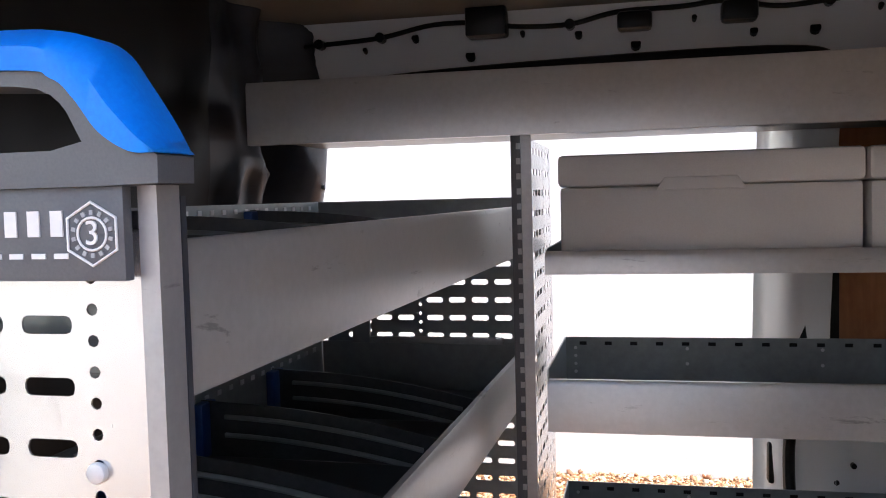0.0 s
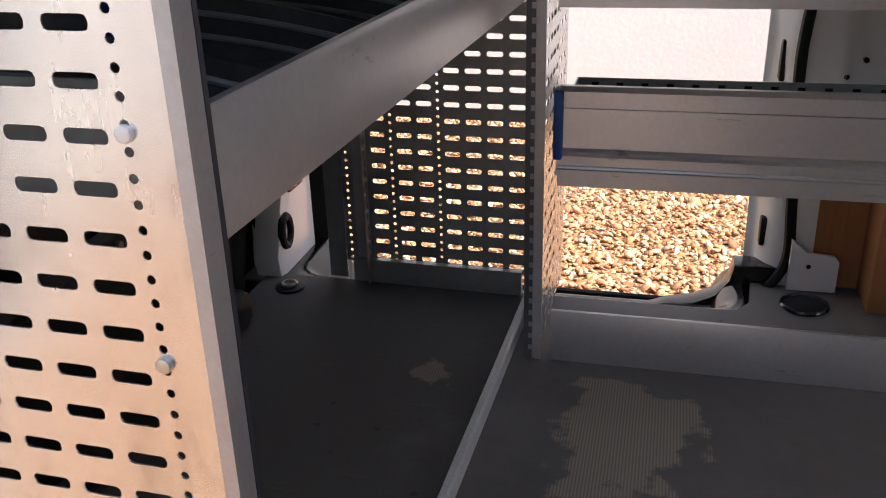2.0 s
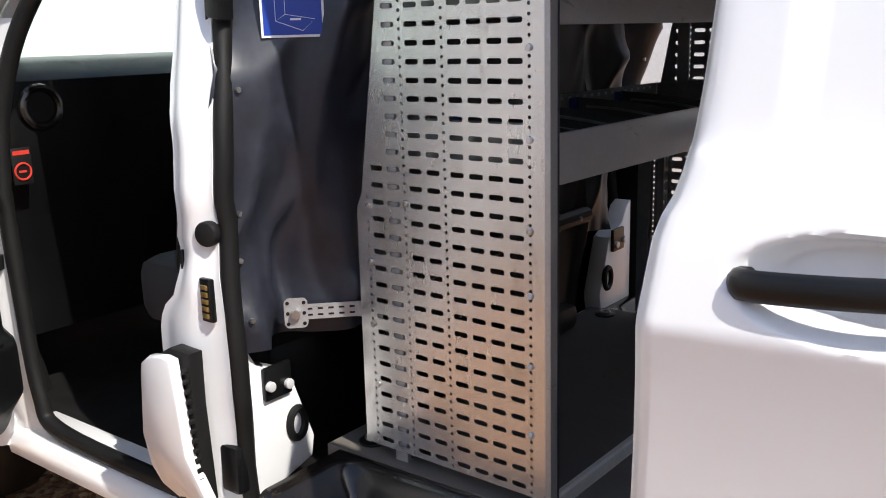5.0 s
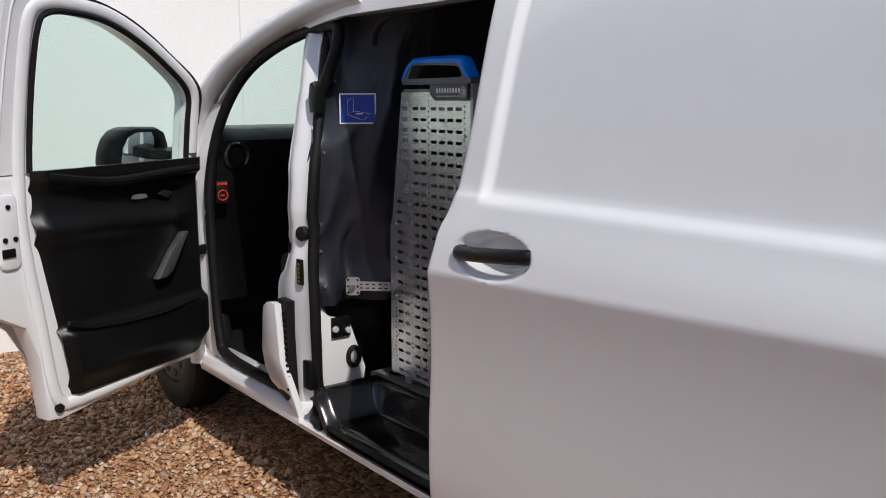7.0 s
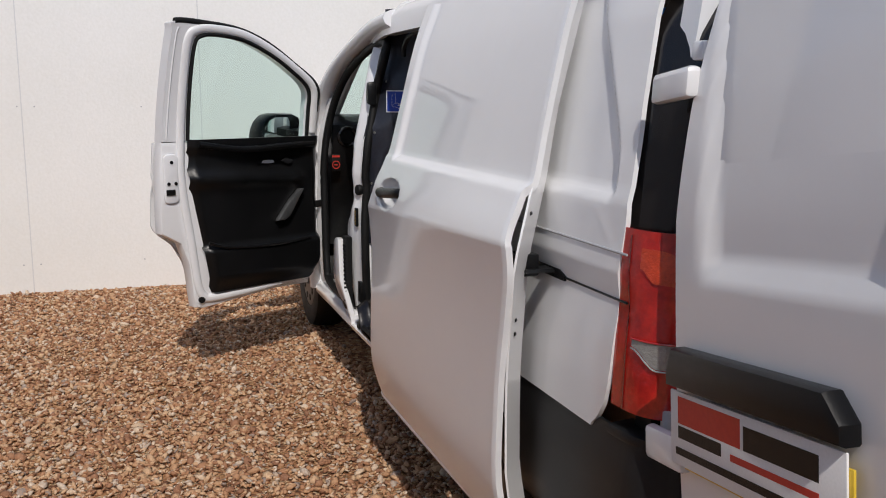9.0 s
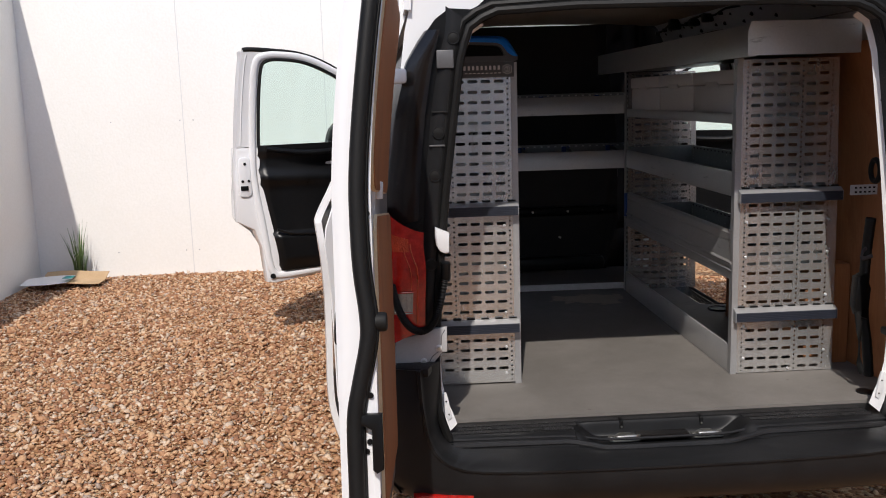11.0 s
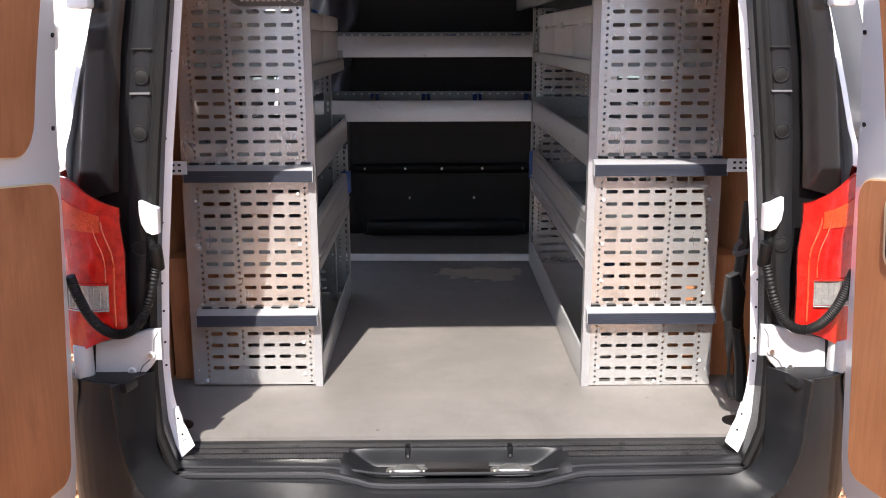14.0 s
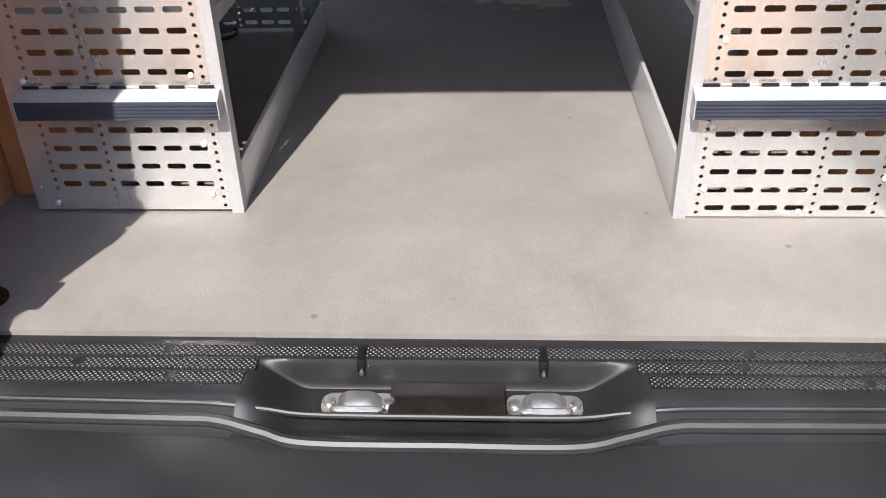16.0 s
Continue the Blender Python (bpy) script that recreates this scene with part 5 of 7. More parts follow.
    catch = add("bottom_catch", box(0.775, 0.835, -0.05, -0.02, 0.475, 0.525, 0.006), CHROME, door)
    add("catch_pin", tube([(0.80, -0.05, 0.495), (0.825, -0.068, 0.50), (0.83, -0.05, 0.52)], 0.008, 8), BLACK, door)
    if not plate:
        for v, z in ((0.16, 1.135), (0.16, 1.09), (0.16, 1.01), (0.30, 0.80), (0.12, 0.66)):
            add("grommet", cylinder(on_end(v, z, 0.002), (1, 0, 0), 0.015, 0.008, 18, bevel=0.002), RUBBER, door)
    else:
        housing = add("plate_lamp", prism([(0.13, 0.955), (0.15, 1.000), (0.60, 1.000), (0.64, 0.955), (0.64, 0.920), (0.13, 0.920)], "y", 0.035, 0.085, bevel=0.012), BLACK, door)
        add("reg_plate_back", box(0.16, 0.640, 0.052, 0.058, 0.752, 0.885, 0.002), YELLOW, door)
        board = add("dealer_board", box(0.12, 0.632, 0.0585, 0.064, 0.758, 0.91, 0.002), PAPER, door, "white dealer board with red and black bars")
        for x0, x1, z0, z1, mat in ((0.15, 0.36, 0.845, 0.90, REDSTICKER), (0.37, 0.57, 0.845, 0.89, BLACK), (0.15, 0.30, 0.815, 0.84, BLACK), (0.33, 0.57, 0.815, 0.828, REDSTICKER), (0.14, 0.58, 0.780, 0.795, BLACK)):
            add("print_bar", box(x0, x1, 0.0641, 0.0648, z0, z1), mat, door)
        add("outer_hinge", box(0.0, 0.15, 0.03, 0.062, 0.735, 0.81, 0.012), WHITE, door)
        add("outer_hinge", box(0.02, 0.165, 0.03, 0.066, 1.50, 1.565, 0.012), WHITE, door)
    return door


rear_door(-1, (0.085, -0.887), -2.8, True)
rear_door(1, (0.085, 0.872), 3.0, False)


# ---- front doors ----
def front_door(sgn, hinge, angle):
    m = place(hinge, angle) @ Matrix.Diagonal((1, sgn, 1, 1))

    def add(name, bm, material, parent, label="", smooth=35):
        # the upper part of the door bends in towards the roof
        for k in range(11):
            bmesh.ops.bisect_plane(bm, geom=bm.verts[:] + bm.edges[:] + bm.faces[:], plane_co=(0, 0, 1.251 + 0.05 * k), plane_no=(0, 0, 1))
        for vert in bm.verts:
            vert.co.y -= 0.057 * max((vert.co.z - 1.25) / 0.45, 0.0) ** 1.5
        bmesh.ops.transform(bm, matrix=m, verts=bm.verts)
        if sgn < 0:
            bmesh.ops.reverse_faces(bm, faces=bm.faces)
        return part(name, bm, material, parent, label, smooth)

    low = [(0.0, 0.50), (0.04, 0.44), (0.74, 0.375), (0.79, 0.385), (0.80, 0.46), (0.815, 0.62), (0.86, 0.74), (0.965, 0.80), (0.965, 1.10), (0.945, 1.275), (0.0, 1.265), (-0.02, 0.9)]
    door = add("front_door", prism(low, "y", -0.03, 0.05, bevel=0.012), WHITE, van, "white front cab door standing wide open")
    cut = [(0.37, 0.745), (0.46, 0.765), (0.62, 0.80), (0.72, 0.855), (0.78, 0.93), (0.82, 0.968), (1.27, 0.955)]
    skin = sheet(lambda u, z: (-0.01 + u * (along(cut, z) + 0.01), 0.055 + 0.035 * math.sin((z - 0.37) / 0.9 * math.pi) - 0.02 * ease(z, 1.0, 1.06) + 0.02 * ease(z, 1.06, 1.10), z), steps(0, 1, 20), steps(0.40, 1.27, 30), 0.01)
    add("outer_skin", skin, WHITE, door, smooth=50)
    # window frame: curved top bar, upright rear bar
    win = curve_points([(0.80, 1.275), (0.79, 1.60), (0.775, 1.765), (0.74, 1.808), (0.66, 1.818), (0.50, 1.80), (0.34, 1.742), (0.18, 1.655), (0.045, 1.55), (0.035, 1.42), (0.04, 1.275)], 6)
    out = curve_points([(0.945, 1.275), (0.925, 1.60), (0.905, 1.82), (0.89, 1.875), (0.72, 1.872), (0.52, 1.85), (0.34, 1.79), (0.16, 1.69), (-0.02, 1.565), (-0.025, 1.42), (-0.03, 1.265)], 6)
    bm = bmesh.new()
    for y0, y1 in ((-0.03, 0.045),):
        rows = [[bm.verts.new((p.x, y, p.y)) for p in line] for line, y in ((win, y0), (out, y0), (out, y1), (win, y1))]
        for i in range(len(win) - 1):
            for a in range(4):
                b = (a + 1) % 4
                bm.faces.new((rows[a][i], rows[a][i + 1], rows[b][i + 1], rows[b][i]))
    add("window_frame", bm, WHITE, door, smooth=40)
    # pressed bead round the window and the trim, and the step of the outer flange
    bead = curve_points([(0.0, 1.30), (-0.005, 1.45), (0.015, 1.565), (0.17, 1.675), (0.34, 1.768), (0.50, 1.827), (0.66, 1.846), (0.76, 1.838), (0.812, 1.79), (0.828, 1.60), (0.84, 1.275), (0.845, 1.12), (0.83, 0.95), (0.805, 0.78), (0.785, 0.62), (0.768, 0.50), (0.74, 0.442), (0.68, 0.425), (0.40, 0.440), (0.06, 0.475)], 6)
    add("pressed_bead", tube([(p.x, -0.030, p.y) for p in bead], 0.024, 12, up=(0, 1, 0), squash=(1.0, 0.55)), WHITE, door, smooth=60)
    add("flange_step", tube([(p.x, -0.030, p.y) for p in curve_points([(0.918, 1.285), (0.898, 1.60), (0.880, 1.80), (0.868, 1.845)], 6)], 0.0045, 8, up=(0, 1, 0)), WHITE, door, smooth=60)
    add("latch_boss", prism(rounded(0.86, 0.945, 0.955, 1.215, 0.03), "y", -0.040, -0.028, bevel=0.008), WHITE, door, smooth=60)
    add("window_seal", tube([(p.x, -0.032, p.y) for p in win], 0.011, 8, up=(0, 1, 0)), RUBBER, door)
    add("top_seal", tube([(p.x, -0.02, p.y) for p in out[18:55]], 0.016, 8, up=(0, 1, 0)), RUBBER, door)
    glass = add("window_glass", prism([(p.x, p.y) for p in win] + [(0.04, 1.262), (0.80, 1.262)], "y", 0.006, 0.010), GLASS, door, "green tinted side window glass")
    glass.visible_shadow = False
    # inner trim with its grab, pocket and speaker
    def trim_at(u, z):
        arm = math.exp(-((z - 1.035 - 0.04 * u) / 0.045) ** 2) * ease(u, 0.1, 0.3)
        cup = math.exp(-((z - 1.145) / 0.030) ** 2 - ((u - 0.42) / 0.16) ** 2)
        pocket = ease(-z, -0.72, -0.68) * ease(z, 0.45, 0.55)
        rim = 0.03 * (1 - ease(min(u - 0.03, 1.0 - u) * 0.8, 0, 0.035))
        y = -0.048 - 0.028 * ease(z, 1.19, 1.25) - 0.036 * arm + 0.020 * cup - 0.034 * pocket + rim + 0.004 * noise.noise(Vector((u * 3, z * 4, 2)))
        return (-0.055 + u * (0.865 - 0.105 * ease(-z, -1.15, -0.42)) + 0.02 * ease(-z, -0.55, -0.45) * (1 - u), y, z + 0.07 * ease(-u, -0.13, 0.0) * (1 - ease(z, 0.44, 0.62)))

    trim = sheet(trim_at, steps(0.03, 1.0, 44), steps(0.455, 1.283, 64), 0.03)
    add("door_trim", trim, BLACK, door, "black moulded inner door trim", smooth=60)
    add("trim_roll", tube(curve_points([(0.02, -0.07, 1.24), (0.2, -0.082, 1.235), (0.5, -0.085, 1.225), (0.76, -0.07, 1.26)], 6), 0.018, 10), BLACK, door)
    add("inner_lever", prism([(0.155, 1.150), (0.20, 1.165), (0.235, 1.150), (0.185, 1.128)], "y", -0.062, -0.046, bevel=0.003), SEAL, door)
    add("pull_grip", prism([(0.10, 0.985), (0.13, 0.985), (0.20, 0.92), (0.285, 0.815), (0.235, 0.815), (0.20, 0.835)], "y", -0.088, -0.05, bevel=0.008), TRAY, door)
    add("pocket_lip", tube(curve_points([(0.06, -0.080, 0.70), (0.3, -0.085, 0.685), (0.6, -0.085, 0.70), (0.72, -0.075, 0.735)], 6), 0.009, 8), BLACK, door)
    add("bottom_grommet", cylinder((0.755, -0.036, 0.425), (0, 1, 0), 0.018, 0.012, 16), RUBBER, door)
    add("edge_latch", box(0.885, 0.935, -0.046, -0.036, 1.00, 1.03, 0.003), BLACK, door)
    for u, z in ((0.90, 1.17), (0.88, 1.06), (0.92, 1.06)):
        add("edge_hole", cylinder((u, -0.040, z), (0, 1, 0), 0.009, 0.008, 12), BLACK, door)
    add("check_strap", box(-0.09, 0.0, -0.02, 0.0, 0.86, 0.90, 0.004), RUBBER, door)
    # mirror on its foot
    mirror = add("side_mirror", prism([(-0.095, 1.235), (0.195, 1.225), (0.212, 1.26), (0.205, 1.31), (0.185, 1.36), (0.15, 1.395), (0.10, 1.408), (-0.02, 1.405), (-0.065, 1.385), (-0.09, 1.33)], "y", 0.18, 0.32, bevel=0.025), BLACK, door, "black plastic side mirror")
    add("mirror_glass", prism([(0.015, 1.245), (0.186, 1.240), (0.192, 1.27), (0.180, 1.33), (0.155, 1.368), (0.115, 1.385), (0.03, 1.385), (0.015, 1.36)], "y", 0.170, 0.178), MIRROR, door)
    add("mirror_foot", prism([(-0.03, 1.26), (0.04, 1.27), (0.04, 1.31), (-0.03, 1.32)], "y", 0.06, 0.20, bevel=0.02), BLACK, door)
    return door


front_door(-1, (-3.55, -0.985), -64.2)
front_door(1, (-3.55, 0.985), 64.2)

# ---- the cab ----
for sgn in (-1, 1):
    pillar = curve_points([(-3.66, sgn * 0.93, 0.36), (-3.665, sgn * 0.945, 0.7), (-3.66, sgn * 0.945, 1.05), (-3.655, sgn * 0.925, 1.30), (-3.58, sgn * 0.885, 1.50), (-3.40, sgn * 0.84, 1.66), (-3.10, sgn * 0.80, 1.775), (-2.75, sgn * 0.785, 1.85), (-2.45, sgn * 0.78, 1.87)], 8)
    part("a_pillar", tube(pillar, 0.055, 10, squash=(1.0, 0.75)), WHITE, van, smooth=60)
    seal = curve_points([(-2.84, sgn * 0.90, 0.42), (-3.40, sgn * 0.90, 0.43), (-3.495, sgn * 0.90, 0.52), (-3.525, sgn * 0.90, 0.8), (-3.535, sgn * 0.90, 1.10), (-3.515, sgn * 0.88, 1.30), (-3.44, sgn * 0.85, 1.48), (-3.30, sgn * 0.81, 1.63), (-3.05, sgn * 0.775, 1.73), (-2.72, sgn * 0.755, 1.78), (-2.66, sgn * 0.77, 1.70), (-2.79, sgn * 0.82, 1.40), (-2.82, sgn * 0.865, 1.1), (-2.86, sgn * 0.865, 0.8), (-2.84, sgn * 0.865, 0.55)], 7)
    part("a_pillar_flange", sheet(lambda u, z, s=sgn: (-3.69 + u * (3.69 + along([(0.36, -3.49), (0.45, -3.525), (0.7, -3.548), (1.0, -3.560), (1.2, -3.555), (1.36, -3.525), (1.5, -3.45)], z)), s * (side_y(z) - 0.028 - 0.02 * ease(u, 0.6, 1.0)), z), [0, 0.2, 0.4, 0.6, 0.7, 0.8, 0.9, 1.0], steps(0.36, 1.5, 30), 0.01), WHITE, van, smooth=50)
    part("cab_door_seal", tube(seal, 0.022, 8, closed=True), RUBBER, van, smooth=60)
    part("front_wing", sheet(lambda x, z, s=sgn: (x, s * (side_y(z) - 0.10 * ease(-x, 4.2, 4.95) ** 2), z), steps(-4.95, -3.68, 16), steps(0.35, 1.15, 14), 0.012, lambda x, z: (x + 4.12) ** 2 + (z - 0.34) ** 2 < 0.39 ** 2), WHITE, van, smooth=50)
    part("a_pillar_front", tube(curve_points([(-4.30, sgn * 0.80, 1.12), (-3.9, sgn * 0.77, 1.38), (-3.5, sgn * 0.74, 1.66), (-3.3, sgn * 0.72, 1.78)], 6), 0.04, 8), WHITE, van)
    if sgn < 0:
        flap = prism([(-2.868, 0.745), (-2.862, 0.768), (-2.835, 0.787), (-2.79, 0.794), (-2.762, 0.790), (-2.750, 0.70), (-2.738, 0.58), (-2.716, 0.47), (-2.700, 0.37), (-2.712, 0.362), (-2.73, 0.385), (-2.79, 0.43), (-2.872, 0.47), (-2.886, 0.52), (-2.885, 0.60)], "y", -0.995, -0.965, bevel=0.008)
        for vert in flap.verts:
            vert.co.y += 0.050 * ease(-vert.co.z, -0.60, -0.36)
        part("sill_flap", flap, WHITE, van, "white sill end flap")
part("bonnet", sheet(lambda x, y: (x, y, 1.14 - 0.20 * ease(-x, 4.3, 5.0) - 0.10 * (y / 0.85) ** 2), steps(-4.98, -4.25, 10), steps(-0.85, 0.85, 16), 0.015), WHITE, van, smooth=50)
part("nose", sheet(lambda y, z: (-4.95 - 0.10 * math.cos(y / 0.9 * math.pi / 2) * math.sin((z - 0.2) / 0.75 * math.pi) ** 0.5, y, z), steps(-0.84, 0.84, 16), steps(0.25, 0.92, 10), 0.015), WHITE, van, smooth=50)
screen = part("windscreen", sheet(lambda a, y: (-4.28 + 0.92 * a - 0.10 * (1 - (y / 0.78) ** 2) * (1 - a), y * (1 - 0.08 * a), 1.14 + 0.66 * a), steps(0, 1, 10), steps(-0.78, 0.78, 14), 0.005), GLASS, van, smooth=60)
screen.visible_shadow = False
part("dashboard", prism([(-4.25, 1.10), (-4.1, 1.34), (-3.85, 1.40), (-3.66, 1.385), (-3.60, 1.34), (-3.585, 1.20), (-3.66, 0.98), (-3.75, 0.60), (-4.25, 0.55)], "y", -0.84, 0.84, bevel=0.02), BLACK, van, "black plastic dashboard")
for y in (-0.745, 0.745):
    vent = part("round_vent", tube([(-3.585, y + 0.052 * math.cos(a), 1.27 + 0.052 * math.sin(a)) for a in steps(0, 2 * math.pi, 24)[:-1]], 0.012, 8, closed=True, up=(1, 0, 0)), GLOSS, van, "round dashboard air vent")
    part("vent_core", cylinder((-3.60, y, 1.27), (1, 0, 0), 0.040, 0.03, 20), RUBBER, vent)
label = part("warning_label", box(-3.594, -3.588, -0.842, -0.788, 1.070, 1.168, 0.001), RUBBER, van, "small black warning label printed in red")
part("label_head", box(-3.5878, -3.5872, -0.838, -0.792, 1.150, 1.161), REDSTICKER, label)
part("label_ring", tube([(-3.5868, -0.815 + 0.022 * math.cos(a), 1.105 + 0.022 * math.sin(a)) for a in steps(0, 2 * math.pi, 20)[:-1]], 0.003, 6, closed=True, up=(1, 0, 0)), REDSTICKER, label)
part("label_bar", box(-3.5878, -3.5872, -0.826, -0.805, 1.102, 1.108), REDSTICKER, label)
part("cab_floor", box(-4.2, -2.68, -0.86, 0.86, 0.33, 0.40), RUBBER, van)
for y0, y1 in ((-0.74, -0.08), (0.14, 0.70)):
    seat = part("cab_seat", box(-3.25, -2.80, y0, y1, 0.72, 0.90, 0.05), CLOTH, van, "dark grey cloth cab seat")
    part("seat_back", box(-2.93, -2.76, y0, y1, 0.86, 1.48, 0.05), CLOTH, seat)
    part("seat_base", box(-3.2, -2.80, y0 + 0.05, y1 - 0.05, 0.40, 0.72, 0.02), BLACK, seat)
    part("headrest", box(-2.90, -2.79, (y0 + y1) / 2 - 0.13, (y0 + y1) / 2 + 0.13, 1.50, 1.68, 0.04), CLOTH, seat)
wheel_c = Vector((-3.45, 0.42, 1.16))
part("steering_wheel", tube([wheel_c + Vector((0.19 * 0.5 * math.sin(a), 0.19 * math.cos(a), 0.19 * 0.87 * math.sin(a))) for a in steps(0, 2 * math.pi, 32)[:-1]], 0.014, 8, closed=True), BLACK, van)
for sgn in (-1, 1):
    part("buffer_stop", cylinder((-2.733, sgn * 0.886, 1.042), (0.25, sgn, 0), 0.027, 0.03, 20, bevel=0.006), RUBBER, van)
    strip = part("contact_strip", box(-2.752, -2.716, *sorted((sgn * 0.895, sgn * 0.908)), 0.855, 0.950, 0.004), BLACK, van)
    for k in range(5):
        part("contact", box(-2.745, -2.723, *sorted((sgn * 0.908, sgn * 0.912)), 0.864 + k * 0.0155, 0.875 + k * 0.0155, 0.002), GOLD, strip)
    part("lower_striker", box(-2.752, -2.694, *sorted((sgn * 0.86, sgn * 0.897)), 0.460, 0.572, 0.008), BLACK, van)
    part("upper_striker", prism([(-2.735, 1.475), (-2.70, 1.470), (-2.695, 1.56), (-2.705, 1.582), (-2.73, 1.575), (-2.742, 1.53)], "y", *sorted((sgn * 0.80, sgn * 0.845)), bevel=0.006), BLACK, van)
    if sgn < 0:
        gear = part("gear_rack", prism([(-2.835, 0.785), (-2.80, 0.803), (-2.735, 0.80), (-2.738, 0.68), (-2.725, 0.44), (-2.76, 0.42), (-2.82, 0.44)], "y", -0.962, -0.925, bevel=0.006), RUBBER, van)
        for k in range(14):
            part("rack_tooth", box(-2.752 + 0.0016 * k, -2.744 + 0.0016 * k, -0.972, -0.958, 0.470 + 0.022 * (13 - k), 0.481 + 0.022 * (13 - k), 0.002), RUBBER, gear)


def wheel(x, sgn):
    y = sgn * 0.80
    hub = part("wheel", cylinder((x, y, 0.34), (0, 1, 0), 0.205, 0.19, 40, bevel=0.012), RIMM, van, "grey wheel, darkened for shade, with a black tyre")
    bm = bmesh.new()
    prof = [(0.205, -0.095), (0.28, -0.108), (0.325, -0.095), (0.34, -0.06), (0.342, 0.06), (0.325, 0.095), (0.28, 0.108), (0.205, 0.095)]
    rings = [[bm.verts.new((x + r * math.cos(a), y + w, 0.34 + r * math.sin(a))) for r, w in prof] for a in steps(0, 2 * math.pi, 48)[:-1]]
    for i in range(48):
        for k in range(len(prof)):
            bm.faces.new((rings[i][k], rings[i][(k + 1) % len(prof)], rings[(i + 1) % 48][(k + 1) % len(prof)], rings[(i + 1) % 48][k]))
    part("tyre", bm, RUBBER, hub, "black rubber tyre", smooth=50)
    for k in range(10):
        a = 2 * math.pi * k / 10
        part("rim_slot", cylinder((x + 0.15 * math.cos(a), y + sgn * 0.094, 0.34 + 0.15 * math.sin(a)), (0, 1, 0), 0.022, 0.008, 12), RUBBER, hub)
    part("hub_cap", cylinder((x, y + sgn * 0.10, 0.34), (0, 1, 0), 0.06, 0.02, 20, bevel=0.006), RIMM, hub)


for x in (-4.12, -0.98):
    for sgn in (-1, 1):
        wheel(x, sgn)

# ---- racking ----


def perforated(z0, rows, strips, edge, pitch=0.0353, thick=0.0016, skip=None):
    """A sheet in x (from 0) and z with slots and round holes through it. strips: x0, x1 and "slot", "hole" or "upright"; edge(z) is its outer side."""
    vs, fs = [], []

    def v(x, y, z):
        vs.append((x, y, z))
        return len(vs) - 1

    def quad(a, b, c, d):
        fa, fb = [v(p[0], -thick / 2, p[1]) for p in (a, b, c, d)], [v(p[0], thick / 2, p[1]) for p in (a, b, c, d)]
        fs.append(tuple(fa))
        fs.append(tuple(fb[::-1]))

    def pierced(x0, x1, a, b, hw, hh, r, n):
        cx, cz = (x0 + x1) / 2, (a + b) / 2
        ins, outs = [], []
        if n == 3:
            for sx, sz in ((1, 1), (-1, 1), (-1, -1), (1, -1)):
                kx, kz = cx + sx * (hw - r), cz + sz * (hh - r)
                arc = [(kx + sx * r, kz), (kx + sx * r * 0.71, kz + sz * r * 0.71), (kx, kz + sz * r)]
                ox, oz = (x1 if sx > 0 else x0), (b if sz > 0 else a)
                rim = [(ox, kz), (ox, oz), (kx, oz)]
                if sx * sz < 0:
                    arc, rim = arc[::-1], rim[::-1]
                ins += arc
                outs += rim
        else:
            for k in range(8):
                an = math.pi / 4 * k
                c, s = math.cos(an), math.sin(an)
                ins.append((cx + hw * c, cz + hw * s))
                outs.append((x1 if c > 0.1 else x0 if c < -0.1 else cx, b if s > 0.1 else a if s < -0.1 else cz))
        m = len(ins)
        fi, fo = [v(p[0], -thick / 2, p[1]) for p in ins], [v(p[0], -thick / 2, p[1]) for p in outs]
        bi, bo = [v(p[0], thick / 2, p[1]) for p in ins], [v(p[0], thick / 2, p[1]) for p in outs]
        for i in range(m):
            j = (i + 1) % m
            fs.append((fo[i], fo[j], fi[j], fi[i]))
            fs.append((bo[i], bi[i], bi[j], bo[j]))
            fs.append((fi[i], fi[j], bi[j], bi[i]))

    for r in range(rows):
        a, b = z0 + r * pitch, z0 + (r + 1) * pitch
        lim = min(edge(a), edge(b))
        last = 0.0
        for x0, x1, what in strips:
            if x1 > lim - 0.006:
                break
            if x0 > last + 1e-6:
                quad((last, a), (x0, a), (x0, b), (last, b))
            if what == "slot" and not (skip and skip((x0 + x1) / 2, (a + b) / 2)):
                pierced(x0, x1, a, b, 0.0168, 0.0054, 0.004, 3)
            elif what == "upright":
                pierced(x0, x1, a, b, 0.0032, 0.0075, 0.0025, 3)
            elif what == "hole":
                h = (a + b) / 2
                pierced(x0, x1, a, h, 0.0037, 0.0037, 0, 8)
                pierced(x0, x1, h, b, 0.0037, 0.0037, 0, 8)
            else:
                quad((x0, a), (x1, a), (x1, b), (x0, b))
            last = x1
        quad((last, a), (edge(a), a), (edge(b), b), (last, b))
    me = bpy.data.meshes.new("perforated_panel")
    me.from_pydata(vs, [], fs)
    me.update()
    return me


def layout(groups, start=0.0235):
    """Strips from the inner edge: a line of holes, then a group of slots, and so on."""
    out, x = [], start
    for g in groups:
        out.append((x - 0.0065, x + 0.0065, "hole"))
        x += 0.0305 - 0.02325
        for _ in range(g):
            out.append((x, x + 0.0465, "slot"))
            x += 0.0465
        x += 0.0305 - 0.02325
    out.append((x - 0.0065, x + 0.0065, "hole"))
    return out


def put(ob, m):
    ob.matrix_basis = m
    return ob


def bolts(parent, m, spots, material=BOLTW, r=0.0064):
    for x, z in spots:
        bm = cylinder((x, -0.003, z), (0, 1, 0), r, 0.006, 14, bevel=0.002)
        bmesh.ops.transform(bm, matrix=m, verts=bm.verts)
        part("bolt_head", bm, material, parent)


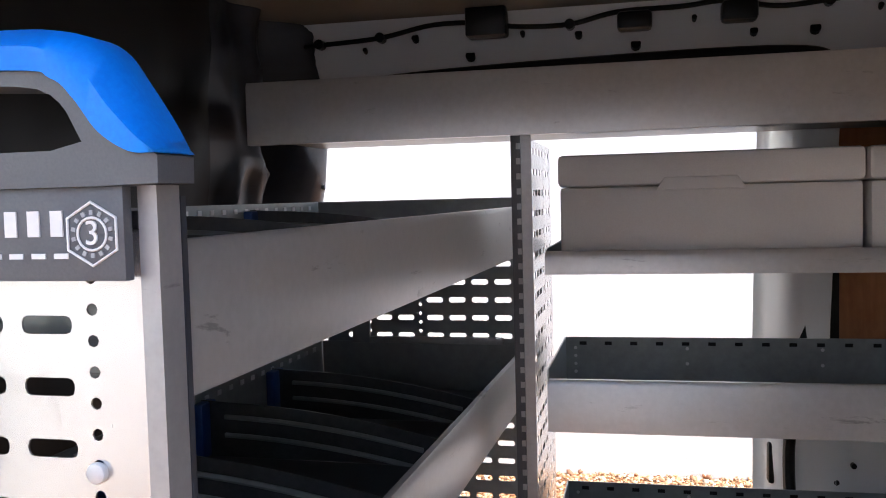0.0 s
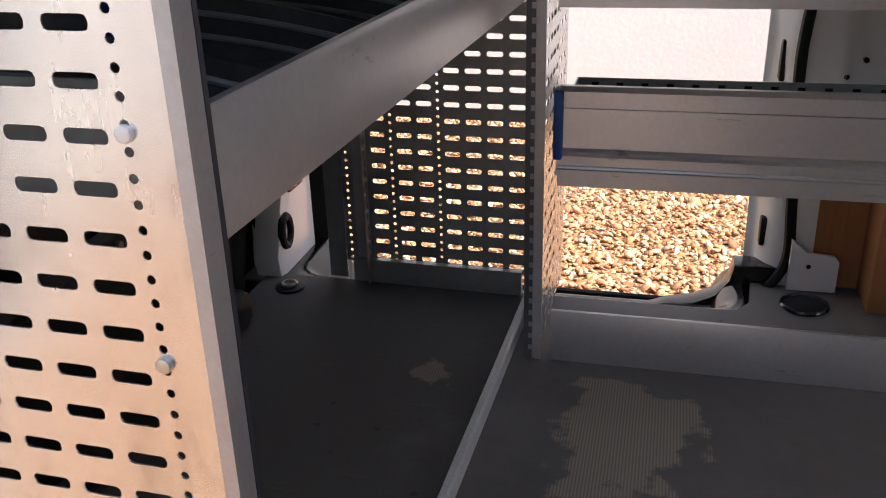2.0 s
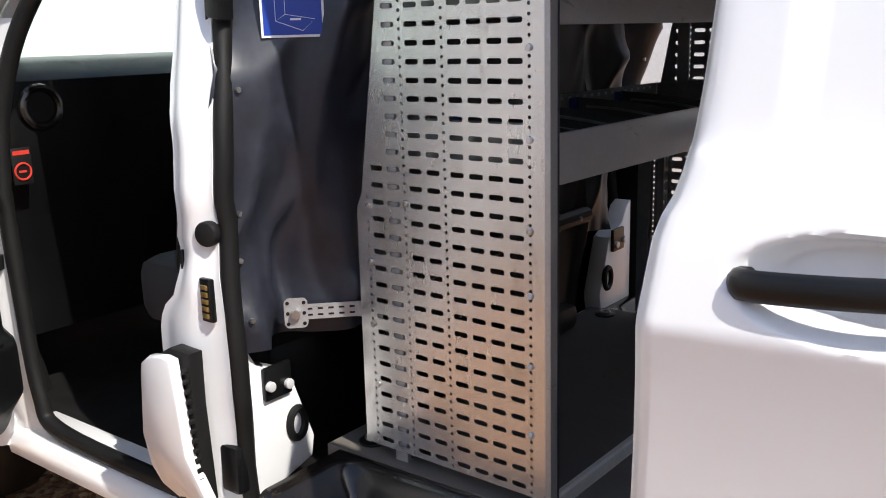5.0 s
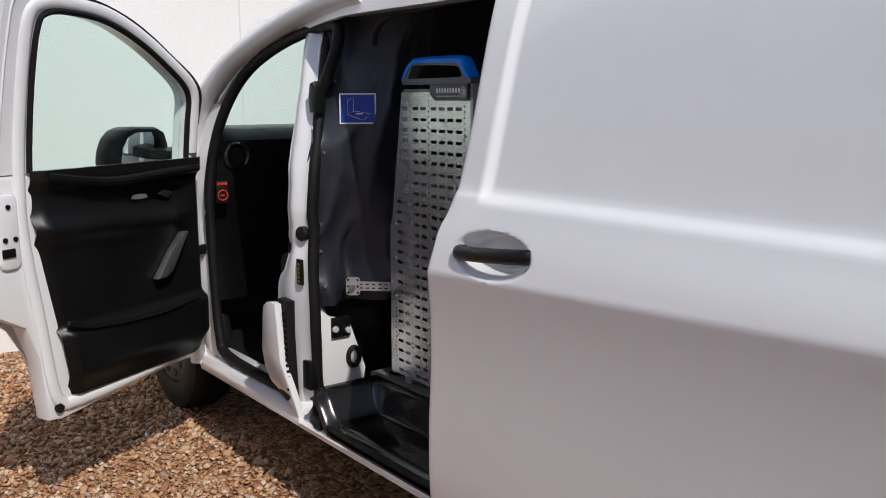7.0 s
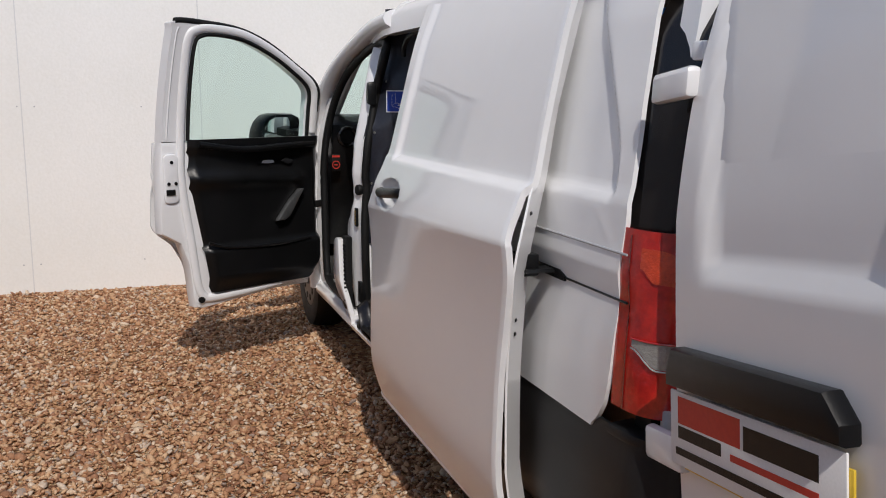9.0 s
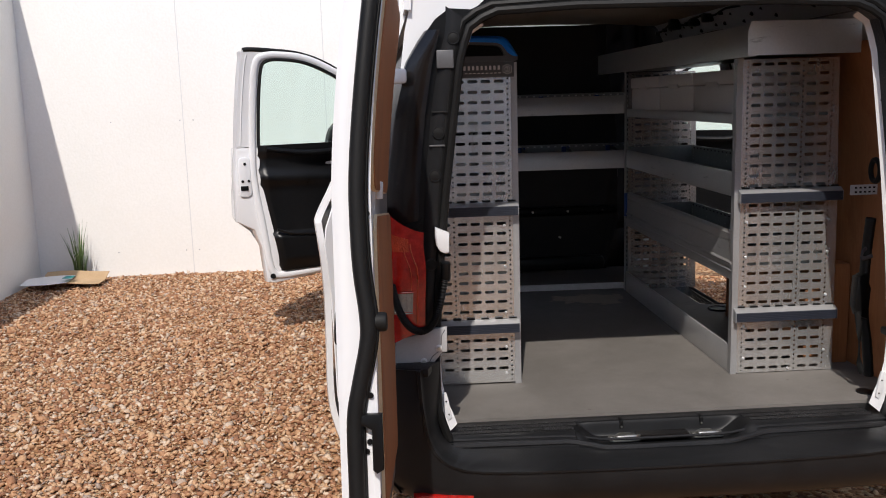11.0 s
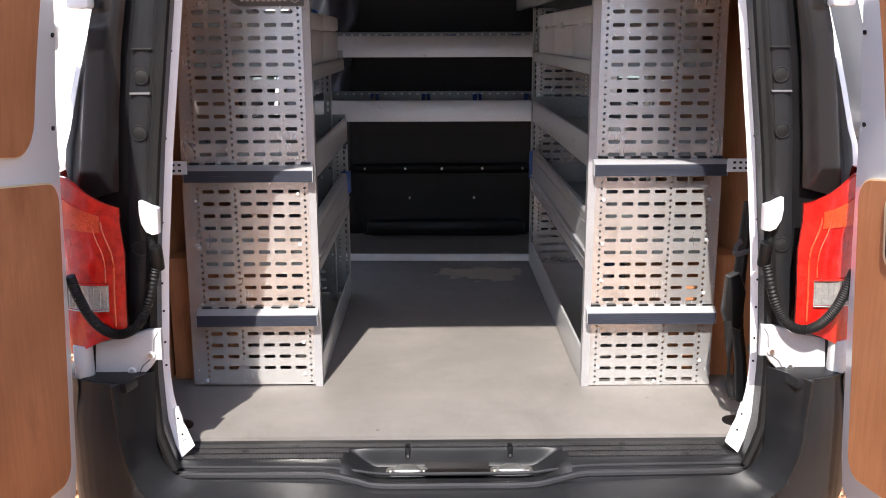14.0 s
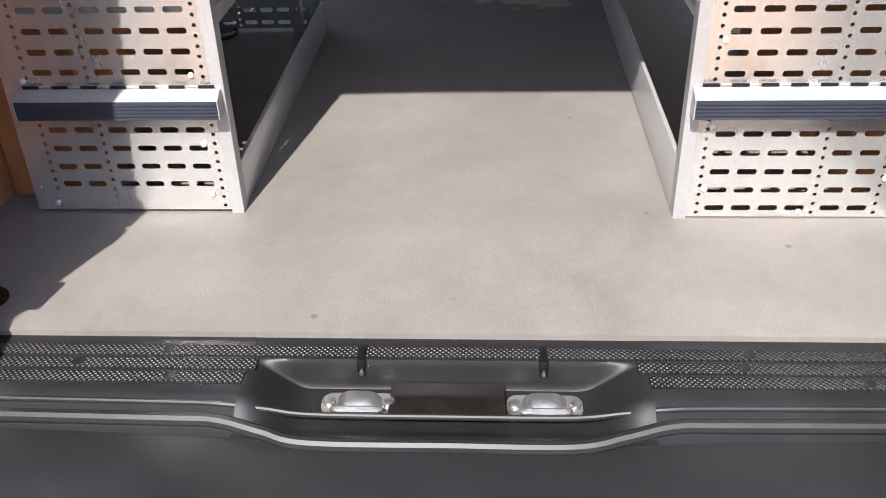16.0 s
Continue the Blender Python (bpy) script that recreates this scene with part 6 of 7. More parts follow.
def upright(parent, x, y, z0, z1, sx, sy, wide=0.034):
    """A slotted corner post: a plain face along x and a notched face along y."""
    bm = box(*sorted((x, x + sx * wide)), *sorted((y, y + sy * 0.003)), z0, z1)
    post = part("upright", bm, PROFILE, parent)
    me = perforated(z0, int((z1 - z0) / 0.0248), [(0.006, 0.022, "upright")], lambda z: 0.03, 0.0248)
    face = part("slotted_face", me, STEEL, post)
    put(face, pose(x, y + sy * 0.002, 0, 0, 0, 90 if sy > 0 else -90))
    return post


def tray(parent, x0, x1, y0, y1, z, lip, front, back=0.06, dividers=0, blue=True, deep=0.0):
    """A shelf tray. front: the side ("-y", "+y" or "+x") that has the tall satin lip; the other three have folded steel edges."""
    t = 0.003
    shelf = part("shelf_floor", box(x0, x1 - 0.005 * (front == "+x"), y0 + 0.005 * (front == "-y"), y1 - 0.005 * (front == "+y"), z, z + t), TRAY, parent, "black steel shelf tray")
    if front in ("-y", "+y"):
        f, b, s = (y0, y1, 1) if front == "-y" else (y1, y0, -1)
        part("front_lip", prism([(f, z - 0.012), (f, z + lip - 0.008), (f + s * 0.004, z + lip), (f + s * 0.012, z + lip), (f + s * 0.012, z + lip - 0.003), (f + s * 0.003, z + lip - 0.006), (f + s * 0.003, z - 0.009), (f + s * 0.02, z - 0.009), (f + s * 0.02, z - 0.012)], "x", x0, x1), LIP, shelf, "satin grey shelf lip")
        bl = part("back_lip", box(x0, x1, *sorted((b, b - s * 0.003)), z, z + back), STEEL, shelf)
        n = int((x1 - x0) / 0.05)
        for k in range(n):
            xk = x0 + 0.03 + k * 0.05
            part("edge_slot", box(xk, xk + 0.014, *sorted((b - s * 0.0031, b - s * 0.0042)), z + back - 0.016, z + back - 0.009), RUBBER, shelf)
        # pale discs stand in for light seen through the holes
        for xk, rows in ((x0 + 0.022, 4), (x0 + 0.24, 2), (x0 + 0.49, 2), (x0 + 0.96, 2)):
            for j in range(rows):
                part("lit_hole_disc", cylinder((xk, b - s * 0.0034, z + back - 0.022 - j * (0.016 if rows > 2 else 0.030)), (0, 1, 0), 0.0034, 0.0012, 10), BOLTW, shelf)
        for xx in (x0, x1 - 0.003):
            part("end_lip", box(xx, xx + 0.003, y0 + 0.004, y1 - 0.004, z, z + back), STEEL, shelf)
        ends = [(x0 + 0.004, x0 + 0.03), (x1 - 0.03, x1 - 0.004)]
        if blue:
            for a, c in ends:
                part("blue_stop", box(a, c, *sorted((f + s * 0.013, f + s * 0.028)), z + 0.004, z + lip - 0.004, 0.003), DEEPBLUE, shelf)
    else:
        part("front_lip", prism([(x1, z - 0.012), (x1, z + lip - 0.008), (x1 - 0.004, z + lip), (x1 - 0.012, z + lip), (x1 - 0.012, z + lip - 0.003), (x1 - 0.003, z + lip - 0.006), (x1 - 0.003, z - 0.009), (x1 - 0.02, z - 0.009), (x1 - 0.02, z - 0.012)], "y", y0, y1), LIP, shelf, "satin grey shelf lip")
        bl = part("back_lip", box(x0, x0 + 0.003, y0, y1, z, z + back), STEEL, shelf)
        # pale slots: the light behind them put into the colour
        for k in range(int((y1 - y0) / 0.04)):
            yk = y0 + 0.02 + k * 0.04
            part("edge_slot", box(x0 + 0.0031, x0 + 0.0042, yk, yk + 0.012, z + back - 0.016, z + back - 0.008), BOLTW, shelf)
        for yy in (y0, y1 - 0.003):
            part("end_lip", box(x0 + 0.004, x1 - 0.004, yy, yy + 0.003, z, z + back), STEEL, shelf)
        for k in range(dividers):
            yk = y0 + (y1 - y0) * (k + 1) / (dividers + 1)
            top = [(x0 + 0.006, z + back - 0.01)] + [(x0 + 0.006 + (x1 - x0 - 0.03) * a, z + back - 0.012 - 0.05 * a ** 2) for a in steps(0.1, 1, 8)]
            d = part("divider", prism(top + [(x1 - 0.024, z + 0.004), (x0 + 0.006, z + 0.004)], "y", yk - 0.001, yk + 0.001), TRAY, shelf, "black pressed steel shelf divider")
            for dz in (0.022, 0.05):
                part("pressed_rib", tube([(p[0], yk - 0.002, p[1] - dz) for p in top[1:-1]], 0.004, 6), STEEL, shelf)
            part("blue_stop", box(x0 + 0.004, x0 + 0.02, yk - 0.025, yk + 0.02, z + 0.004, z + back - 0.012, 0.003), DEEPBLUE, shelf)
    return shelf


def end_cap(parent, m, w, z0):
    """The moulded grey top of an end panel, with a carrying hole and a blue grip; local x along the panel from its inner edge, z up."""
    cut = [(0.010, 0.020), (0.022, 0.043), (0.036, 0.053), (0.07, 0.057), (w - 0.09, 0.064), (w - 0.055, 0.058), (w - 0.035, 0.020)]
    low = [(-0.033, 0.017), (-0.018, 0.018), (0.000, 0.029), (0.014, 0.047), (0.028, 0.059), (0.06, 0.065), (w - 0.10, 0.070), (w - 0.06, 0.064), (w - 0.03, 0.040), (w, 0.012)]
    high = [(-0.034, 0.019), (-0.026, 0.034), (-0.012, 0.056), (0.004, 0.077), (0.028, 0.086), (0.08, 0.089), (w - 0.10, 0.089), (w - 0.05, 0.082), (w - 0.012, 0.049), (w + 0.002, 0.014)]
    low, high = ([(p.x, p.y) for p in curve_points([(x, z, 0) for x, z in line], 6)] for line in (low, high))
    cut = [cut[0]] + [(p.x, p.y) for p in curve_points([(x, z, 0) for x, z in cut[1:-1]], 6)] + [cut[-1]]
    out = [(-0.033, 0.0)] + [(p[0] * 0.7 + q[0] * 0.3, p[1] * 0.7 + q[1] * 0.3) for p, q in zip(low, high)] + [(w, 0.0)]
    c = (w / 2, z0 + 0.030)
    bm = frame_ring(polar([(x, z0 + z) for x, z in out], c, 180), polar([(x, z0 + z) for x, z in cut], c, 180), "y", -0.020, 0.018)
    bmesh.ops.transform(bm, matrix=m, verts=bm.verts)
    cap = part("end_cap", bm, CAP, parent, "slate grey moulded cap with a blue grip")
    bm = bmesh.new()
    rows = []
    for (x0, a), (x1, b) in zip([p[:] for p in low], high):
        rows.append([bm.verts.new(p) for p in ((x0, -0.023, z0 + a), (x0 * 0.45 + x1 * 0.55, -0.025, z0 + a * 0.45 + b * 0.55), (x1, -0.012, z0 + b), (x1, 0.014, z0 + b), (x0, 0.020, z0 + a))])
    for p, q in zip(rows, rows[1:]):
        for k in range(5):
            bm.faces.new((p[k], p[(k + 1) % 5], q[(k + 1) % 5], q[k]))
    bm.faces.new(rows[0])
    bm.faces.new(rows[-1][::-1])
    bmesh.ops.transform(bm, matrix=m, verts=bm.verts)
    part("blue_grip", bm, BLUE, cap, "bright blue grip", smooth=55)
    return cap


def name_plate(parent, m, x0, x1, z0, z1, cx, size, badge, flip=1):
    slope = 0.03
    bm = prism([(x0, z0), (x1 - slope, z0), (x1, z0 + 0.02), (x1, z1), (x0, z1)], "y", -0.0105, -0.002, bevel=0.001)
    bmesh.ops.transform(bm, matrix=m, verts=bm.verts)
    plate = part("name_plate", bm, CAP, parent, "dark grey name plate with white blocks")
    for k in range(9):
        pitch, mid = size * 0.66, (z0 + z1) / 2 + 0.006
        bm = box(cx + (k - 4) * pitch - size * 0.17, cx + (k - 4) * pitch + size * 0.17, -0.0116, -0.0106, mid - size * 0.32, mid + size * 0.32)
        bmesh.ops.transform(bm, matrix=m, verts=bm.verts)
        part("print_block", bm, PAPER, plate)
    for k in range(9):
        bm = box(cx - 0.066 + k * 0.0145, cx - 0.057 + k * 0.0145, -0.0115, -0.0106, (z0 + z1) / 2 - 0.0135, (z0 + z1) / 2 - 0.0105)
        bmesh.ops.transform(bm, matrix=m, verts=bm.verts)
        part("print_bar", bm, PAPER, plate)
    bz = (z0 + z1) / 2
    hexa = [(badge + 0.0175 * math.sin(a), bz + 0.0175 * math.cos(a)) for a in steps(0, 2 * math.pi, 6)[:-1]]
    bm = tube([(p[0], -0.0112, p[1]) for p in hexa], 0.0009, 6, closed=True, up=(0, 1, 0))
    bmesh.ops.transform(bm, matrix=m, verts=bm.verts)
    part("badge_rim", bm, PAPER, plate)
    bm = tube([(badge + 0.009 * math.cos(a), -0.0112, bz + 0.009 * math.sin(a)) for a in steps(0, 2 * math.pi, 20)[:-1]], 0.0008, 6, closed=True, up=(0, 1, 0))
    bmesh.ops.transform(bm, matrix=m, verts=bm.verts)
    part("badge_ring", bm, PAPER, plate)
    for k in range(14):
        a = 2 * math.pi * k / 14
        bm = box(-0.0011, 0.0011, -0.0115, -0.0106, 0.0106, 0.0131)
        bmesh.ops.transform(bm, matrix=m @ pose(badge, 0, bz, 0, math.degrees(a), 0), verts=bm.verts)
        part("print_bar", bm, GREYPRINT, plate)
    three = part("numeral", lettering("3", 0.019), PAPER, plate)
    three.matrix_basis = m @ Matrix.Diagonal((-1, 1, 1, 1)) @ pose(-badge, -0.0112, bz, 90, 0, 0)
    return plate


# Rack across the bulkhead: its end panels face the two side doors
XA, XB, YL, YR = -2.061, -2.50, -0.64, 0.66
front_rack = thing("bulkhead_rack", "aluminium van racking with shelves across the bulkhead", "racking", (XA, 0, FLOOR_Z))
# the rack stands a little askew
front_rack.matrix_basis = Matrix.Translation((XA, YL, 0)) @ pose(0, 0, 0, 0, 0, -1.6) @ Matrix.Translation((-XA, -YL, 0))
edge_f = lambda z: along([(0.5, 0.490), (1.07, 0.486), (1.075, 0.474), (1.37, 0.428), (1.55, 0.40)], z) - 0.004
pan = perforated(0.5253, 28, layout((4, 2, 2), 0.0345), edge_f, 0.0363, skip=lambda x, z: z > 1.51)
pan_far = perforated(0.542, 27, layout((4, 2, 2), 0.0235), lambda z: along([(0.5, 0.46), (1.10, 0.46), (1.18, 0.441), (1.27, 0.424), (1.40, 0.400), (1.5, 0.381)], z), 0.0359)
# left end: local x runs towards the front of the van
mL = pose(XA - 0.011, YL, 0, 0, 0, 180) @ Matrix.Diagonal((1, -1, 1, 1))
e1 = part("end_panel", pan, ALU, front_rack, "scuffed perforated aluminium end panel")
e1.matrix_basis = mL
mR = pose(XA + 0.010, YR, 0, 0, 0, 180)
# Far panel in dark steel instead of aluminium: its shade put into the material
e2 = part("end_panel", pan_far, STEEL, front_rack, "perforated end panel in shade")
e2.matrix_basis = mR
bolts(front_rack, mL, [(0.0345, z) for z in (0.658, 0.80, 0.942, 1.237, 1.402)])
bolts(front_rack, mL, [(0.0345, 1.067), (0.447, 0.813), (0.447, 0.954), (0.447, 1.078), (0.44, 0.674), (0.34, 1.091)], CHROME)
for y, s in ((YL, -1), (YR, 1)):
    xe = XA + 0.001 if s < 0 else XA + 0.036
    # far profile takes the darker steel: shade put into its colour
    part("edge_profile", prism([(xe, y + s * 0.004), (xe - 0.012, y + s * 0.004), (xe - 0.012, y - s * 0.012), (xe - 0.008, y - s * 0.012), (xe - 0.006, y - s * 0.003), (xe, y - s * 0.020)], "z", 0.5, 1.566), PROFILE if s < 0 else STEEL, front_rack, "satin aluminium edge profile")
    part("profile_gasket", box(xe - 0.003, xe + 0.0005, *sorted((y - s * 0.026, y - s * 0.0205)), 0.5, 1.56), STRIPBLUE, front_rack)
    upright(front_rack, XB + 0.06, y - s * 0.004, 0.5, 1.50 if s < 0 else 1.16, -1, -s)
end_cap(front_rack, mL @ Matrix.Translation((0.010, 0, 0)), 0.350, 1.566)
name_plate(front_rack, mL @ Matrix.Translation((0.009, -0.006, 0)), -0.008, 0.195, 1.514, 1.566, 0.093, 0.0225, 0.0115, 1)
tray(front_rack, XB + 0.01, XA - 0.003, YL + 0.022, YR - 0.003, 1.452, 0.082, "+x", 0.10, 3)
tray(front_rack, XB + 0.01, XA - 0.003, YL + 0.022, YR - 0.003, 1.165, 0.082, "+x", 0.10, 4)
part("floor_bar", prism([(XA + 0.002, 0.5), (XA + 0.001, 0.526), (XA - 0.003, 0.531), (XA - 0.013, 0.531), (XA - 0.022, 0.508), (XA - 0.022, 0.5)], "y", YL, YR - 0.02), WORNBAR, front_rack, "worn aluminium floor bar")
part("panel_frame", box(-2.418, -2.381, YR - 0.012, YR - 0.003, 1.262, 1.452, 0.002), PROFILE, front_rack)
part("panel_frame", box(-2.381, -2.105, YR - 0.012, YR - 0.003, 1.262, 1.276, 0.002), PROFILE, front_rack)
part("side_flange", box(XB - 0.045, XB - 0.002, YR - 0.006, YR, 0.5, 1.10), STEEL, front_rack)
part("foot_strip", box(XA - 0.42, XA - 0.03, YR - 0.02, YR - 0.004, 0.5, 0.555), STEEL, front_rack)
strap_line = [Vector((-2.50, YL + 0.008, 0)), Vector((-2.570, YL + 0.004, 0)), Vector((-2.665, YL - 0.096, 0))]
bm = bmesh.new()
rows = [[bm.verts.new((p.x + d, p.y - d, z)) for z, d in ((0.822, 0), (0.856, 0), (0.856, 0.0025), (0.822, 0.0025))] for p in strap_line]
for p, q in zip(rows, rows[1:]):
    for k in range(4):
        bm.faces.new((p[k], p[(k + 1) % 4], q[(k + 1) % 4], q[k]))
bm.faces.new(rows[0])
bm.faces.new(rows[-1][::-1])
strap = part("fixing_strap", bm, PROFILE, front_rack, "perforated zinc fixing strap")
run = strap_line[2] - strap_line[1]
turn = math.degrees(math.atan2(run.y, run.x)) + 180
for k in range(5):
    at = strap_line[1] + run * (0.10 + 0.17 * k)
    for z in (0.832, 0.846):
        hole = box(-0.006, 0.006, -0.0042, -0.0026, -0.0022, 0.0022)
        bmesh.ops.transform(hole, matrix=pose(at.x, at.y, z, 0, 0, turn), verts=hole.verts)
        part("strap_hole", hole, RUBBER, strap)
end_plate = prism(rounded(-0.026, 0.026, -0.034, 0.034, 0.012), "y", -0.006, -0.001)
bmesh.ops.transform(end_plate, matrix=pose(strap_line[2].x, strap_line[2].y, 0.838, 0, 0, turn), verts=end_plate.verts)
part("strap_plate", end_plate, PROFILE, strap)
bm = cylinder((0, -0.012, 0), (0, 1, 0), 0.011, 0.014, 6)
bmesh.ops.transform(bm, matrix=pose(strap_line[2].x, strap_line[2].y, 0.838, 0, 0, turn), verts=bm.verts)
part("strap_bolt", bm, CHROME, strap)
for dx in (-0.018, 0.018):
    for dz in (-0.024, 0.0, 0.024):
        bm = cylinder((dx, -0.0062, dz), (0, 1, 0), 0.0042, 0.002, 10)
        bmesh.ops.transform(bm, matrix=pose(strap_line[2].x, strap_line[2].y, 0.838, 0, 0, turn), verts=bm.verts)
        part("strap_hole", bm, RUBBER, strap)

# Long rack on the right side
YI, YO = 0.377, 0.765
XR, XF = -0.465, -1.985
right_rack = thing("side_rack", "long aluminium van racking with trays along the side", "racking")
side_edge = lambda z: along([(0.5, 0.370), (1.1, 0.366), (1.66, 0.352)], z)
pan2 = perforated(0.503, 32, layout((4, 2), 0.0225), side_edge, 0.0358)
pan3 = perforated(0.5063, 32, layout((4, 2), 0.0155), side_edge, 0.0358, skip=lambda x, z: z < 0.535)
m2 = pose(XR, YI + 0.018, 0, 0, 0, 90)
e = part("end_panel", pan2, ALU, right_rack, "scuffed perforated aluminium end panel")
e.matrix_basis = m2
bolts(right_rack, m2, [(0.030, z) for z in (0.56, 0.83, 0.94, 1.07, 0.68)] + [(0.335, z) for z in (0.58, 0.79, 0.95, 1.07)] + [(0.20, 0.515)], r=0.005)
e = part("end_panel", pan2, ALU, right_rack, "perforated end panel in shade")
e.matrix_basis = pose(XF + 0.004, YI + 0.018, 0, 0, 0, 90)


def edge_post(parent, x, y, sx, sy, z0, z1):
    return part("edge_profile", prism([(x, y), (x, y + sy * 0.022), (x - sx * 0.005, y + sy * 0.022), (x - sx * 0.005, y + sy * 0.008), (x - sx * 0.026, y + sy * 0.004), (x - sx * 0.03, y)], "z", z0, z1), PROFILE, parent, "satin aluminium edge profile")


def tray_bar(parent, x, y0, y1, z):
    """The rail with a grey grip strip across an end panel."""
    bar = part("cross_rail", prism([(x + 0.002, z - 0.022), (x + 0.030, z - 0.022), (x + 0.030, z + 0.012), (x + 0.010, z + 0.024), (x + 0.002, z + 0.024)], "y", y0, y1), PROFILE, parent, "aluminium cross rail with a ribbed dark strip")
    for k in range(5):
        part("rail_rib", box(x + 0.030, x + 0.0325, y0 + 0.003, y1 - 0.003, z - 0.021 + k * 0.0064, z - 0.0165 + k * 0.0064), STRIPBLUE, bar)
    part("dark_strip", box(x + 0.0295, x + 0.0308, y0 + 0.002, y1 - 0.002, z - 0.0215, z + 0.0115), STRIPBLUE, bar, "ribbed dark blue-grey strip")
    n = int((y1 - y0) / 0.045)
    for k in range(n):
        yk = y0 + 0.02 + k * (y1 - y0 - 0.05) / max(n - 1, 1)
        part("rail_slot", box(x + 0.0065, x + 0.0078, yk - 0.006, yk + 0.022, z + 0.026, z + 0.032), RUBBER, bar)
    return bar


edge_post(right_rack, XR + 0.003, YI, 1, 1, 0.5, 1.662)
tray_bar(right_rack, XR + 0.002, YI + 0.012, YO + 0.002, 1.165)
tray_bar(right_rack, XR + 0.002, YI + 0.006, YO - 0.002, 0.727)
upright(right_rack, XF - 0.006, YI, 0.5, 1.662, 1, 1, 0.017)
strip = part("slotted_strip", box(XF - 0.024, XF - 0.008, YI + 0.010, YI + 0.013, 0.5, 1.662), CAP, right_rack, "dark slotted strip beside the post")
# Paler notches: light seen through the strip put into their colour
for k in range(46):
    part("lit_notch", box(XF - 0.015, XF - 0.008, YI + 0.0088, YI + 0.0099, 0.515 + k * 0.0248, 0.525 + k * 0.0248), PROFILE, strip)
tray(right_rack, -2.455, -0.272, 0.345, 0.715, 1.664, 0.094, "-y", 0.09, blue=False)
part("tray_end", prism([(0.335, 1.655), (0.335, 1.735), (0.345, 1.765), (0.72, 1.765), (0.72, 1.655)], "x", -0.275, -0.268), LIP, right_rack, "folded grey end of the top tray")
tray(right_rack, XF + 0.03, XR - 0.01, YI + 0.002, 0.73, 1.436, 0.026, "-y", 0.03)
tray(right_rack, XF + 0.03, XR - 0.01, YI + 0.002, 0.73, 1.175, 0.075, "-y", 0.092)
tray(right_rack, XF + 0.03, XR - 0.01, YI + 0.006, 0.73, 0.885, 0.06, "-y", 0.085)


def tall_front(parent, x0, x1, y, s, z, k=1.0):
    """The extruded front of a deep tray, with two beads, a recessed band and a groove."""
    line = [(0.002, 0), (0.002, 0.030), (0.000, 0.0315), (-0.0015, 0.034), (0.0, 0.037), (0.0045, 0.038), (0.0045, 0.054), (0.001, 0.056), (-0.003, 0.060), (-0.004, 0.0635), (-0.002, 0.067), (0.003, 0.070), (0.004, 0.139), (0.009, 0.1395), (0.009, 0.1415), (0.005, 0.142), (0.005, 0.168), (0.012, 0.176), (0.02, 0.177), (0.026, 0.175), (0.026, 0)]
    return part("tall_front", prism([(y + s * d, z + h * k) for d, h in line], "x", x0, x1), LIP, parent, "tall extruded grey tray front")


tall_front(right_rack, XF + 0.034, XR - 0.012, YI, 1, 0.855)
part("blue_stop", box(XF + 0.026, XF + 0.042, YI - 0.010, YI + 0.03, 0.905, 1.028, 0.004), DEEPBLUE, right_rack)
part("kick_board", box(XF + 0.028, XR - 0.004, YI + 0.001, YI + 0.010, 0.5, 0.607, 0.002), LIP, right_rack, "satin grey kick board")


def wall_strap(rack, s):
    strap = part("fixing_strap", box(-0.30, -0.296, *sorted((s * 0.72, s * 0.815)), 1.175, 1.21), BOLTW, rack, "perforated zinc fixing strap")
    for k in range(5):
        for z in (1.182, 1.197):
            part("strap_hole", box(-0.2958, -0.295, *sorted((s * (0.735 + k * 0.016), s * (0.743 + k * 0.016))), z, z + 0.006), RUBBER, strap)


wall_strap(right_rack, 1)


def case(x0, x1, y0, y1, z):
    """A grey lidded case with a stepped lid front."""
    c = part("storage_case", box(x0, x1, y0, y1, z, z + 0.125, 0.006), CASE, None, "grey plastic storage case with a lid on a shelf", category="case")
    tagged(c, group="cases on the side rack")
    lid = part("lid", box(x0 - 0.003, x1 + 0.003, y0 - 0.006, y1 + 0.003, z + 0.126, z + 0.178, 0.008), CASE, c)
    w = x1 - x0
    part("lid_notch", prism([(x0 + 0.33 * w, z + 0.118), (x0 + 0.36 * w, z + 0.138), (x0 + 0.60 * w, z + 0.138), (x0 + 0.63 * w, z + 0.118)], "y", y0 - 0.009, y0 + 0.002, bevel=0.001), CASE, lid)
    return c


for k in range(3):
    case(-1.930 + k * 0.475, -1.465 + k * 0.475, YI + 0.022, 0.70, 1.440)

# Shorter rack on the left side
XL = -0.482
YLI, YLO = -0.403, -0.775
left_rack = thing("side_rack", "short aluminium van racking with trays beside the sliding door", "racking")
m3 = pose(XL, YLI - 0.018, 0, 0, 0, -90) @ Matrix.Diagonal((1, -1, 1, 1))
e = part("end_panel", pan3, ALU, left_rack, "scuffed perforated aluminium end panel")
e.matrix_basis = m3
bolts(left_rack, m3, [(0.035, z) for z in (0.54, 0.64, 0.77, 0.94, 1.09)] + [(0.33, z) for z in (0.52, 0.76, 0.93, 1.07)], r=0.005)
edge_post(left_rack, XL + 0.003, YLI, 1, -1, 0.5, 1.662)
tray_bar(left_rack, XL + 0.002, YLO, YLI - 0.004, 1.150)
tray_bar(left_rack, XL + 0.002, YLO + 0.01, YLI - 0.006, 0.722)
end_cap(left_rack, pose(XL + 0.01, YLI - 0.033, 0, 0, 0, -90) @ Matrix.Diagonal((1, -1, 1, 1)), 0.30, 1.664)
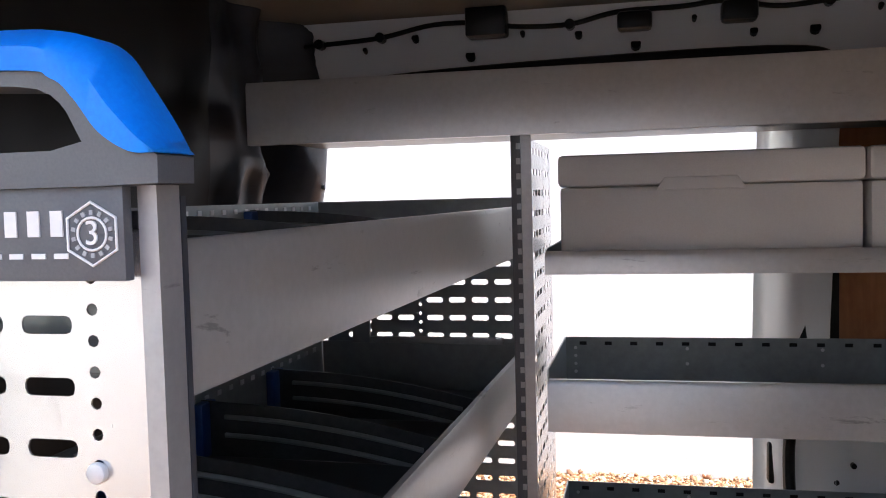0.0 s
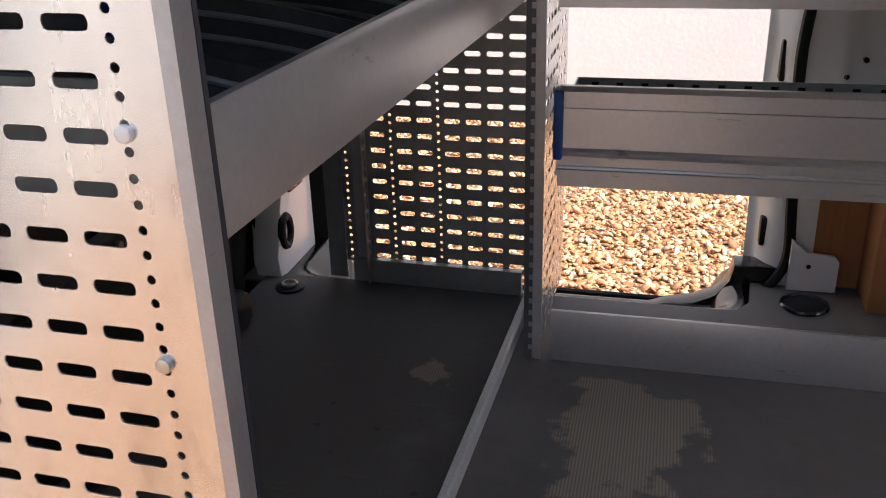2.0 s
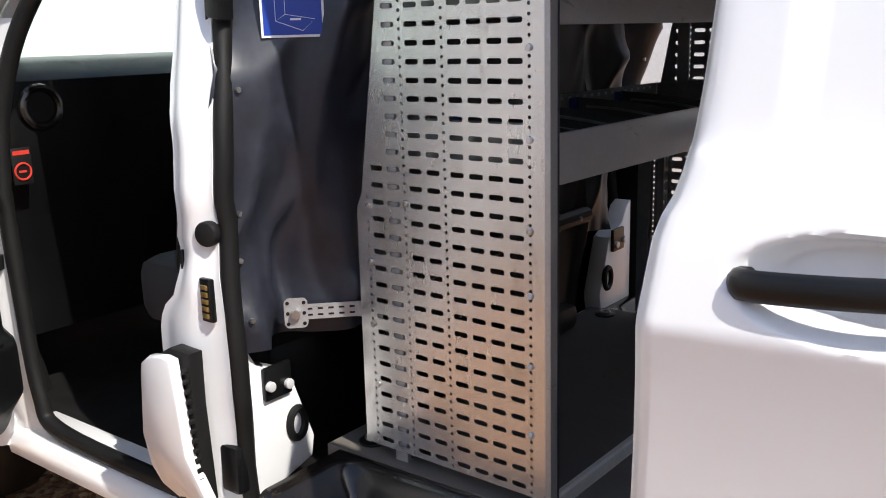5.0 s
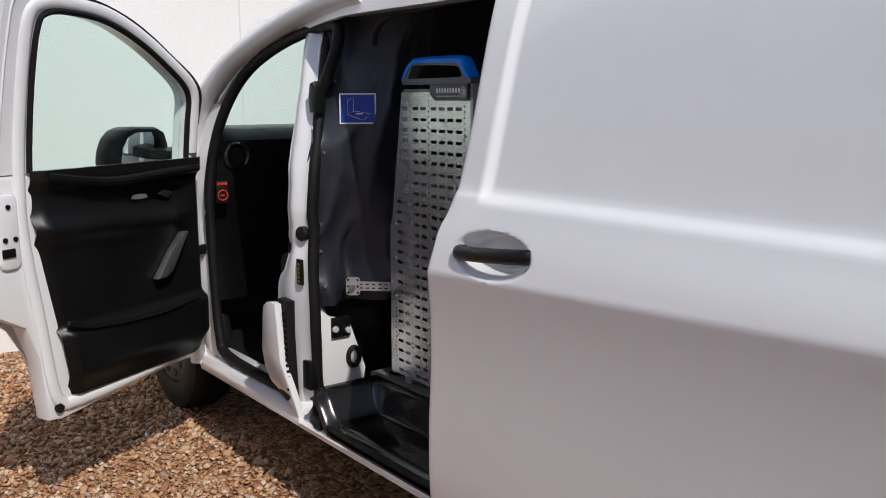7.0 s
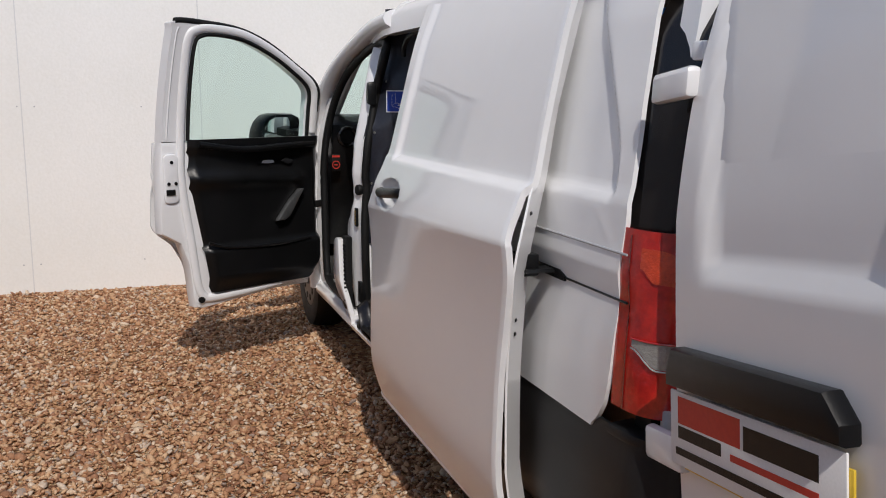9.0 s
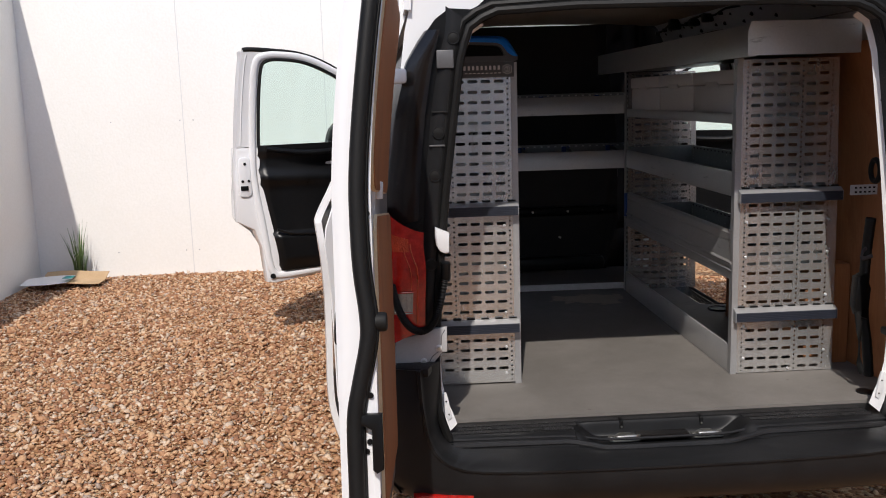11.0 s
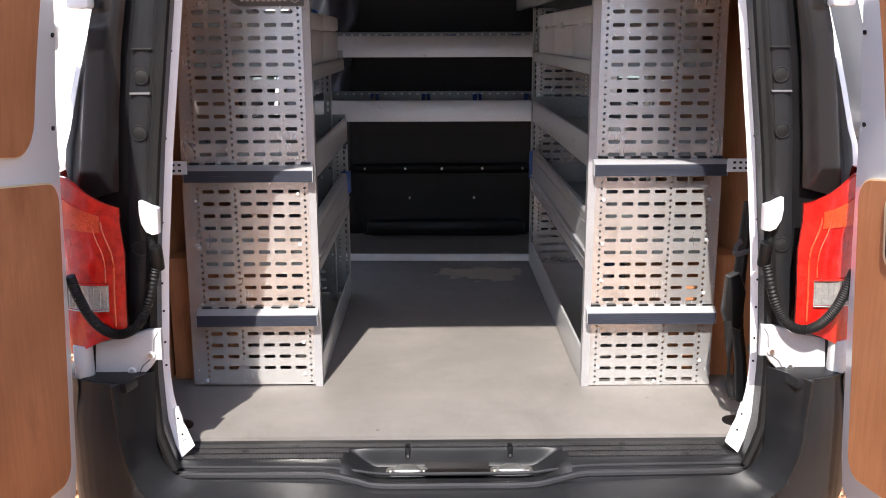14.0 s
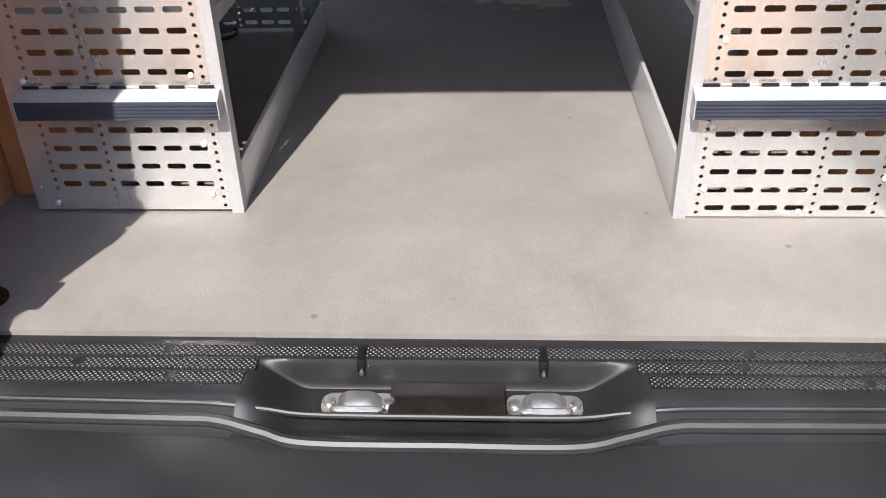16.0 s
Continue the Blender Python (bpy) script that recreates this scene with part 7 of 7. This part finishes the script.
name_plate(left_rack, pose(XL + 0.016, YLI, 0, 0, 0, -90) @ Matrix.Diagonal((1, -1, 1, 1)), 0.012, 0.22, 1.612, 1.664, 0.125, 0.0225, 0.036, 1)
XLF = -1.47
wall_strap(left_rack, -1)
upright(left_rack, XLF - 0.03, YLI - 0.002, 0.5, 1.115, 1, -1)
upright(left_rack, XLF + 0.05, YLI - 0.05, 0.5, 1.60, 1, -1)
# Panel at the front end darkened too, shade put into the steel tone
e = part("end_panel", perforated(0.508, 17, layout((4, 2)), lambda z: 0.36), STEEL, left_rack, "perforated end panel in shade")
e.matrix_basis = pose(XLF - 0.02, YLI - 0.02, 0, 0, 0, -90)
tray(left_rack, XLF, XL - 0.01, -0.75, YLI, 1.145, 0.075, "+y", 0.09)
tray(left_rack, XLF, XL - 0.01, -0.75, YLI - 0.03, 0.86, 0.05, "+y", 0.12)
tall_front(left_rack, XLF, XL - 0.01, YLI, -1, 0.848, 0.89)
part("blue_stop", box(XLF - 0.010, XLF + 0.006, YLI - 0.028, YLI + 0.010, 0.925, 1.012, 0.004), DEEPBLUE, left_rack)
tray(left_rack, XLF + 0.05, XL - 0.01, -0.75, YLI, 1.42, 0.03, "+y", 0.06)
part("kick_board", box(XLF, XL - 0.004, YLI - 0.010, YLI - 0.001, 0.5, 0.59, 0.002), LIP, left_rack, "satin grey kick board")
for k in range(2):
    case(-1.40 + k * 0.455, -0.96 + k * 0.455, -0.73, YLI - 0.02, 1.424)

# ---- stickers, litter ----
sign = thing("instruction_sticker", "blue instruction sticker with a white rack drawing", "sticker")
a, b = Vector((-2.673, -0.757, 0)), Vector((-2.597, -0.651, 0))
ms = pose(a.x, a.y, 0, 0, 0, math.degrees(math.atan2(b.y - a.y, b.x - a.x)))
w = (b - a).length


def sign_part(name, bm, mat):
    bmesh.ops.transform(bm, matrix=ms, verts=bm.verts)
    return part(name, bm, mat, sign)


sign_part("border", box(0, w, -0.003, 0, 1.432, 1.54), PAPER)
sign_part("blue_field", box(0.005, w - 0.005, -0.0042, -0.0032, 1.437, 1.535), SIGN_BLUE)
for p in ([(0.03, 1.465), (0.03, 1.515), (0.05, 1.525), (0.05, 1.478)], [(0.05, 1.478), (0.11, 1.468), (0.085, 1.445), (0.03, 1.465)]):
    sign_part("drawing_line", tube([(q[0], -0.0045, q[1]) for q in p], 0.0007, 5, closed=True, up=(0, 1, 0)), PAPER)
sign_part("print_bar", box(0.06, 0.082, -0.0048, -0.0043, 1.466, 1.470), PAPER)


def grass_tuft(x, y):
    rng = random.Random(3)
    bm = bmesh.new()
    for k in range(46):
        h, a, r = rng.uniform(0.2, 0.56), rng.uniform(0, 6.28), rng.uniform(0, 0.05)
        lean = rng.uniform(0.02, 0.14) * h / 0.5
        pts = [Vector((x + r * math.cos(a) + lean * t * t * math.cos(a), y + r * math.sin(a) + lean * t * t * math.sin(a), h * t)) for t in (0, 0.4, 0.75, 1)]
        side = Vector((-math.sin(a + 0.7), math.cos(a + 0.7), 0))
        prev = None
        for i, p in enumerate(pts):
            wd = 0.006 * (1 - i / 3.2)
            pair = (bm.verts.new(p - side * wd), bm.verts.new(p + side * wd))
            if prev:
                bm.faces.new((prev[0], prev[1], pair[1], pair[0]))
            prev = pair
    return part("grass_tuft", bm, LEAF, None, "green grass tuft growing at the wall's foot", category="plant")


grass_tuft(-5.60, -3.72)
part("cardboard_sheet", sheet(lambda u, v: (-5.52 + u, -3.98 + v, 0.045 + 0.05 * ease(-u, -0.15, 0.0) + 0.01 * math.sin(v * 9)), steps(0, 0.32, 6), steps(0, 0.55, 8), 0.006), CARD, None, "flattened brown cardboard lying on the gravel", category="cardboard")
lp = part("leaflet", sheet(lambda u, v: (-5.38 + u - 0.1 * v, -4.06 + v, 0.075 + 0.012 * math.sin(u * 12 + v * 7)), steps(0, 0.30, 6), steps(0, 0.36, 6), 0.003), PAPER, None, "crumpled white leaflet with a teal corner on the gravel", category="paper")
part("teal_corner", box(-5.30, -5.20, -3.74, -3.66, 0.094, 0.099), TEAL, lp)
